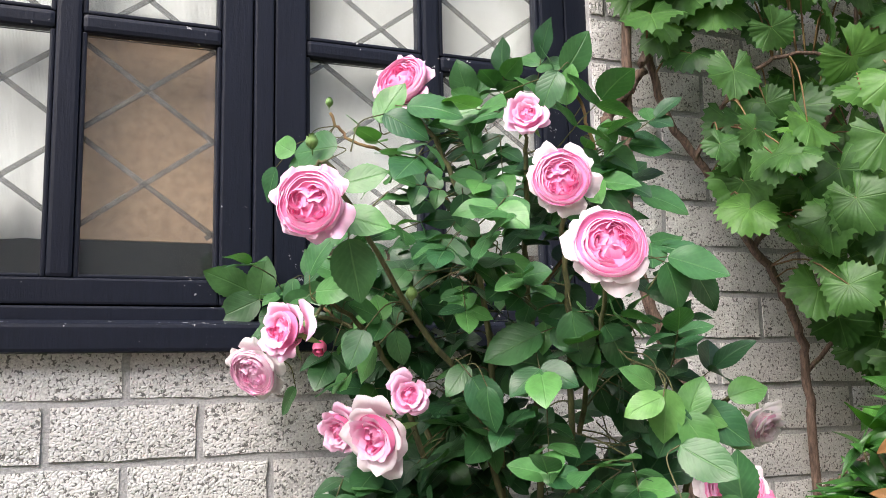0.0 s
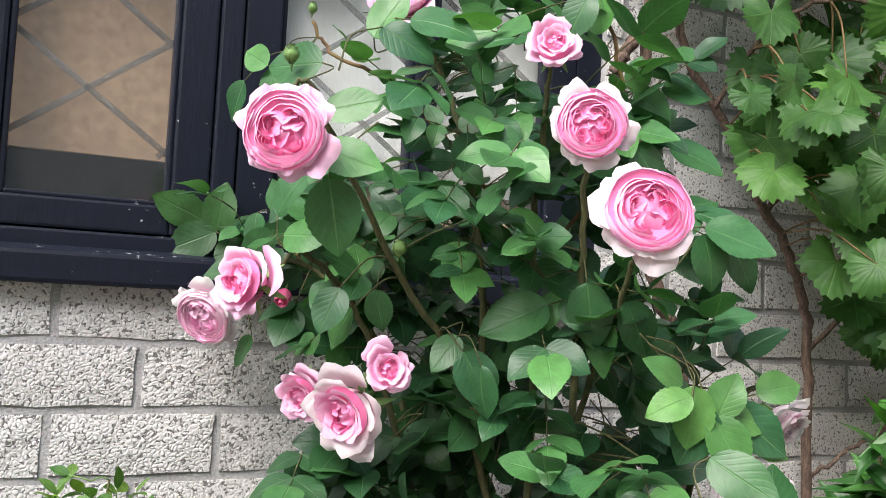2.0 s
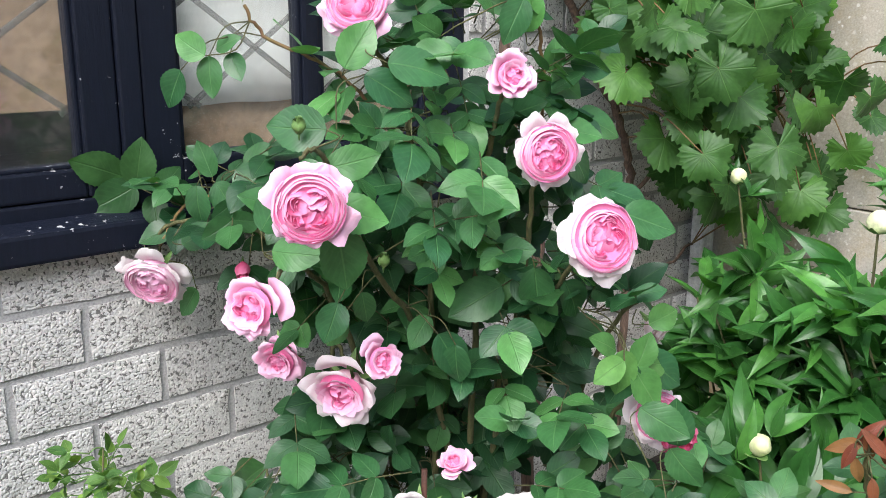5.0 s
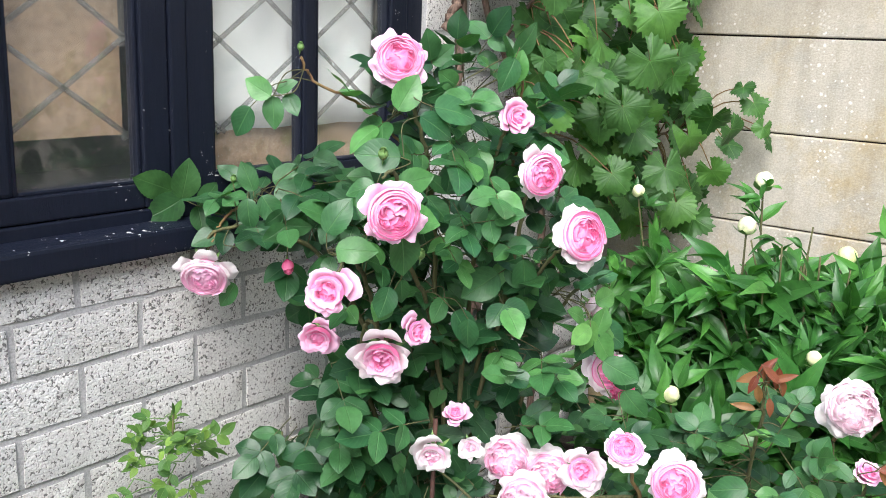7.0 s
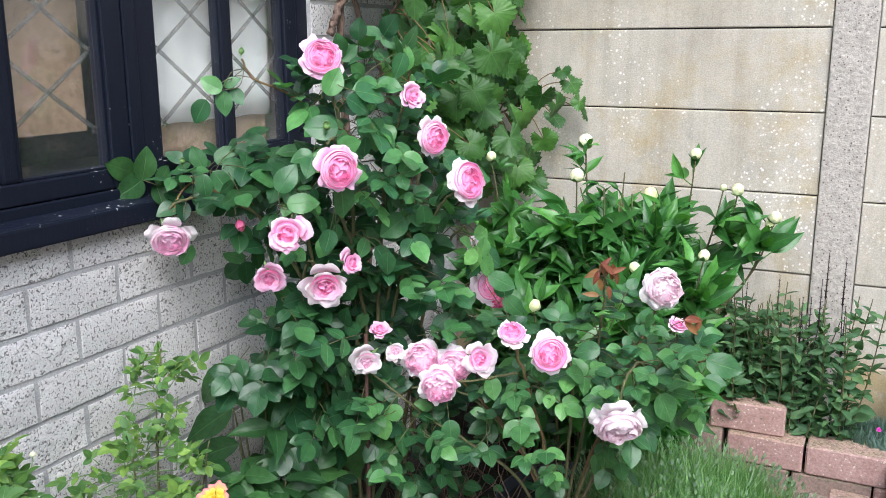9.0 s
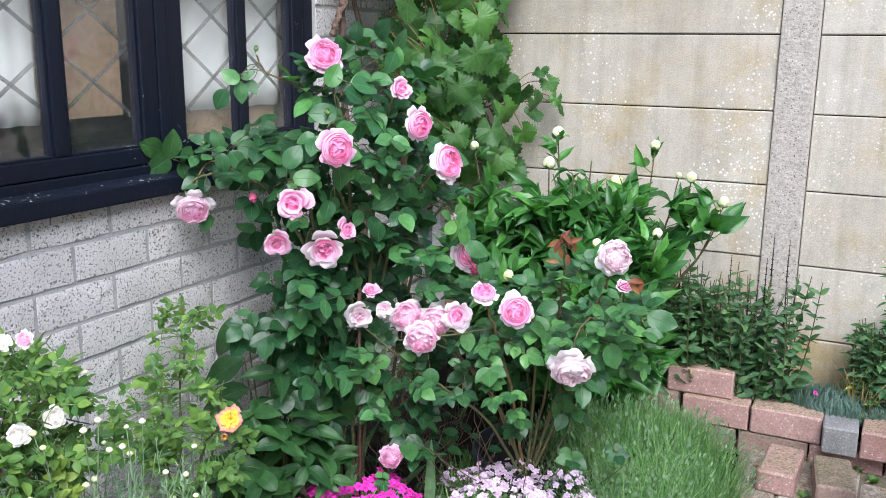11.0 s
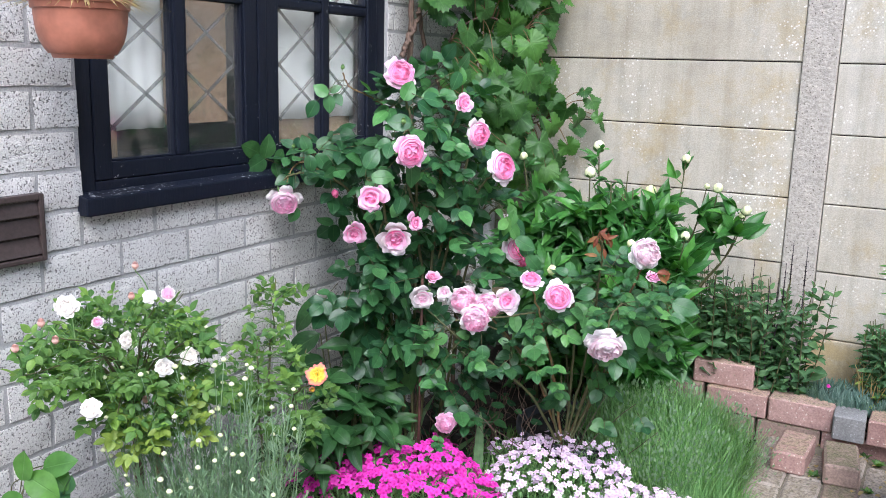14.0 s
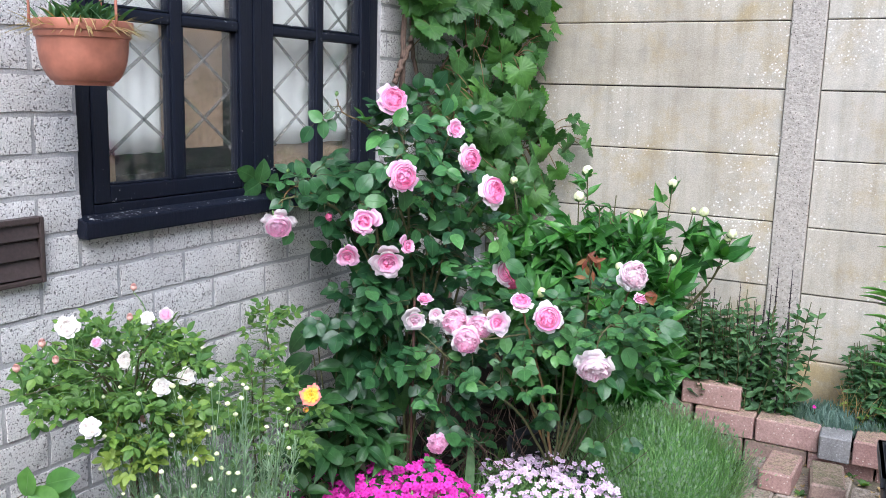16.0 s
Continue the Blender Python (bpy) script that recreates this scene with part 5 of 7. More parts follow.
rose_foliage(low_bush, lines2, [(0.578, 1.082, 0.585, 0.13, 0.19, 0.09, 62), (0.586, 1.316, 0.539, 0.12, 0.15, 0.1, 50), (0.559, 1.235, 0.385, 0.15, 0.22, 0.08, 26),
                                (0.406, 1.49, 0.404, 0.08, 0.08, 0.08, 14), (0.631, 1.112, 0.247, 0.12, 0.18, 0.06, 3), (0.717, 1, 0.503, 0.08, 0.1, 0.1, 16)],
             (-0.82, -0.4, 0.35), 0.047, "leaf_low", "leaf_low_shade_i", 50, 2)
# dry twigs and thin young canes at its foot
for k in range(16):
    a = 2.399 * k
    b0 = np.array((0.66 + 0.05 * math.cos(a), 1.24 + 0.06 * math.sin(a), 0.03 if k % 2 else G - 0.08))
    top = b0 + np.array((0.16 * math.cos(a) - 0.05 + rng.normal(0, 0.05), 0.2 * math.sin(a) + rng.normal(0, 0.06), rng.uniform(0.12, 0.34)))
    tube_part("cane", bend([b0, (b0 + top) / 2 + rng.normal(0, 0.02, 3), top], 5, 0.002), 0.0019, 0.0008, M["vinebark"], low_bush, sides=5)
# bronze young shoots
single_leaves(low_bush, lines2, [(0.596, 1.108, 0.752, 100, 0.036), (0.585, 1.123, 0.737, -110, 0.034), (0.603, 1.083, 0.737, -60, 0.034), (0.58, 1.132, 0.702, 170, 0.038), (0.584, 1.093, 0.708, -80, 0.032),
                                 (0.533, 0.906, 0.691, 10, 0.04), (0.533, 0.911, 0.671, -50, 0.042), (0.54, 0.9, 0.675, -100, 0.036), (0.6, 1.11, 0.765, 60, 0.04), (0.59, 1.1, 0.76, 130, 0.04),
                                 (0.61, 1.095, 0.745, -90, 0.042), (0.588, 1.13, 0.745, 200, 0.04), (0.6, 1.08, 0.755, 20, 0.038), (0.593, 1.115, 0.72, -75, 0.036)], V_C, "leaf_red", LANCE)


def ring_bm(cx, cy, rings, sides=40):
    """A turned vessel: rings of (radius, height) from outside base to inside."""
    bm = bmesh.new()
    rows = [[bm.verts.new((cx + r * math.cos(2 * math.pi * k / sides), cy + r * math.sin(2 * math.pi * k / sides), z)) for k in range(sides)] for r, z in rings]
    for a, b in zip(rows, rows[1:]):
        for k in range(sides):
            bm.faces.new((a[k], a[(k + 1) % sides], b[(k + 1) % sides], b[k]))
    bm.faces.new(rows[0][::-1])
    bm.faces.new(rows[-1])
    for f in bm.faces:
        f.smooth = len(f.verts) == 4
    return bm


pot = thing("plant_pot", (0.791, 1.218, G - 0.07), "round black plastic pot sunk in the bed", "pot")
part("body", ring_bm(0.83, 1.22, [(0.17, G - 0.08), (0.2, 0.05), (0.212, 0.055), (0.214, 0.08), (0.2, 0.082), (0.195, 0.05)]), M["planter"], pot)
part("soil", ring_bm(0.83, 1.22, [(0.19, 0.03), (0.194, 0.055), (0.1, 0.062), (0.02, 0.064)]), M["soil"], pot, "dark potting soil")
tagged(tube_part("stake", [(0.352, 1.556, G - 0.1), (0.371, 1.565, 0.306), (0.379, 1.569, 0.61)], 0.0042, 0.0042, M["rust"], None), "thin rusty steel stake standing in the bed", "stake")

# the grapevine in the corner
vine = thing("grapevine", (1.182, 1.896, G - 0.07), "grapevine with lobed bright green leaves and a shaggy brown trunk", "vine")
vways = [
    ([(1.192, 1.906, G - 0.1), (1.232, 1.913, 0.37), (1.245, 1.924, 0.756), (1.224, 1.926, 0.922), (1.12, 1.925, 1.073), (1.045, 1.924, 1.184), (0.947, 1.926, 1.316), (0.915, 1.925, 1.552), (0.905, 1.905, 2.043)], 0.0095, 0.007),
    ([(0.917, 1.906, G - 0.1), (0.956, 1.915, 0.479), (0.954, 1.922, 0.799), (0.909, 1.922, 0.888), (0.858, 1.922, 1.085), (0.872, 1.928, 1.358), (0.88, 1.918, 1.75)], 0.014, 0.009),
    ([(0.803, 1.92, 1.244), (0.832, 1.915, 1.302), (0.889, 1.914, 1.367), (0.929, 1.917, 1.502), (0.979, 1.907, 1.843)], 0.011, 0.008),
    ([(1.141, 1.926, 1.052), (1.224, 1.879, 1.194), (1.321, 1.821, 1.433), (1.382, 1.793, 1.82)], 0.006, 0.004),
    ([(1.242, 1.925, 0.805), (1.35, 1.852, 0.944), (1.452, 1.758, 0.988), (1.531, 1.672, 1.033)], 0.005, 0.003),
    ([(1.247, 1.92, 0.582), (1.319, 1.894, 0.636), (1.405, 1.868, 0.69)], 0.004, 0.003),
    ([(1.013, 1.923, 1.215), (1.061, 1.846, 1.349), (1.163, 1.78, 1.393), (1.32, 1.726, 1.337)], 0.005, 0.003),
]
vlines = []
for w, r0, r1 in vways:
    ln = bend(w, 9, 0.0025)
    vlines.append(ln)
    tube_part("stem", ln, r0, r1, M["vinebark"], vine, sides=9)
vspots = [(0.987, 1.757, 1.08, 0.11), (0.994, 1.695, 1.159, 0.1), (1.273, 1.755, 0.929, 0.11), (1.115, 1.706, 1.063, 0.12), (1.142, 1.773, 0.949, 0.12), (1.167, 1.725, 1.15, 0.13),
          (0.938, 1.751, 1.19, 0.07), (1.196, 1.783, 0.894, 0.11), (1.146, 1.687, 1.073, 0.1), (1.172, 1.619, 1.186, 0.13), (1.008, 1.666, 1.159, 0.1), (1.134, 1.658, 1.084, 0.12),
          (1.235, 1.59, 0.944, 0.11), (1.21, 1.628, 1.296, 0.13), (1.102, 1.714, 1.231, 0.11), (0.928, 1.665, 1.192, 0.07), (1.197, 1.658, 1.032, 0.12), (1.093, 1.647, 0.94, 0.1)]
vrest, vt = Heap(), Heap()


def vine_leaf(p, s, solid):
    out = unit((-0.5 + rng.normal(0, 0.5), -0.6 + rng.normal(0, 0.4), 0.45 + rng.normal(0, 0.45)))
    d = unit(np.array((rng.normal(0, 0.6), -0.3 + rng.normal(0, 0.25), -0.8)))
    m = aim(p - d * s * 0.1, d, out, s * 1.05)
    shape = GRAPE[int(rng.integers(len(GRAPE)))]
    q = near_point(vlines, p)
    vt.tube(bend([q, (p + q) / 2 + np.array((0, 0, 0.03)), p - d * s * 0.1], 3), 0.0022, 0.0013)
    if solid:
        put("leaf", leaf_mesh(shape, "vine"), m, vine)
    else:
        vrest.add(shape, m)


for x, y, z, s in vspots + [(1.334, 1.533, 1.067, 0.1), (1.416, 1.514, 1.033, 0.09)]:
    vine_leaf(np.array((x, y, z)), s * 0.88, True)
made = 0
while made < 205:
    high = made % 5 == 0
    p = np.array((rng.uniform(0.74, 1.56), rng.uniform(1.58, 1.9), rng.uniform(1.5, 2.2) if high else 0.76 + 0.9 * rng.random()))
    left = np.interp(p[2], (0.77, 0.83, 0.91, 1.01, 1.15, 1.32, 1.42, 1.7), (1.32, 1.27, 1.2, 1.1, 1.04, 0.96, 0.86, 0.78))
    front = np.interp(p[0], (0.85, 1.1, 1.3, 1.58), (1.8, 1.72, 1.64, 1.58))
    if p[0] < left or p[1] < front or p[1] > front + 0.24:
        continue
    vine_leaf(p, rng.uniform(0.07, 0.12), made < 200)
    made += 1
for x, y, z, s in ((1.521, 1.536, 1.134, 0.06), (1.561, 1.516, 1.093, 0.07), (1.549, 1.486, 1.036, 0.05), (1.579, 1.477, 1.006, 0.06), (1.523, 1.555, 0.987, 0.07), (1.482, 1.573, 0.921, 0.08)):
    vine_leaf(np.array((x, y, z)), s, True)     # small tip leaves by the fence
for _ in range(45):     # beside the window, up high
    vine_leaf(np.array((rng.uniform(0.8, 1.0), rng.uniform(1.78, 1.92), rng.uniform(1.42, 2.0))), rng.uniform(0.08, 0.12), True)
for _ in range(130):    # unseen leaves overhead, added to shade the wall and window below
    vine_leaf(np.array((rng.uniform(0.7, 1.6), rng.uniform(1.45, 1.92), rng.uniform(2.0, 2.4))), rng.uniform(0.1, 0.15), False)
vt.build("leaf_stalk", M["cane_red"], vine, "thin reddish leaf stalks")
vrest.build("foliage", M["vine_dark_i"], vine, "lobed leaves, most of them added unseen overhead")

# the peony with round cream buds
peony = thing("peony", (1.157, 1.192, G - 0.07), "bushy peony with glossy narrow leaves and round cream buds", "peony")
buds = [(1.231, 1.36, 0.953, 0.02), (1.118, 1.346, 0.873, 0.018), (1.349, 1.198, 0.795, 0.021), (1.305, 1.069, 0.925, 0.015), (1.3, 0.952, 0.834, 0.016),
        (1.297, 0.851, 0.767, 0.016), (1.034, 0.983, 0.705, 0.014), (0.991, 1.145, 0.666, 0.014), (0.832, 1.353, 0.581, 0.016), (1.131, 1.604, 0.909, 0.014), (1.301, 0.99, 0.837, 0.009), (1.297, 0.864, 0.748, 0.011)]
plines = []
def bud_body():
    """A round bud of wrapped petals, one closed skin with spiral folds."""
    n, m = 20, 14
    vs = [(0, 0, -1.0)]
    for j in range(1, m):
        t = math.pi * j / m
        for i in range(n):
            a = 2 * math.pi * i / n
            rr = math.sin(t) ** 0.9 * (1 + 0.05 * math.sin(3 * a + 4 * t))
            vs.append((rr * math.cos(a), rr * math.sin(a), -math.cos(t) * 1.05))
    vs.append((0, 0, 1.12))
    fs = [(0, 1 + (i + 1) % n, 1 + i) for i in range(n)]
    for j in range(m - 2):
        for i in range(n):
            p, q = 1 + j * n + i, 1 + j * n + (i + 1) % n
            fs.append((p, q, q + n, p + n))
    last = 1 + (m - 2) * n
    fs += [(last + i, last + (i + 1) % n, len(vs) - 1) for i in range(n)]
    return mesh_of("bud", vs, fs, M["bud_white"])


bud_mesh = bud_body()
sep_shape = [blade(0.35, 5, 0.8, 0.4, 0.2, -0.6, 0, 2, 0, 0, i) for i in range(5)]
sep_mesh = [mesh_of("sepal", *q[:2], M["sepal"]) for q in sep_shape]
for x, y, z, r in buds:
    b0 = np.array((0.4 * x + 0.72 + rng.uniform(-0.06, 0.06), 0.3 * y + 0.87 + rng.uniform(-0.06, 0.06), G - 0.1))
    top = np.array((x, y, z))
    ln = bend([b0, b0 * 0.55 + top * 0.45 + np.array((0, 0, 0.12)), b0 * 0.15 + top * 0.85 + np.array((0, 0, -0.02)), top - np.array((0, 0, r * 0.8))], 6)
    plines.append(ln)
    tube_part("stem", ln, 0.0045, 0.0019, M["cane"], peony)
    m = Matrix.Translation(top) @ Euler((rng.normal(0, 0.2), rng.normal(0, 0.2), rng.uniform(0, 6))).to_matrix().to_4x4() @ Matrix.Scale(r, 4)
    b = put("bud", bud_mesh, m, peony)
    for i in range(5):
        c, s = math.cos(i * 1.257), math.sin(i * 1.257)
        put("sepal", sep_mesh[i], m @ aim((0.1 * c, 0.1 * s, -1.08), (c, s, -0.05), (0, 0, 1), 0.8 if i % 2 else 1.4), b)
for k in range(64):
    b0 = np.array((1.2 + rng.uniform(-0.1, 0.1), 1.22 + rng.uniform(-0.12, 0.12), G - 0.1))
    a = rng.uniform(0, 6.28)
    q = math.sqrt(rng.random())
    top = np.array((1.16 + 0.24 * q * math.cos(a), 1.265 + 0.25 * q * math.sin(a), 0.49 + 0.34 * (1 - q * q) + rng.uniform(-0.08, 0.06)))
    ln = bend([b0, b0 * 0.6 + top * 0.4 + np.array((0, 0, 0.1)), top], 8)
    plines.append(ln)
    tube_part("stem", ln, 0.0035, 0.002, M["cane"], peony)
for k in range(26):     # the side towards the corner
    b0 = np.array((1.16 + rng.uniform(-0.1, 0.1), 1.42 + rng.uniform(-0.1, 0.1), G - 0.1))
    top = np.array((1.14 + rng.uniform(-0.13, 0.16), 1.51 + rng.uniform(-0.13, 0.13), rng.uniform(0.46, 0.76)))
    ln = bend([b0, b0 * 0.6 + top * 0.4 + np.array((0, 0, 0.1)), top], 8)
    plines.append(ln)
    tube_part("stem", ln, 0.0035, 0.002, M["cane"], peony)
prest = Heap()
pn = 0
for ln in plines:
    n = len(ln)
    for j in range(3, n):
        hgt = ln[j][2]
        if rng.random() < (0.15 if hgt < 0.74 else 0.5) or hgt < 0.14 or (ln[j][1] < 1.0 and rng.random() < 0.8) or (ln[j][1] < 0.94 and hgt < 0.6):
            continue
        a = rng.uniform(0, 6.28)
        out = np.array((math.cos(a) - 0.45, math.sin(a) - 0.3, 0.5))
        scale = np.interp(j / n, (0.3, 0.8, 1.0), (1.0, 0.9, 0.5)) * (1.0 if hgt < 0.74 else 0.62)
        stalk_end = ln[j] + unit(out) * 0.05 * scale
        for k in range(int(rng.integers(4, 7)) if hgt < 0.74 else 3):
            d = unit(unit(out) + rng.normal(0, 0.55, 3) + np.array((0, 0, 0.45)))
            up = unit(np.array((-0.35, -0.3, 0.9)) + rng.normal(0, 0.4, 3))
            s = rng.uniform(0.09, 0.15) * scale
            shape = PEONY_LEAVES[int(rng.integers(len(PEONY_LEAVES)))]
            m = aim(stalk_end, d, up, s, 1.1)
            if (stalk_end + d * s)[0] > FX - 0.01 or (stalk_end[1] < 1.02 and stalk_end[2] < 0.55):
                continue
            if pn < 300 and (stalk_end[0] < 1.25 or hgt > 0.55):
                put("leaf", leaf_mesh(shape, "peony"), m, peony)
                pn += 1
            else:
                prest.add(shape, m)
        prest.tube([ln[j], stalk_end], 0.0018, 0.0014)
prest.build("foliage", M["peony_dark_i"], peony, "glossy narrow inner leaves")

# ---- smaller plants ----
spikes = Heap()


def stalk_plant(name, at, label, category, mat_i, stems, leaf_size, shapes, spread, height, spike=0.0, gap=0.022, wide=1.0):
    """Upright stems with paired leaves, some with dark flower spikes."""
    pl = thing(name, at, label, category)
    h = Heap()
    bract = blade(0.4, 3, across=2)
    for i in range(stems):
        a, q = rng.uniform(0, 6.28), math.sqrt(rng.random())
        p0 = np.array((at[0] + spread[0] * q * math.cos(a), at[1] + spread[1] * q * math.sin(a), at[2] - 0.02))
        ht = height * rng.uniform(0.6, 1.0)
        top = p0 + np.array((rng.normal(0, 0.025), rng.normal(0, 0.04), ht))
        ln = bend([p0, (p0 + top) / 2 + rng.normal(0, 0.01, 3), top], 6)
        has = spike and i % 6 == 0
        tube_part("stem", ln, 0.0026, 0.0014, M["spike" if has else "cane"], pl, sides=5)
        if has:
            for t in np.linspace(0, 1, 9):
                c = top + np.array((0, 0, spike * t))
                for k in range(3):
                    b = t * 9 + k * 2.1
                    spikes.add(bract, aim(c, (math.cos(b), math.sin(b), 1.0), (0, 0, 1), 0.009 * (1.15 - 0.6 * t)))
            spikes.tube([top, top + np.array((0, 0, spike))], 0.0025, 0.001)
        z = ht * 0.12
        while z < ht * (0.96 if not has else 0.8):
            t = z / ht
            c = ln[min(int(t * (len(ln) - 1)), len(ln) - 1)]
            a = rng.uniform(0, 6.28)
            for s in (0, math.pi):
                d = np.array((math.cos(a + s), math.sin(a + s), rng.uniform(-0.2, 1.1)))
                sz = leaf_size * rng.uniform(0.7, 1.2) * (1 - 0.4 * t)
                if c[0] + d[0] * sz < FX - 0.005:
                    h.add(shapes[int(rng.integers(len(shapes)))], aim(c, d, unit(rng.normal(0, 0.45, 3) + np.array((-0.35, -0.3, 1))), sz, wide))
            z += gap * rng.uniform(0.7, 1.3)
    h.build("foliage", M[mat_i], pl, "")
    return pl


sage = stalk_plant("sage", (1.469, 0.893, 0.082), "tall herb with paired grey-green leaves and dark spent spikes", "herb", "salvia_i", 84, 0.055, LANCE, (0.07, 0.27), 0.47, 0.14, 0.019, 1.3)
spikes.build("flower_spike", M["spike"], sage, "dark spent flower spikes")
stalk_plant("shrub", (1.506, 0.388, 0.077), "small shrub with whorled narrow green leaves", "shrub", "salvia_i", 26, 0.055, LANCE, (0.05, 0.07), 0.36, 0.0, 0.012)
stalk_plant("shrub", (1.517, 0.173, 0.074), "dense green shrub with narrow leaves", "shrub", "peony_dark_i", 64, 0.06, LANCE, (0.08, 0.17), 0.48, 0.0, 0.012)
stalk_plant("shrub", (1.485, 0.408, 0.078), "low yellow-green shoots at the foot of the shrub", "shrub", "yellow_i", 14, 0.04, LANCE, (0.03, 0.04), 0.17, 0.0, 0.016)


def tuft(name, at, label, category, mat_i, n, rad, height, width=0.03, tips=None, fan=0.8, bow=0.3):
    """A mound of thin blades."""
    pl = thing(name, at, label, category)
    h, t = Heap(), Heap()
    shapes = [blade(width, 5, 0.7, 0.5, 0.2, bow * (0.5 + 0.5 * i), 0, 2, 0, 0, i) for i in range(4)]
    cap = blade(0.25, 3, across=2)
    for _ in range(n):
        a, q = rng.uniform(0, 6.28), math.sqrt(rng.random())
        dx, dy = math.cos(a) * q, math.sin(a) * q
        p = np.array((at[0] + dx * rad[0], at[1] + dy * rad[1], at[2]))
        d = unit((dx * fan + rng.normal(0, 0.22), dy * fan + rng.normal(0, 0.22), 1.0))
        s = height * rng.uniform(0.55, 1.05) * (1.1 - 0.35 * q * q)
        h.add(shapes[int(rng.integers(4))], aim(p, d, (dx + 0.01, dy, 0.4), s))
        if tips and rng.random() < tips[1]:
            t.add(cap, aim(p + d * s * 0.93, d, (dx + 0.01, dy, 0.3), tips[2]))
    h.build("blade", M[mat_i], pl, "")
    if tips:
        t.build("flower_tip", M[tips[0]], pl, "pale flower tips")
    return pl


tuft("lavender", (0.897, 0.971, G - 0.07), "mound of bright green lavender shoots", "lavender", "grass_i", 11000, (0.2, 0.23), 0.31, 0.006, ("silver_i", 0.3, 0.016), 0.6)
tuft("lavender", (0.68, 0.789, G - 0.07), "smaller mound of bright green lavender shoots", "lavender", "grass_i", 1900, (0.12, 0.12), 0.2, 0.008, None, 0.6)
tuft("dianthus", (1.484, 0.477, 0.078), "low cushion of blue-grey dianthus leaves", "dianthus", "dianthus_i", 2600, (0.07, 0.165), 0.095, 0.04, None, 0.8)
tuft("dry_grass", (1.494, 0.418, 0.078), "yellowed dry grass tuft", "grass", "straw_i", 120, (0.04, 0.05), 0.2, 0.012, None, 0.5)
dia = thing("dianthus_flower", (1.447, 0.543, 0.089), "small magenta dianthus bloom", "flower")
rose(dia, "flat/magenta", (1.423, 0.547, 0.168), (-0.8, -0.3, 0.5), 0.0065, "bloom")
tube_part("stem", [(1.446, 0.541, 0.069), (1.436, 0.545, 0.138), (1.431, 0.547, 0.171)], 0.0012, 0.001, M["cane"], dia)


def phlox(name, at, rad, mat, label, n, tall=0.1, size=0.0128):
    """A cushion of creeping phlox covered in small five-petalled flowers."""
    pl = thing(name, at, label, "phlox")
    fol, fl = Heap(), Heap()
    pet = blade(0.36, 4, 0.6, 0.65, 0.1, 0.15, 0, 2)
    ndl = blade(0.08, 3, across=2)
    def skin(a, q):
        """The cushion's uneven outline and top."""
        f = 1 + 0.16 * math.sin(3 * a + at[0] * 9) + 0.1 * math.sin(7 * a + at[1] * 5)
        x, y = at[0] + rad[0] * q * f * math.cos(a), at[1] + rad[1] * q * f * math.sin(a)
        return np.array((x, y, at[2] + tall * ((1 - q ** 5) * 0.82 + 0.18 * noise.noise((x * 14, y * 14, 0.3)))))

    for _ in range(n * 12):
        a, q = rng.uniform(0, 6.28), math.sqrt(rng.random())
        p = skin(a, q)
        p[2] = at[2] + (p[2] - at[2]) * rng.uniform(0.2, 0.97)
        fol.add(ndl, aim(p, unit((rng.normal(0, 0.6), rng.normal(0, 0.6), 0.8)), (0, 0, 1), rng.uniform(0.015, 0.03)))
    for _ in range(n):
        a, q = rng.uniform(0, 6.28), math.sqrt(rng.random())
        if rng.random() < 0.3 * q ** 2:
            continue
        p = skin(a, q)
        p[2] += rng.normal(0.008, 0.01)
        nrm = unit((math.cos(a) * q * 0.5 - 0.3 + rng.normal(0, 0.4), math.sin(a) * q * 0.5 - 0.25 + rng.normal(0, 0.4), 1.0))
        x = unit(np.cross(nrm, (0.3, 0.9, 0.1)))
        y = np.cross(nrm, x)
        s, o = size * rng.uniform(0.86, 1.14), rng.uniform(0, 6)
        for k in range(5):
            d = x * math.cos(o + k * 1.257) + y * math.sin(o + k * 1.257)
            fl.add(pet, aim(p, d + nrm * 0.1, nrm, s))
    fol.build("foliage", M["grass_i"], pl, "")
    fl.build("bloom_cover", M[mat], pl, "")
    return pl


phlox("creeping_phlox", (0.218, 1.512, G - 0.07), (0.26, 0.34), "p_magenta", "cushion of vivid magenta creeping phlox in bloom", 900, 0.235)
phlox("creeping_phlox", (0.542, 1.185, G - 0.07), (0.23, 0.26), "p_lilac", "cushion of pale lilac creeping phlox in bloom", 880, 0.225, 0.0105)
phlox("creeping_phlox", (0.48, 0.91, G - 0.07), (0.19, 0.19), "p_lilac", "smaller cushion of pale lilac creeping phlox", 430, 0.18, 0.0105)

# pink bloom low in the bed on its own shoot
lowrose = thing("rose_shoot", (0.426, 1.545, G - 0.07), "low rose shoot with one lilac pink bloom", "rose")
ln = bend([(0.426, 1.545, G - 0.1), (0.417, 1.517, 0.071), (0.405, 1.497, 0.15)], 6)
tube_part("cane", ln, 0.003, 0.002, M["cane"], lowrose)
rose(lowrose, "full/lilac", (0.4, 1.489, 0.174), (-0.84, -0.42, 0.2), 0.033)
rose_foliage(lowrose, [ln], [(0.432, 1.5, 0.139, 0.06, 0.06, 0.05, 5)], (-0.8, -0.4, 0.4), 0.04, "leaf", "leaf_shade_i", 5)

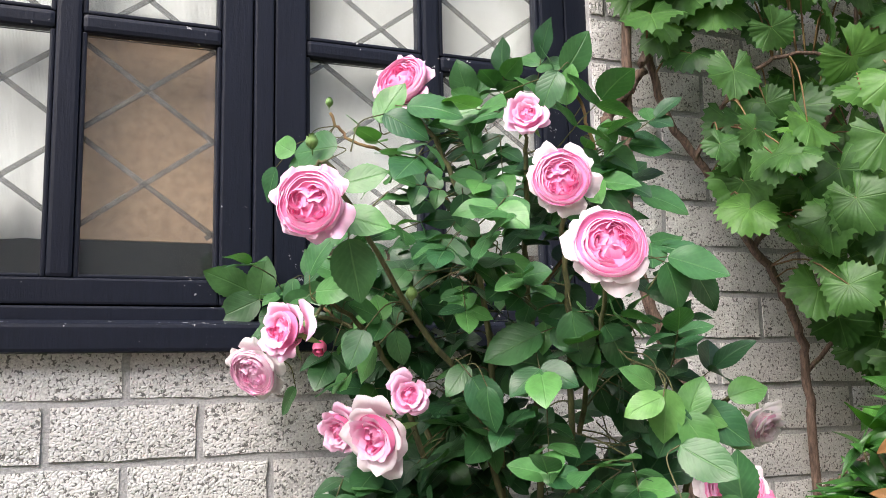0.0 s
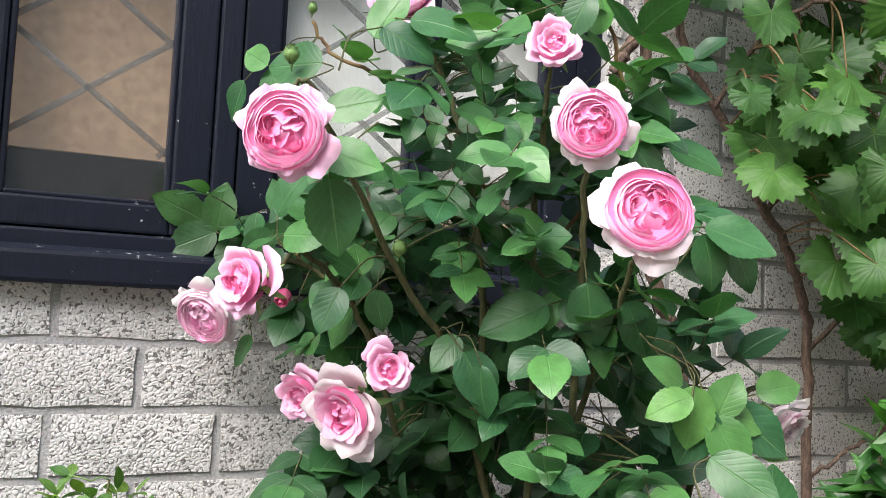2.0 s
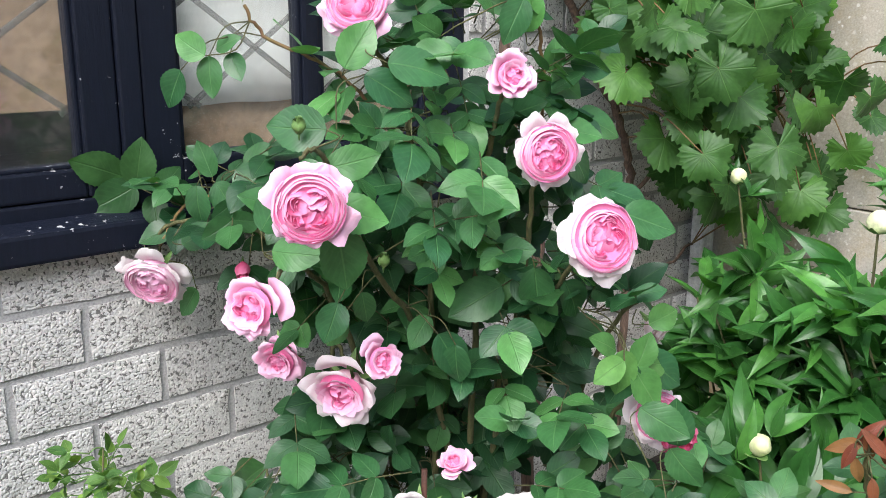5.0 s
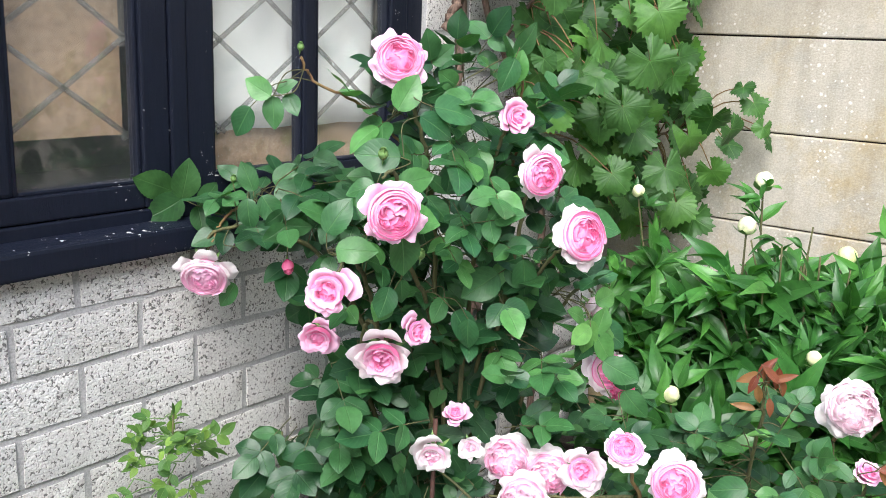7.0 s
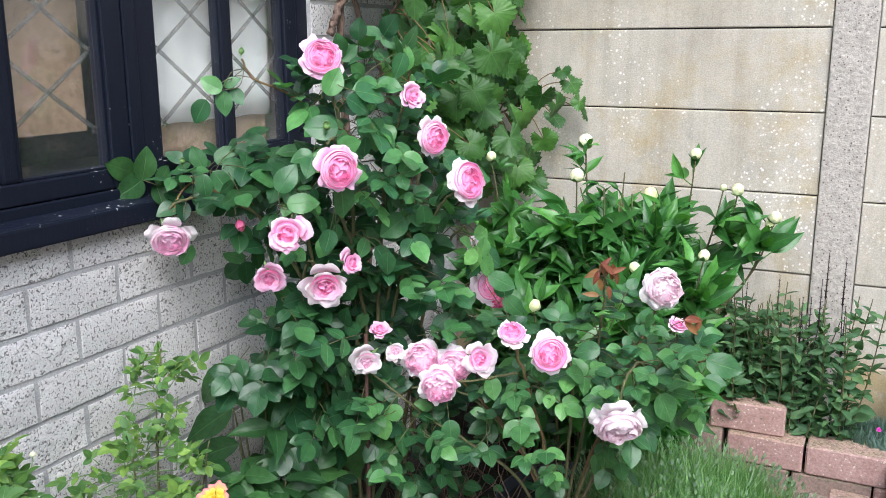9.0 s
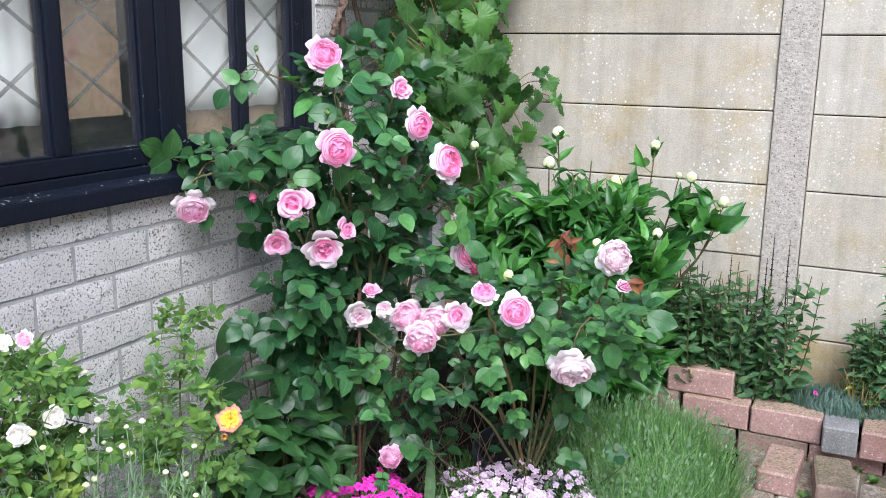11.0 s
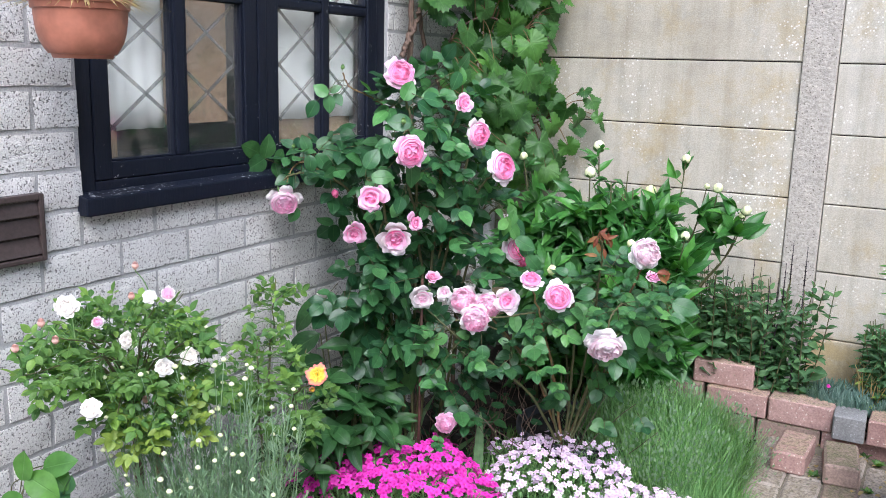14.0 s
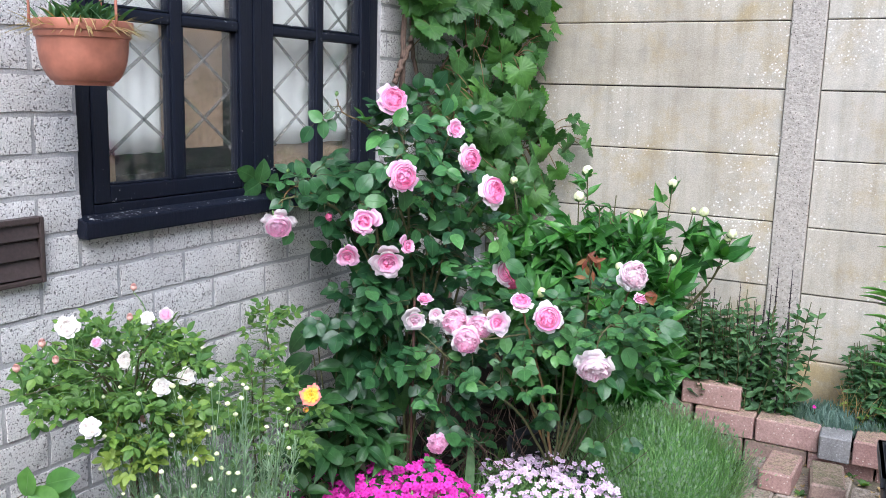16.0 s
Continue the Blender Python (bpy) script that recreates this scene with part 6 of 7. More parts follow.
# standard white rose on a stem with its stake
std = thing("standard_rose", (-0.546, 1.737, G - 0.07), "small standard rose with white blooms and light green leaves", "rose tree")
trunk = bend([(-0.546, 1.737, G - 0.1), (-0.534, 1.74, 0.238), (-0.543, 1.733, 0.455), (-0.552, 1.725, 0.535)], 6, 0.001)
tube_part("trunk", trunk, 0.011, 0.009, M["vinebark"], std, sides=8)
slines = [trunk]
for k in range(34):
    a = 2.399 * k
    q = math.sqrt((k + 0.5) / 34)
    tip = np.array((-0.605 + 0.22 * q * math.cos(a), 1.68 + 0.17 * q * math.sin(a), 0.51 + 0.22 * rng.random()))
    b = bend([(-0.548, 1.729, 0.485), (np.array((-0.547, 1.729, 0.534)) + tip) / 2 + np.array((0, 0, 0.03)), tip], 5, 0.001)
    slines.append(b)
    tube_part("branch", b, 0.0026, 0.001, M["cane"], std, sides=5)
for at, tone, r in (((-0.56, 1.726, 0.641), "white", 0.027), ((-0.505, 1.612, 0.612), "white", 0.026), ((-0.571, 1.616, 0.607), "white", 0.025), ((-0.743, 1.672, 0.762), "white", 0.029),
                    ((-0.732, 1.635, 0.569), "white", 0.027), ((-0.506, 1.666, 0.737), "pale", 0.02), ((-0.632, 1.727, 0.697), "pale", 0.016), ((-0.504, 1.723, 0.721), "white", 0.02)):
    rose(std, "open/" + tone, np.array(at) + np.array((-0.62, -0.74, 0.25)) * 0.05, (-0.7, -0.55, 0.45), r * 0.7)
for x, y, z in ((-0.791, 1.684, 0.735), (-0.722, 1.691, 0.741), (-0.535, 1.723, 0.791), (-0.564, 1.705, 0.734), (-0.839, 1.695, 0.697), (-0.771, 1.674, 0.699), (-0.604, 1.631, 0.538)):
    rose(std, "bud/peach", (x, y, z), (-0.2, -0.2, 1), 0.0095, "bud")
    q = near_point(slines, np.array((x, y, z)))
    tube_part("stem", bend([q, q * 0.5 + np.array((x, y, z)) * 0.5 + np.array((0, 0, 0.01)), (x, y, z - 0.008)], 4), 0.0014, 0.001, M["sepal"], std, sides=5)
rose_foliage(std, slines, [(-0.605, 1.695, 0.635, 0.185, 0.15, 0.085, 400), (-0.57, 1.66, 0.53, 0.13, 0.11, 0.06, 150)],
             (-0.6, -0.6, 0.6), 0.0245, "small_i", "small_i", 30, 2, SMALL_LEAFLETS, 0.5, "sepal")
rose_foliage(std, slines, [(-0.6, 1.6, 0.49, 0.1, 0.06, 0.05, 60)], (-0.6, -0.6, 0.6), 0.0245, "yellow_i", "yellow_i", 12, 2, SMALL_LEAFLETS, 0.5, "sepal")
tagged(tube_part("stake", [(-0.505, 1.716, G - 0.1), (-0.496, 1.719, 0.236), (-0.489, 1.723, 0.502)], 0.0085, 0.0085, M["stakewood"], None, sides=10), "round wooden stake tied to the standard rose", "stake")

# wispy silver plant with small white button buds
wisp = thing("cotton_lavender", (-0.479, 1.554, G - 0.07), "wispy silver-green plant with small white button buds", "herb")
wf, ws, wb = Heap(), Heap(), Heap()
needle = blade(0.055, 3, across=2, fold=0.1)
ball = ring_shapes(6, 0.9, lambda v: (math.sin(min(v, 0.99) * math.pi) + 0.02, -1 + 2 * v), 3, n=5, m=5, ruffle=0.02, notch=0, round_=0.1)
for k in range(300):
    a, q = rng.uniform(0, 6.28), rng.random() ** 0.6
    p0 = np.array((-0.465 + 0.09 * q * math.cos(a), 1.56 + 0.09 * q * math.sin(a), G - 0.1))
    ht = rng.uniform(0.5, 0.76) if k < 60 else rng.uniform(0.3, 0.66)
    top = p0 + np.array((math.cos(a) * 0.13 * q - (0.05 if k < 60 else 0.02), math.sin(a) * 0.11 * q, ht))
    ln = bend([p0, p0 * 0.5 + top * 0.5 + np.array((rng.normal(0, 0.02), rng.normal(0, 0.02), 0.04)), top], 14)
    ws.tube(ln, 0.0015, 0.0009)
    for j in range(4, len(ln) - 2):
        if (ln[j][2] > 0.5 and rng.random() < 0.6) or rng.random() < 0.25:
            continue
        for _ in range(5):
            b = rng.uniform(0, 6.28)
            wf.add(needle, aim(ln[j] + rng.normal(0, 0.002, 3), (math.cos(b), math.sin(b), rng.uniform(0.5, 2.0)), (0, 0, 1), rng.uniform(0.012, 0.03)))
    if k < 60:
        r = rng.uniform(0.004, 0.0065)
        for s in ball:
            wb.add(s, Matrix.Translation(top) @ Matrix.Scale(r, 4))
ws.build("stem", M["silver_i"], wisp, "thin silver-green stems")
wf.build("foliage", M["silver_i"], wisp, "")
wb.build("button_bud", M["bud_white"], wisp, "small white button buds")

# small-leaved bush rose at the wall, with one yellow and coral bloom
mini = thing("miniature_rose", (-0.054, 1.831, G - 0.07), "small-leaved bush rose with a yellow and coral bloom", "rose bush")
mways = [[(0.004, 1.848, G - 0.1), (0.03, 1.855, 0.316), (0.071, 1.859, 0.628)], [(-0.005, 1.839, G - 0.1), (0.008, 1.836, 0.268), (0.038, 1.849, 0.512)], [(-0.015, 1.83, G - 0.1), (-0.069, 1.8, 0.27), (-0.09, 1.787, 0.497)],
         [(-0.015, 1.83, G - 0.1), (-0.065, 1.708, 0.32), (-0.121, 1.579, 0.441)], [(0.005, 1.829, G - 0.1), (0.079, 1.797, 0.266), (0.107, 1.781, 0.431)]]
mlines = [bend(w, 7, 0.002) for w in mways]
for ln in mlines:
    tube_part("cane", ln, 0.004, 0.0015, M["cane"], mini, sides=5)
rose(mini, "flat/yellow", (-0.128, 1.563, 0.467), (-0.75, -0.5, 0.4), 0.028, "flower", "yellow bloom with coral rim petals")
rose(mini, "bud/yellow", (-0.142, 1.569, 0.432), (-0.5, -0.5, 0.2), 0.01, "bud")
rose_foliage(mini, mlines, [(0.049, 1.859, 0.55, 0.05, 0.05, 0.08, 30), (-0.044, 1.821, 0.397, 0.13, 0.1, 0.09, 80), (-0.113, 1.672, 0.361, 0.09, 0.1, 0.08, 36), (-0.041, 1.78, 0.24, 0.14, 0.1, 0.1, 30)],
             (-0.6, -0.6, 0.5), 0.028, "small_i", "small_i", 25, 2, SMALL_LEAFLETS, 0.5, "sepal")

# broad dark leaves under the bush
hyd = thing("broad_leaf_plant", (0.206, 1.73, G - 0.07), "clump of broad dark green pointed leaves", "plant")
for k in range(27):
    a = 2.399 * k
    q = math.sqrt((k + 0.5) / 27)
    top = np.array((0.22 + 0.22 * q * math.cos(a), 1.73 + 0.16 * q * math.sin(a), 0.1 + 0.27 * (1 - q) + 0.08 * rng.random()))
    ln = bend([(0.24 + 0.04 * math.cos(a), 1.74 + 0.04 * math.sin(a), G - 0.1), (0.24 + 0.1 * q * math.cos(a), 1.73 + 0.08 * q * math.sin(a), top[2] * 0.7), top], 5)
    tube_part("stem", ln, 0.003, 0.002, M["cane"], hyd, sides=5)
    for j, s in ((-1, 1.0), (-3, 0.9), (-5, 0.8)):
        for e in (0, 2.2, 4.1):
            b = a + e + rng.normal(0, 0.3)
            d = unit((math.cos(b) - 0.15, math.sin(b) - 0.25, 0.15 + rng.normal(0, 0.45)))
            put("leaf", leaf_mesh(BROAD[int(rng.integers(5))], "broad"), aim(ln[j], d, unit((-0.5 + rng.normal(0, 0.35), -0.4 + rng.normal(0, 0.3), 1)), rng.uniform(0.055, 0.115) * s), hyd)
for k, (x, y, z, a) in enumerate(((0.367, 1.719, 0.403, 250), (0.436, 1.66, 0.361, 280), (0.505, 1.602, 0.34, 260), (0.48, 1.695, 0.262, 230), (0.326, 1.891, 0.502, 215), (0.389, 1.853, 0.528, -80), (0.312, 1.889, 0.405, 210), (0.405, 1.832, 0.421, -95), (0.28, 1.85, 0.337, 190), (0.439, 1.795, 0.458, -60))):
    d, out = turned(V_C, a)
    put("leaf", leaf_mesh(BROAD[k % 5], "broad"), aim((x, y, z), d + out * 0.2, out + np.array((0, 0, 0.6)), 0.15), hyd)
    tube_part("stem", bend([(0.229, 1.751, 0.114), (x * 0.7 + 0.09, y * 0.7 + 0.54, z * 0.7), (x, y, z)], 4), 0.003, 0.002, M["cane"], hyd, sides=5)

# strap leaves by the phlox
straps = thing("strap_leaves", (0.216, 1.702, G - 0.07), "pale strap leaves folding over in the bed", "plant")
STRAP = [blade(0.05, 12, 0.5, 0.5, 0.4, 0.9 + 0.35 * i, 0, 2, 0.05 * i, 0, i) for i in range(3)]
for k, (x, y, dx, dy, ln) in enumerate(((0.3, 1.64, 0.12, -0.2, 0.27), (0.29, 1.66, 0.3, -0.45, 0.28), (0.31, 1.62, 0.25, -0.5, 0.26), (0.28, 1.67, -0.35, 0.15, 0.26), (0.3, 1.65, 0.05, 0.1, 0.3), (0.27, 1.66, -0.2, -0.3, 0.25))):
    put("leaf", leaf_mesh(STRAP[k % 3], "strap"), aim((x, y, G - 0.09), (dx, dy, 1.0), (-0.7, -0.3, 0.5), ln), straps)
put("leaf", leaf_mesh(blade(0.05, 8, 0.6, 0.5, 0.6, 0.05, 0, 2), "strap"), aim((0.49, 1.425, G - 0.09), (0.1, 0.03, 1.0), (-0.8, -0.4, 0.1), 0.3), straps)

# dead twigs and low shoots in the dark under the roses
scrub = thing("undergrowth", (0.72, 1.52, G - 0.07), "thin dead twigs and low rose shoots in deep shade", "undergrowth", kind="stuff")
st_, sl_ = Heap(), Heap()
for k in range(85):
    p0 = np.array((rng.uniform(0.44, 1.1), rng.uniform(1.32, 1.82), G - 0.09))
    a = rng.uniform(0, 6.28)
    ht = rng.uniform(0.12, 0.36)
    top = p0 + np.array((math.cos(a) * 0.16, math.sin(a) * 0.16, ht))
    ln = bend([p0, (p0 + top) / 2 + rng.normal(0, 0.03, 3), top], 6, 0.003)
    st_.tube(ln, 0.0024, 0.001)
    if k % 2:
        for j in (3, 6, 9, 11):
            b = rng.uniform(0, 6.28)
            q = ln[min(j, len(ln) - 1)]
            sl_.add(ROSE_LEAFLETS[int(rng.integers(9))], aim(q, (math.cos(b), math.sin(b), -0.1), (-0.5 + rng.normal(0, 0.3), -0.4, 1), rng.uniform(0.03, 0.05)))
st_.build("twig", M["vinebark"], scrub, "thin brown dead twigs")
sl_.build("foliage", M["leaf_shade_i"], scrub, "")

# low green at the foot of the wall
tuft("ground_cover", (-0.304, 1.519, G - 0.07), "loose grassy ground cover under the roses", "ground cover", "silver_i", 800, (0.2, 0.16), 0.18, 0.025, None, 0.9)
tuft("ground_cover", (0.714, 1.414, G - 0.07), "loose grassy ground cover in the bed", "ground cover", "grass_i", 500, (0.24, 0.12), 0.12, 0.025, None, 0.9)

# rose at the very front of the bed, only its top leaves and a yellow bud show
fr = thing("rose_bush", (-1.064, 1.392, G - 0.07), "light green rose with a yellow and red bud", "rose bush")
fl = [bend([(-1.064, 1.392, G - 0.1), (-1.073, 1.385, 0.367), (-1.077, 1.374, 0.567)], 7), bend([(-1.064, 1.392, G - 0.1), (-1.095, 1.366, 0.368), (-1.142, 1.355, 0.646)], 7)]
for ln in fl:
    tube_part("cane", ln, 0.005, 0.003, M["cane"], fr)
rose(fr, "bud/yellow", (-1.142, 1.355, 0.661), (-0.1, -0.2, 1), 0.014, "bud", "yellow and red opening bud")
single_leaves(fr, fl, [(-1.072, 1.353, 0.653, 75, 0.05), (-1.023, 1.342, 0.64, 20, 0.055), (-1.058, 1.333, 0.622, -30, 0.055), (-1.113, 1.335, 0.62, 190, 0.05), (-1.021, 1.352, 0.615, -50, 0.05)], (0.87, 0.5), "lily")
rose_foliage(fr, fl, [(-1.074, 1.385, 0.467, 0.1, 0.1, 0.1, 12)], (-0.5, -0.6, 0.5), 0.045, "leaf_low", "leaf_low_shade_i", 12)

# black square planter with a tall lily
planter = thing("planter", (0.833, 0.157, G), "tapered square black plastic planter", "planter")
x0, x1, y0, y1, zt = 0.664, 0.967, 0.012, 0.314, 0.252
bm = bmesh.new()
rows = []
for ins, z in ((0.035, G), (0.008, zt - 0.03), (0.0, zt - 0.03), (0.0, zt), (0.014, zt), (0.02, zt - 0.1)):
    rows.append([bm.verts.new(c) for c in ((x0 + ins, y0 + ins, z), (x1 - ins, y0 + ins, z), (x1 - ins, y1 - ins, z), (x0 + ins, y1 - ins, z))])
for a, b in zip(rows, rows[1:]):
    for k in range(4):
        bm.faces.new((a[k], a[(k + 1) % 4], b[(k + 1) % 4], b[k]))
bm.faces.new(rows[0][::-1])
bm.faces.new(rows[-1])
for v in bm.verts:      # stands a little askew
    v.co.y += (v.co.x - 0.664) * 0.09 - 0.015
    v.co.x -= (v.co.y - 0.28) * 0.09
bmesh.ops.bevel(bm, geom=[e for e in bm.edges if abs(e.verts[0].co.z - e.verts[1].co.z) > 0.02], offset=0.012, segments=3, affect='EDGES')
part("body", bm, M["planter"], planter)
part("soil", box_bm(x0 + 0.022, x1 - 0.022, y0 + 0.022, y1 - 0.022, zt - 0.11, zt - 0.075, 0.004), M["soil"], planter, "dark potting soil")
part("divider", box_bm(0.905, 0.912, y0 + 0.016, y1 - 0.016, zt - 0.09, zt - 0.03, 0.002), M["planter"], planter)
lily = thing("lily", (0.82, 0.222, zt - 0.076), "tall lily with narrow leaves up its stem", "lily")
ln = bend([(0.82, 0.222, zt - 0.09), (0.826, 0.275, 0.363), (0.823, 0.296, 0.516), (0.818, 0.313, 0.667), (0.816, 0.327, 0.706)], 7)
tube_part("stem", ln, 0.0045, 0.003, M["sepal"], lily)
ln2 = bend([(0.83, 0.17, zt - 0.09), (0.84, 0.244, 0.504), (0.822, 0.271, 0.699), (0.808, 0.283, 0.976)], 9)
tube_part("stem", ln2, 0.0045, 0.003, M["sepal"], lily)
for line in (ln, ln2):
    for j in range(3, len(line)):
        for e in (0,) if j % 2 else (2.7,):
            b = j * 1.1 + e
            put("leaf", leaf_mesh(LANCE[j % 6], "lily"), aim(line[j], (math.cos(b), math.sin(b), 0.55), (0, 0, 1), rng.uniform(0.08, 0.11), 0.6), lily)

# dry leaves and a few weeds on the paving
litter, weeds = Heap(), Heap()
curl = [blade(0.3, 5, 0.8, 0.45, 0.5, 0.5 * i, 0, 2, 0.1 * i, 0.1, i) for i in range(3)]
for k in range(70):
    p = (rng.uniform(1.03, 1.36), rng.uniform(0.12, 0.68), G + 0.003)
    a = rng.uniform(0, 6.28)
    litter.add(curl[k % 3], aim(p, (math.cos(a), math.sin(a), 0.15), (0, 0, 1), rng.uniform(0.008, 0.026)))
for x, y in ((1.085, 0.53), (1.3, 0.52), (1.33, 0.4), (1.28, 0.36), (1.05, 0.37)):
    for k in range(9):
        a = 0.7 * k + x
        weeds.add(SMALL_LEAFLETS[k % 4], aim((x, y, G - 0.004), (math.cos(a), math.sin(a), rng.uniform(0.4, 1.2)), (0, 0, 1), rng.uniform(0.015, 0.03)))
litter.build("leaf_litter", M["straw_i"], None, "small dry leaves scattered on the paving", category="leaf litter")
weeds.build("weeds", M["small_i"], None, "little green weeds growing in the paving joints", category="weeds")

# hanging terracotta pot with a straggly plant
basket = thing("hanging_pot", (-0.567, 1.827, 1.242), "terracotta plastic hanging pot with a straggly plant", "pot")
cx, cy = -0.558, 1.82
part("bowl", ring_bm(cx, cy, [(0.0427, 1.214), (0.056, 1.214), (0.057, 1.2145), (0.0599, 1.222), (0.0603, 1.2225), (0.0646, 1.223), (0.0655, 1.2235), (0.0722, 1.233), (0.0798, 1.247), (0.085, 1.265), (0.0879, 1.285), (0.0898, 1.3085), (0.0901, 1.3092), (0.0936, 1.3096), (0.094, 1.3102), (0.0947, 1.3215), (0.095, 1.322), (0.098, 1.3224), (0.0985, 1.323), (0.0993, 1.3415), (0.0988, 1.343), (0.094, 1.344), (0.0893, 1.33), (0.0808, 1.305)]), M["terracotta"], basket)
part("soil", ring_bm(cx, cy, [(0.075, 1.295), (0.09, 1.316), (0.06, 1.322), (0.01, 1.324)]), M["soil"], basket)
for k in range(3):
    a = 2.1 * k + 0.5
    e = (cx + 0.101 * math.cos(a), cy + 0.101 * math.sin(a), 1.335)
    tube_part("hanger", bend([e, (cx + 0.09 * math.cos(a), cy + 0.09 * math.sin(a), 1.46), (cx, cy, 1.69)], 5), 0.003, 0.003, M["terracotta"], basket)
tube_part("bracket", [(cx, cy, 1.69), (cx, cy + 0.02, 1.7), (cx, WALL + 0.005, 1.73)], 0.005, 0.005, M["vent"], basket)
bh = Heap()
for k in range(120):
    a, q = rng.uniform(0, 6.28), math.sqrt(rng.random())
    p = np.array((cx + 0.085 * q * math.cos(a), cy + 0.09 * q * math.sin(a), 1.32))
    bh.add(blade(0.03, 5, across=2, droop=0.9 if k % 3 else 0.2), aim(p, (math.cos(a) * 0.9, math.sin(a) * 0.9, 0.7), (0, 0, 1), rng.uniform(0.03, 0.1)))
for k in range(46):     # blades that spill over the rim
    a = rng.uniform(0, 6.28)
    bh.add(blade(0.022, 8, across=2, droop=rng.uniform(0.7, 1.5), twist=rng.uniform(-0.4, 0.4)), aim((cx + 0.09 * math.cos(a), cy + 0.09 * math.sin(a), 1.344), (math.cos(a + rng.normal(0, 0.4)), math.sin(a + rng.normal(0, 0.4)), 0.35), (0, 0, 1), rng.uniform(0.025, 0.05)))
bh.build("dry_grass", M["straw_i"], basket, "dry straw-coloured blades over the rim")
gh = Heap()
for k in range(130):
    a = rng.uniform(0, 6.28)
    gh.add(LANCE[k % 6], aim((cx + rng.normal(0, 0.035), cy + rng.normal(0, 0.035), 1.33), (math.cos(a) * 0.5, math.sin(a) * 0.5, 0.9), (0, 0, 1), rng.uniform(0.03, 0.075), 0.5))
gh.build("foliage", M["salvia_i"], basket, "")

# brown ventilation grille in the wall
vent = thing("vent_grille", (-0.629, WALL, 0.776), "dark brown plastic ventilation grille with slats", "grille")
vx0, vx1, vz0, vz1 = -0.708, -0.55, 0.776, 0.925
yv = WALL - 0.02
part("frame", box_bm(vx0, vx1, yv + 0.014, WALL + 0.01, vz0, vz1, 0.002), M["vent"], vent)
part("rim", box_bm(vx0, vx0 + 0.012, yv, yv + 0.0139, vz0, vz1, 0.003), M["vent"], vent)
part("rim", box_bm(vx1 - 0.012, vx1, yv, yv + 0.0139, vz0, vz1, 0.003), M["vent"], vent)
part("rim", box_bm(vx0 + 0.012, vx1 - 0.012, yv, yv + 0.0139, vz1 - 0.014, vz1, 0.003), M["vent"], vent)
part("rim", box_bm(vx0 + 0.012, vx1 - 0.012, yv, yv + 0.0139, vz0, vz0 + 0.012, 0.003), M["vent"], vent)
for k in range(3):
    z0 = vz0 + 0.016 + k * 0.043
    sb = box_bm(vx0 + 0.0125, vx1 - 0.0125, yv + 0.002, yv + 0.006, z0, z0 + 0.038, 0.001)
    for v in sb.verts:
        v.co.y += 0.009 * (v.co.z - z0) / 0.038
    part("slat", sb, M["vent"], vent)

# ---- blocks of the wall and pavers, last ----
def block_mesh(lx, seed):
    r = np.random.default_rng(seed)
    nx, nz = 7, 3
    hx, hz = lx / 2, (H - J) / 2
    vs, fs = [], []
    for j in range(nz + 1):
        for i in range(nx + 1):
            x, z = -hx + 2 * hx * i / nx, -hz + 2 * hz * j / nz
            rim = i in (0, nx) or j in (0, nz)
            vs.append((x + r.normal(0, 0.0009) * rim, (0.0018 if rim else 0) + r.normal(0, 0.0005), z + r.normal(0, 0.0009) * rim))
    for j in range(nz):
        for i in range(nx):
            a = j * (nx + 1) + i
            fs.append((a, a + 1, a + nx + 2, a + nx + 1))
    ring = [i for i in range(nx + 1)] + [(j + 1) * (nx + 1) - 1 for j in range(1, nz + 1)] + [nz * (nx + 1) + i for i in range(nx - 1, -1, -1)] + [j * (nx + 1) for j in range(nz - 1, 0, -1)]
    base = len(vs)
    for k in ring:
        vs.append((vs[k][0], 0.03, vs[k][2]))
    for k in range(len(ring)):
        q = (k + 1) % len(ring)
        fs.append((ring[k], base + k, base + q, ring[q]))
    return vs, fs, None


FULL = [block_mesh(L - J, 50 + i) for i in range(8)]
CUT = {}
FULL_ME = [mesh_of("block", s[0], s[1], M["block"], smooth=False) for s in FULL]


def cut_block(lx):
    key = round(lx, 3)
    if key not in CUT:
        s = block_mesh(lx, 90 + len(CUT))
        CUT[key] = (s, mesh_of("block", s[0], s[1], M["block"], smooth=False))
    return CUT[key]


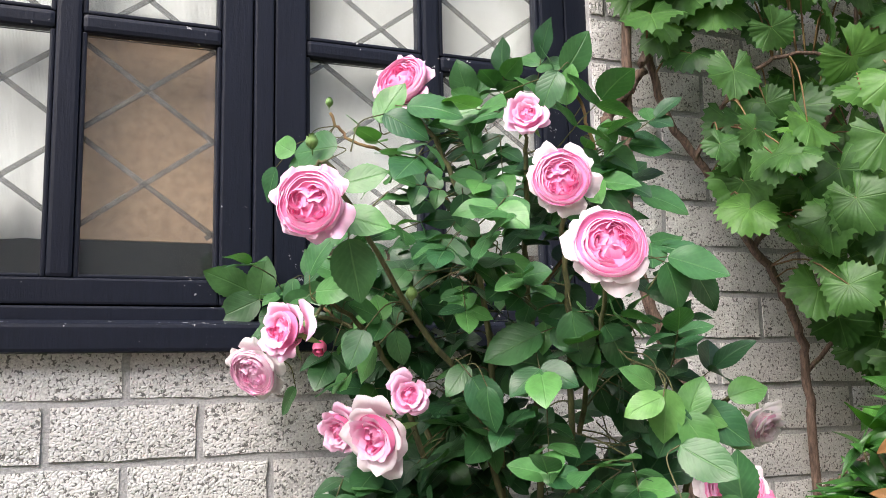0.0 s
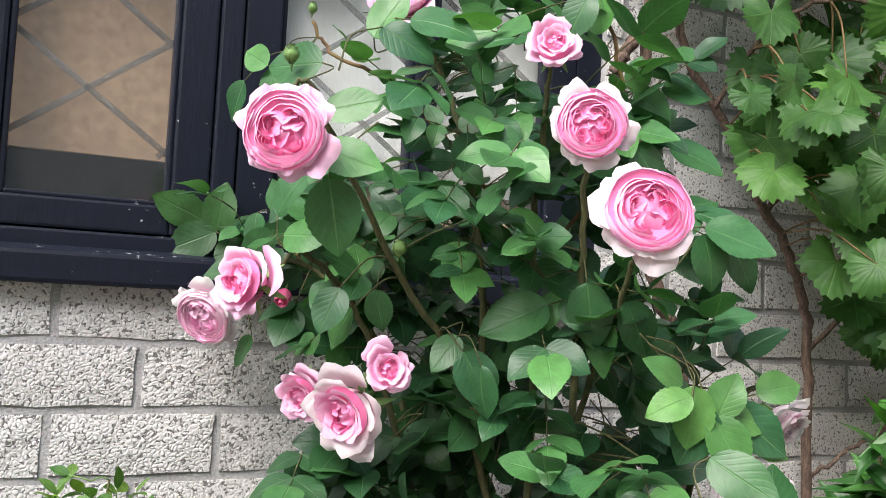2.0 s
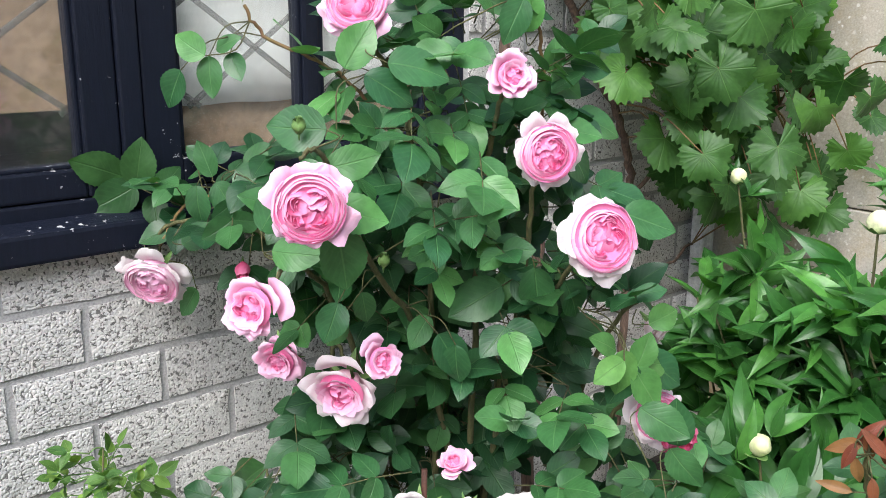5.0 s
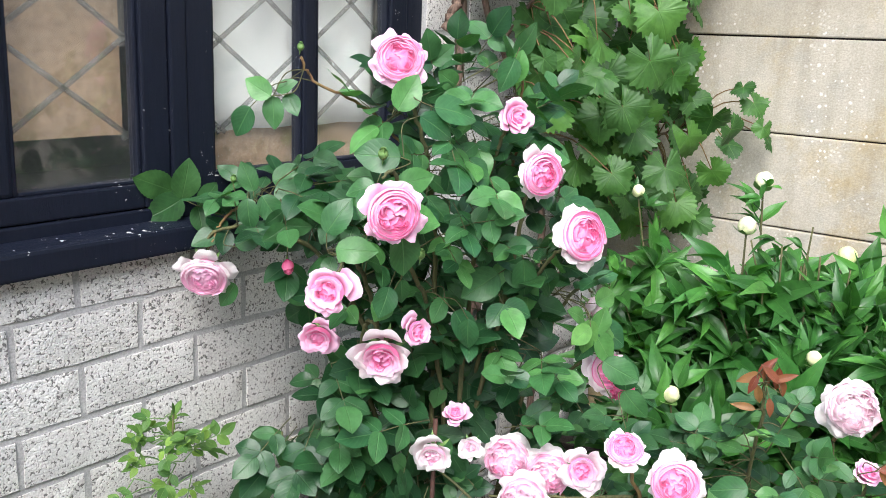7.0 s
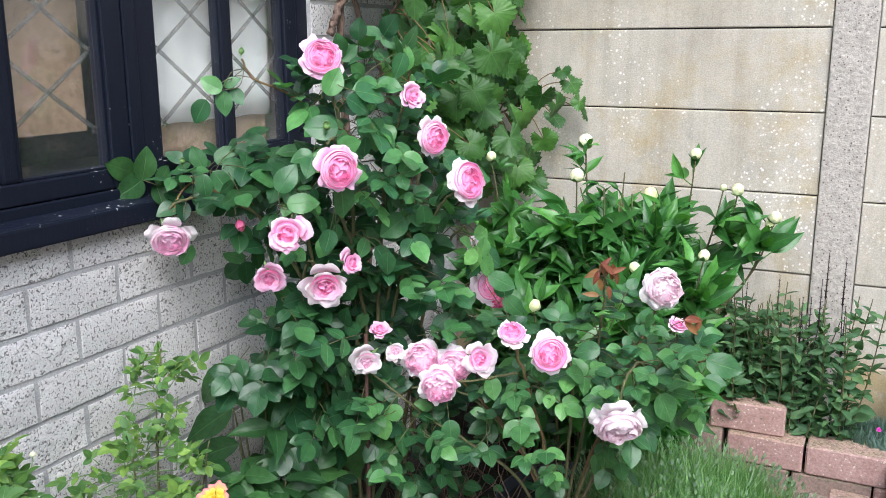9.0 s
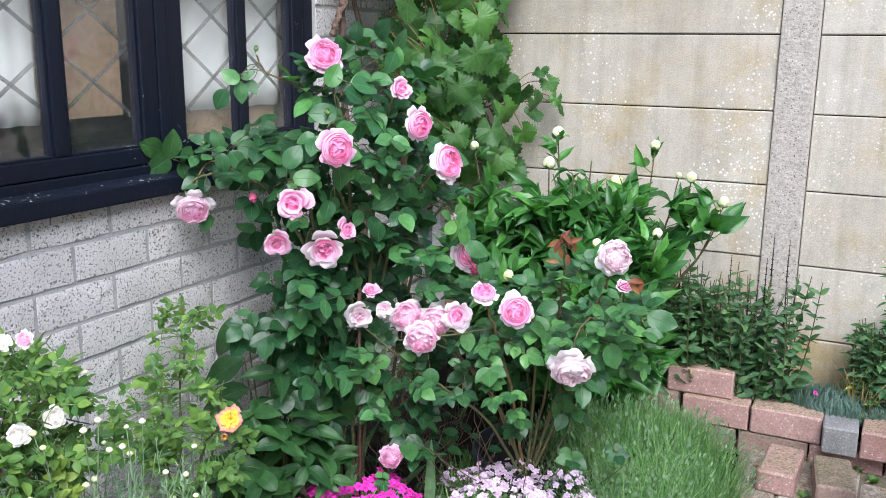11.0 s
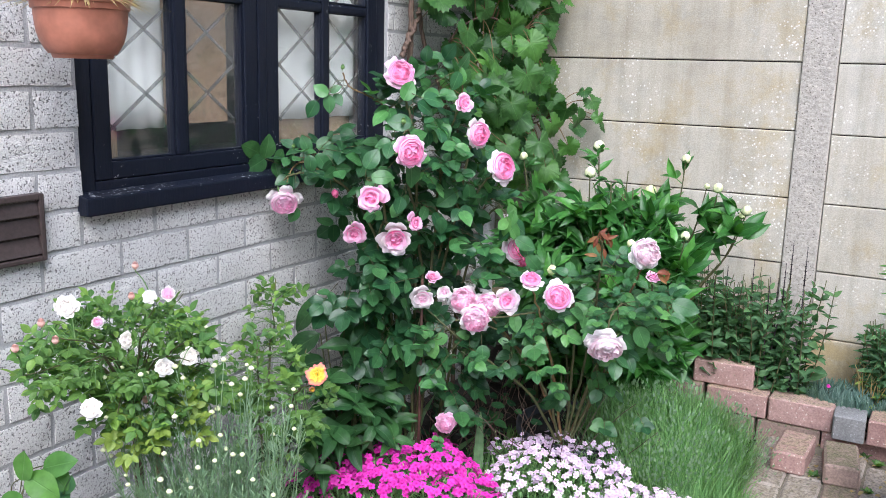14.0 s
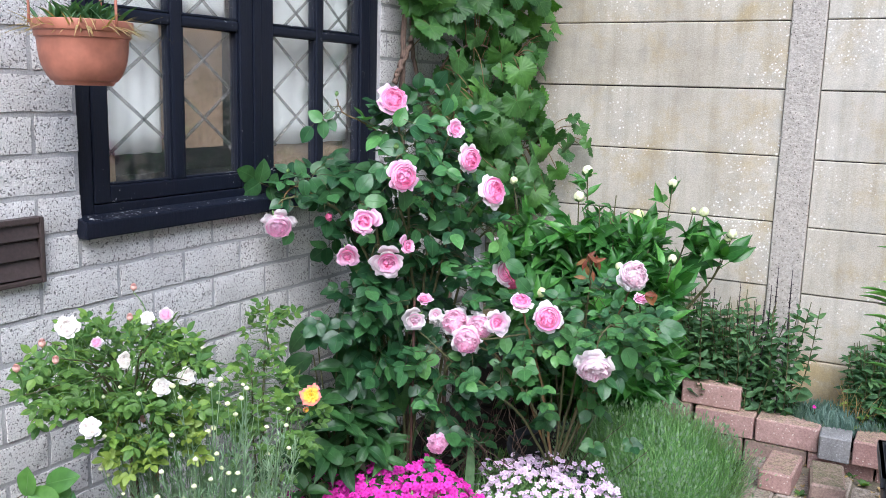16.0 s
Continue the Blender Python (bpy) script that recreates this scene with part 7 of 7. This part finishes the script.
far = Heap()
count = 0
for row in range(-11, 24):
    zc = BED + H / 2 - H * row
    if zc < G - 0.06 or zc > 2.78:
        continue
    shift = 0.0 if row % 2 == 0 else L / 2
    for k in range(-28, 9):
        x0, x1 = k * L + shift + J / 2, (k + 1) * L + shift - J / 2
        x1 = min(x1, FX + 0.01)
        if x1 - x0 < 0.03:
            continue
        pieces = [(x0, x1)]
        if WZ0 < zc < WZ1 + 0.02:
            pieces = [(x0, min(x1, WX0)), (max(x0, WX1), x1)]
        for a, b in pieces:
            if b - a < 0.025:
                continue
            whole = abs((b - a) - (L - J)) < 0.002
            near = -0.95 < (a + b) / 2 < 1.5 and zc < 1.62
            if whole:
                i = int(rng.integers(8))
                shape, me = FULL[i], FULL_ME[i]
            else:
                shape, me = cut_block(b - a)
            m = Matrix.Translation(((a + b) / 2, WALL + rng.uniform(-0.0012, 0.0012), zc))
            if near and count < 300:
                put("block", me, m, wall)
                count += 1
            else:
                far.add(shape, m)
far.build("blockwork", M["block"], wall, "rest of the pitted grey blockwork")

PV = [paver_mesh(0.208, 0.102, 0.06, c, 11 + i) for i, c in enumerate(("paving", "paving", "paving", "dullbrick"))]
FLAT = ([(x, y, z) for z in (-0.05, 0.0) for x, y in ((-0.104, -0.051), (0.104, -0.051), (0.104, 0.051), (-0.104, 0.051))],
        [(4, 5, 6, 7), (0, 1, 5, 4), (1, 2, 6, 5), (2, 3, 7, 6), (3, 0, 4, 7)], None)
beyond = Heap()
for r in range(0, 62):
    for c in range(0, 38):
        y, x = 0.66 - r * 0.107, 1.262 - c * 0.213 - (0.106 if r % 2 else 0)
        m = pose(x, y, G + rng.uniform(-0.003, 0.002), rng.uniform(-0.8, 0.8), rng.uniform(-0.8, 0.8), rng.uniform(-0.5, 0.5))
        if r < 20 and c < 14:
            put("paver", PV[int(rng.choice((0, 1, 2, 0, 1, 2, 3)))], m, pave_base)
        elif y > -5.9 and x > -6.9:
            beyond.add(FLAT, m)
beyond.build("paving", M["paving"], pave_base, "rest of the grey-brown pavers")
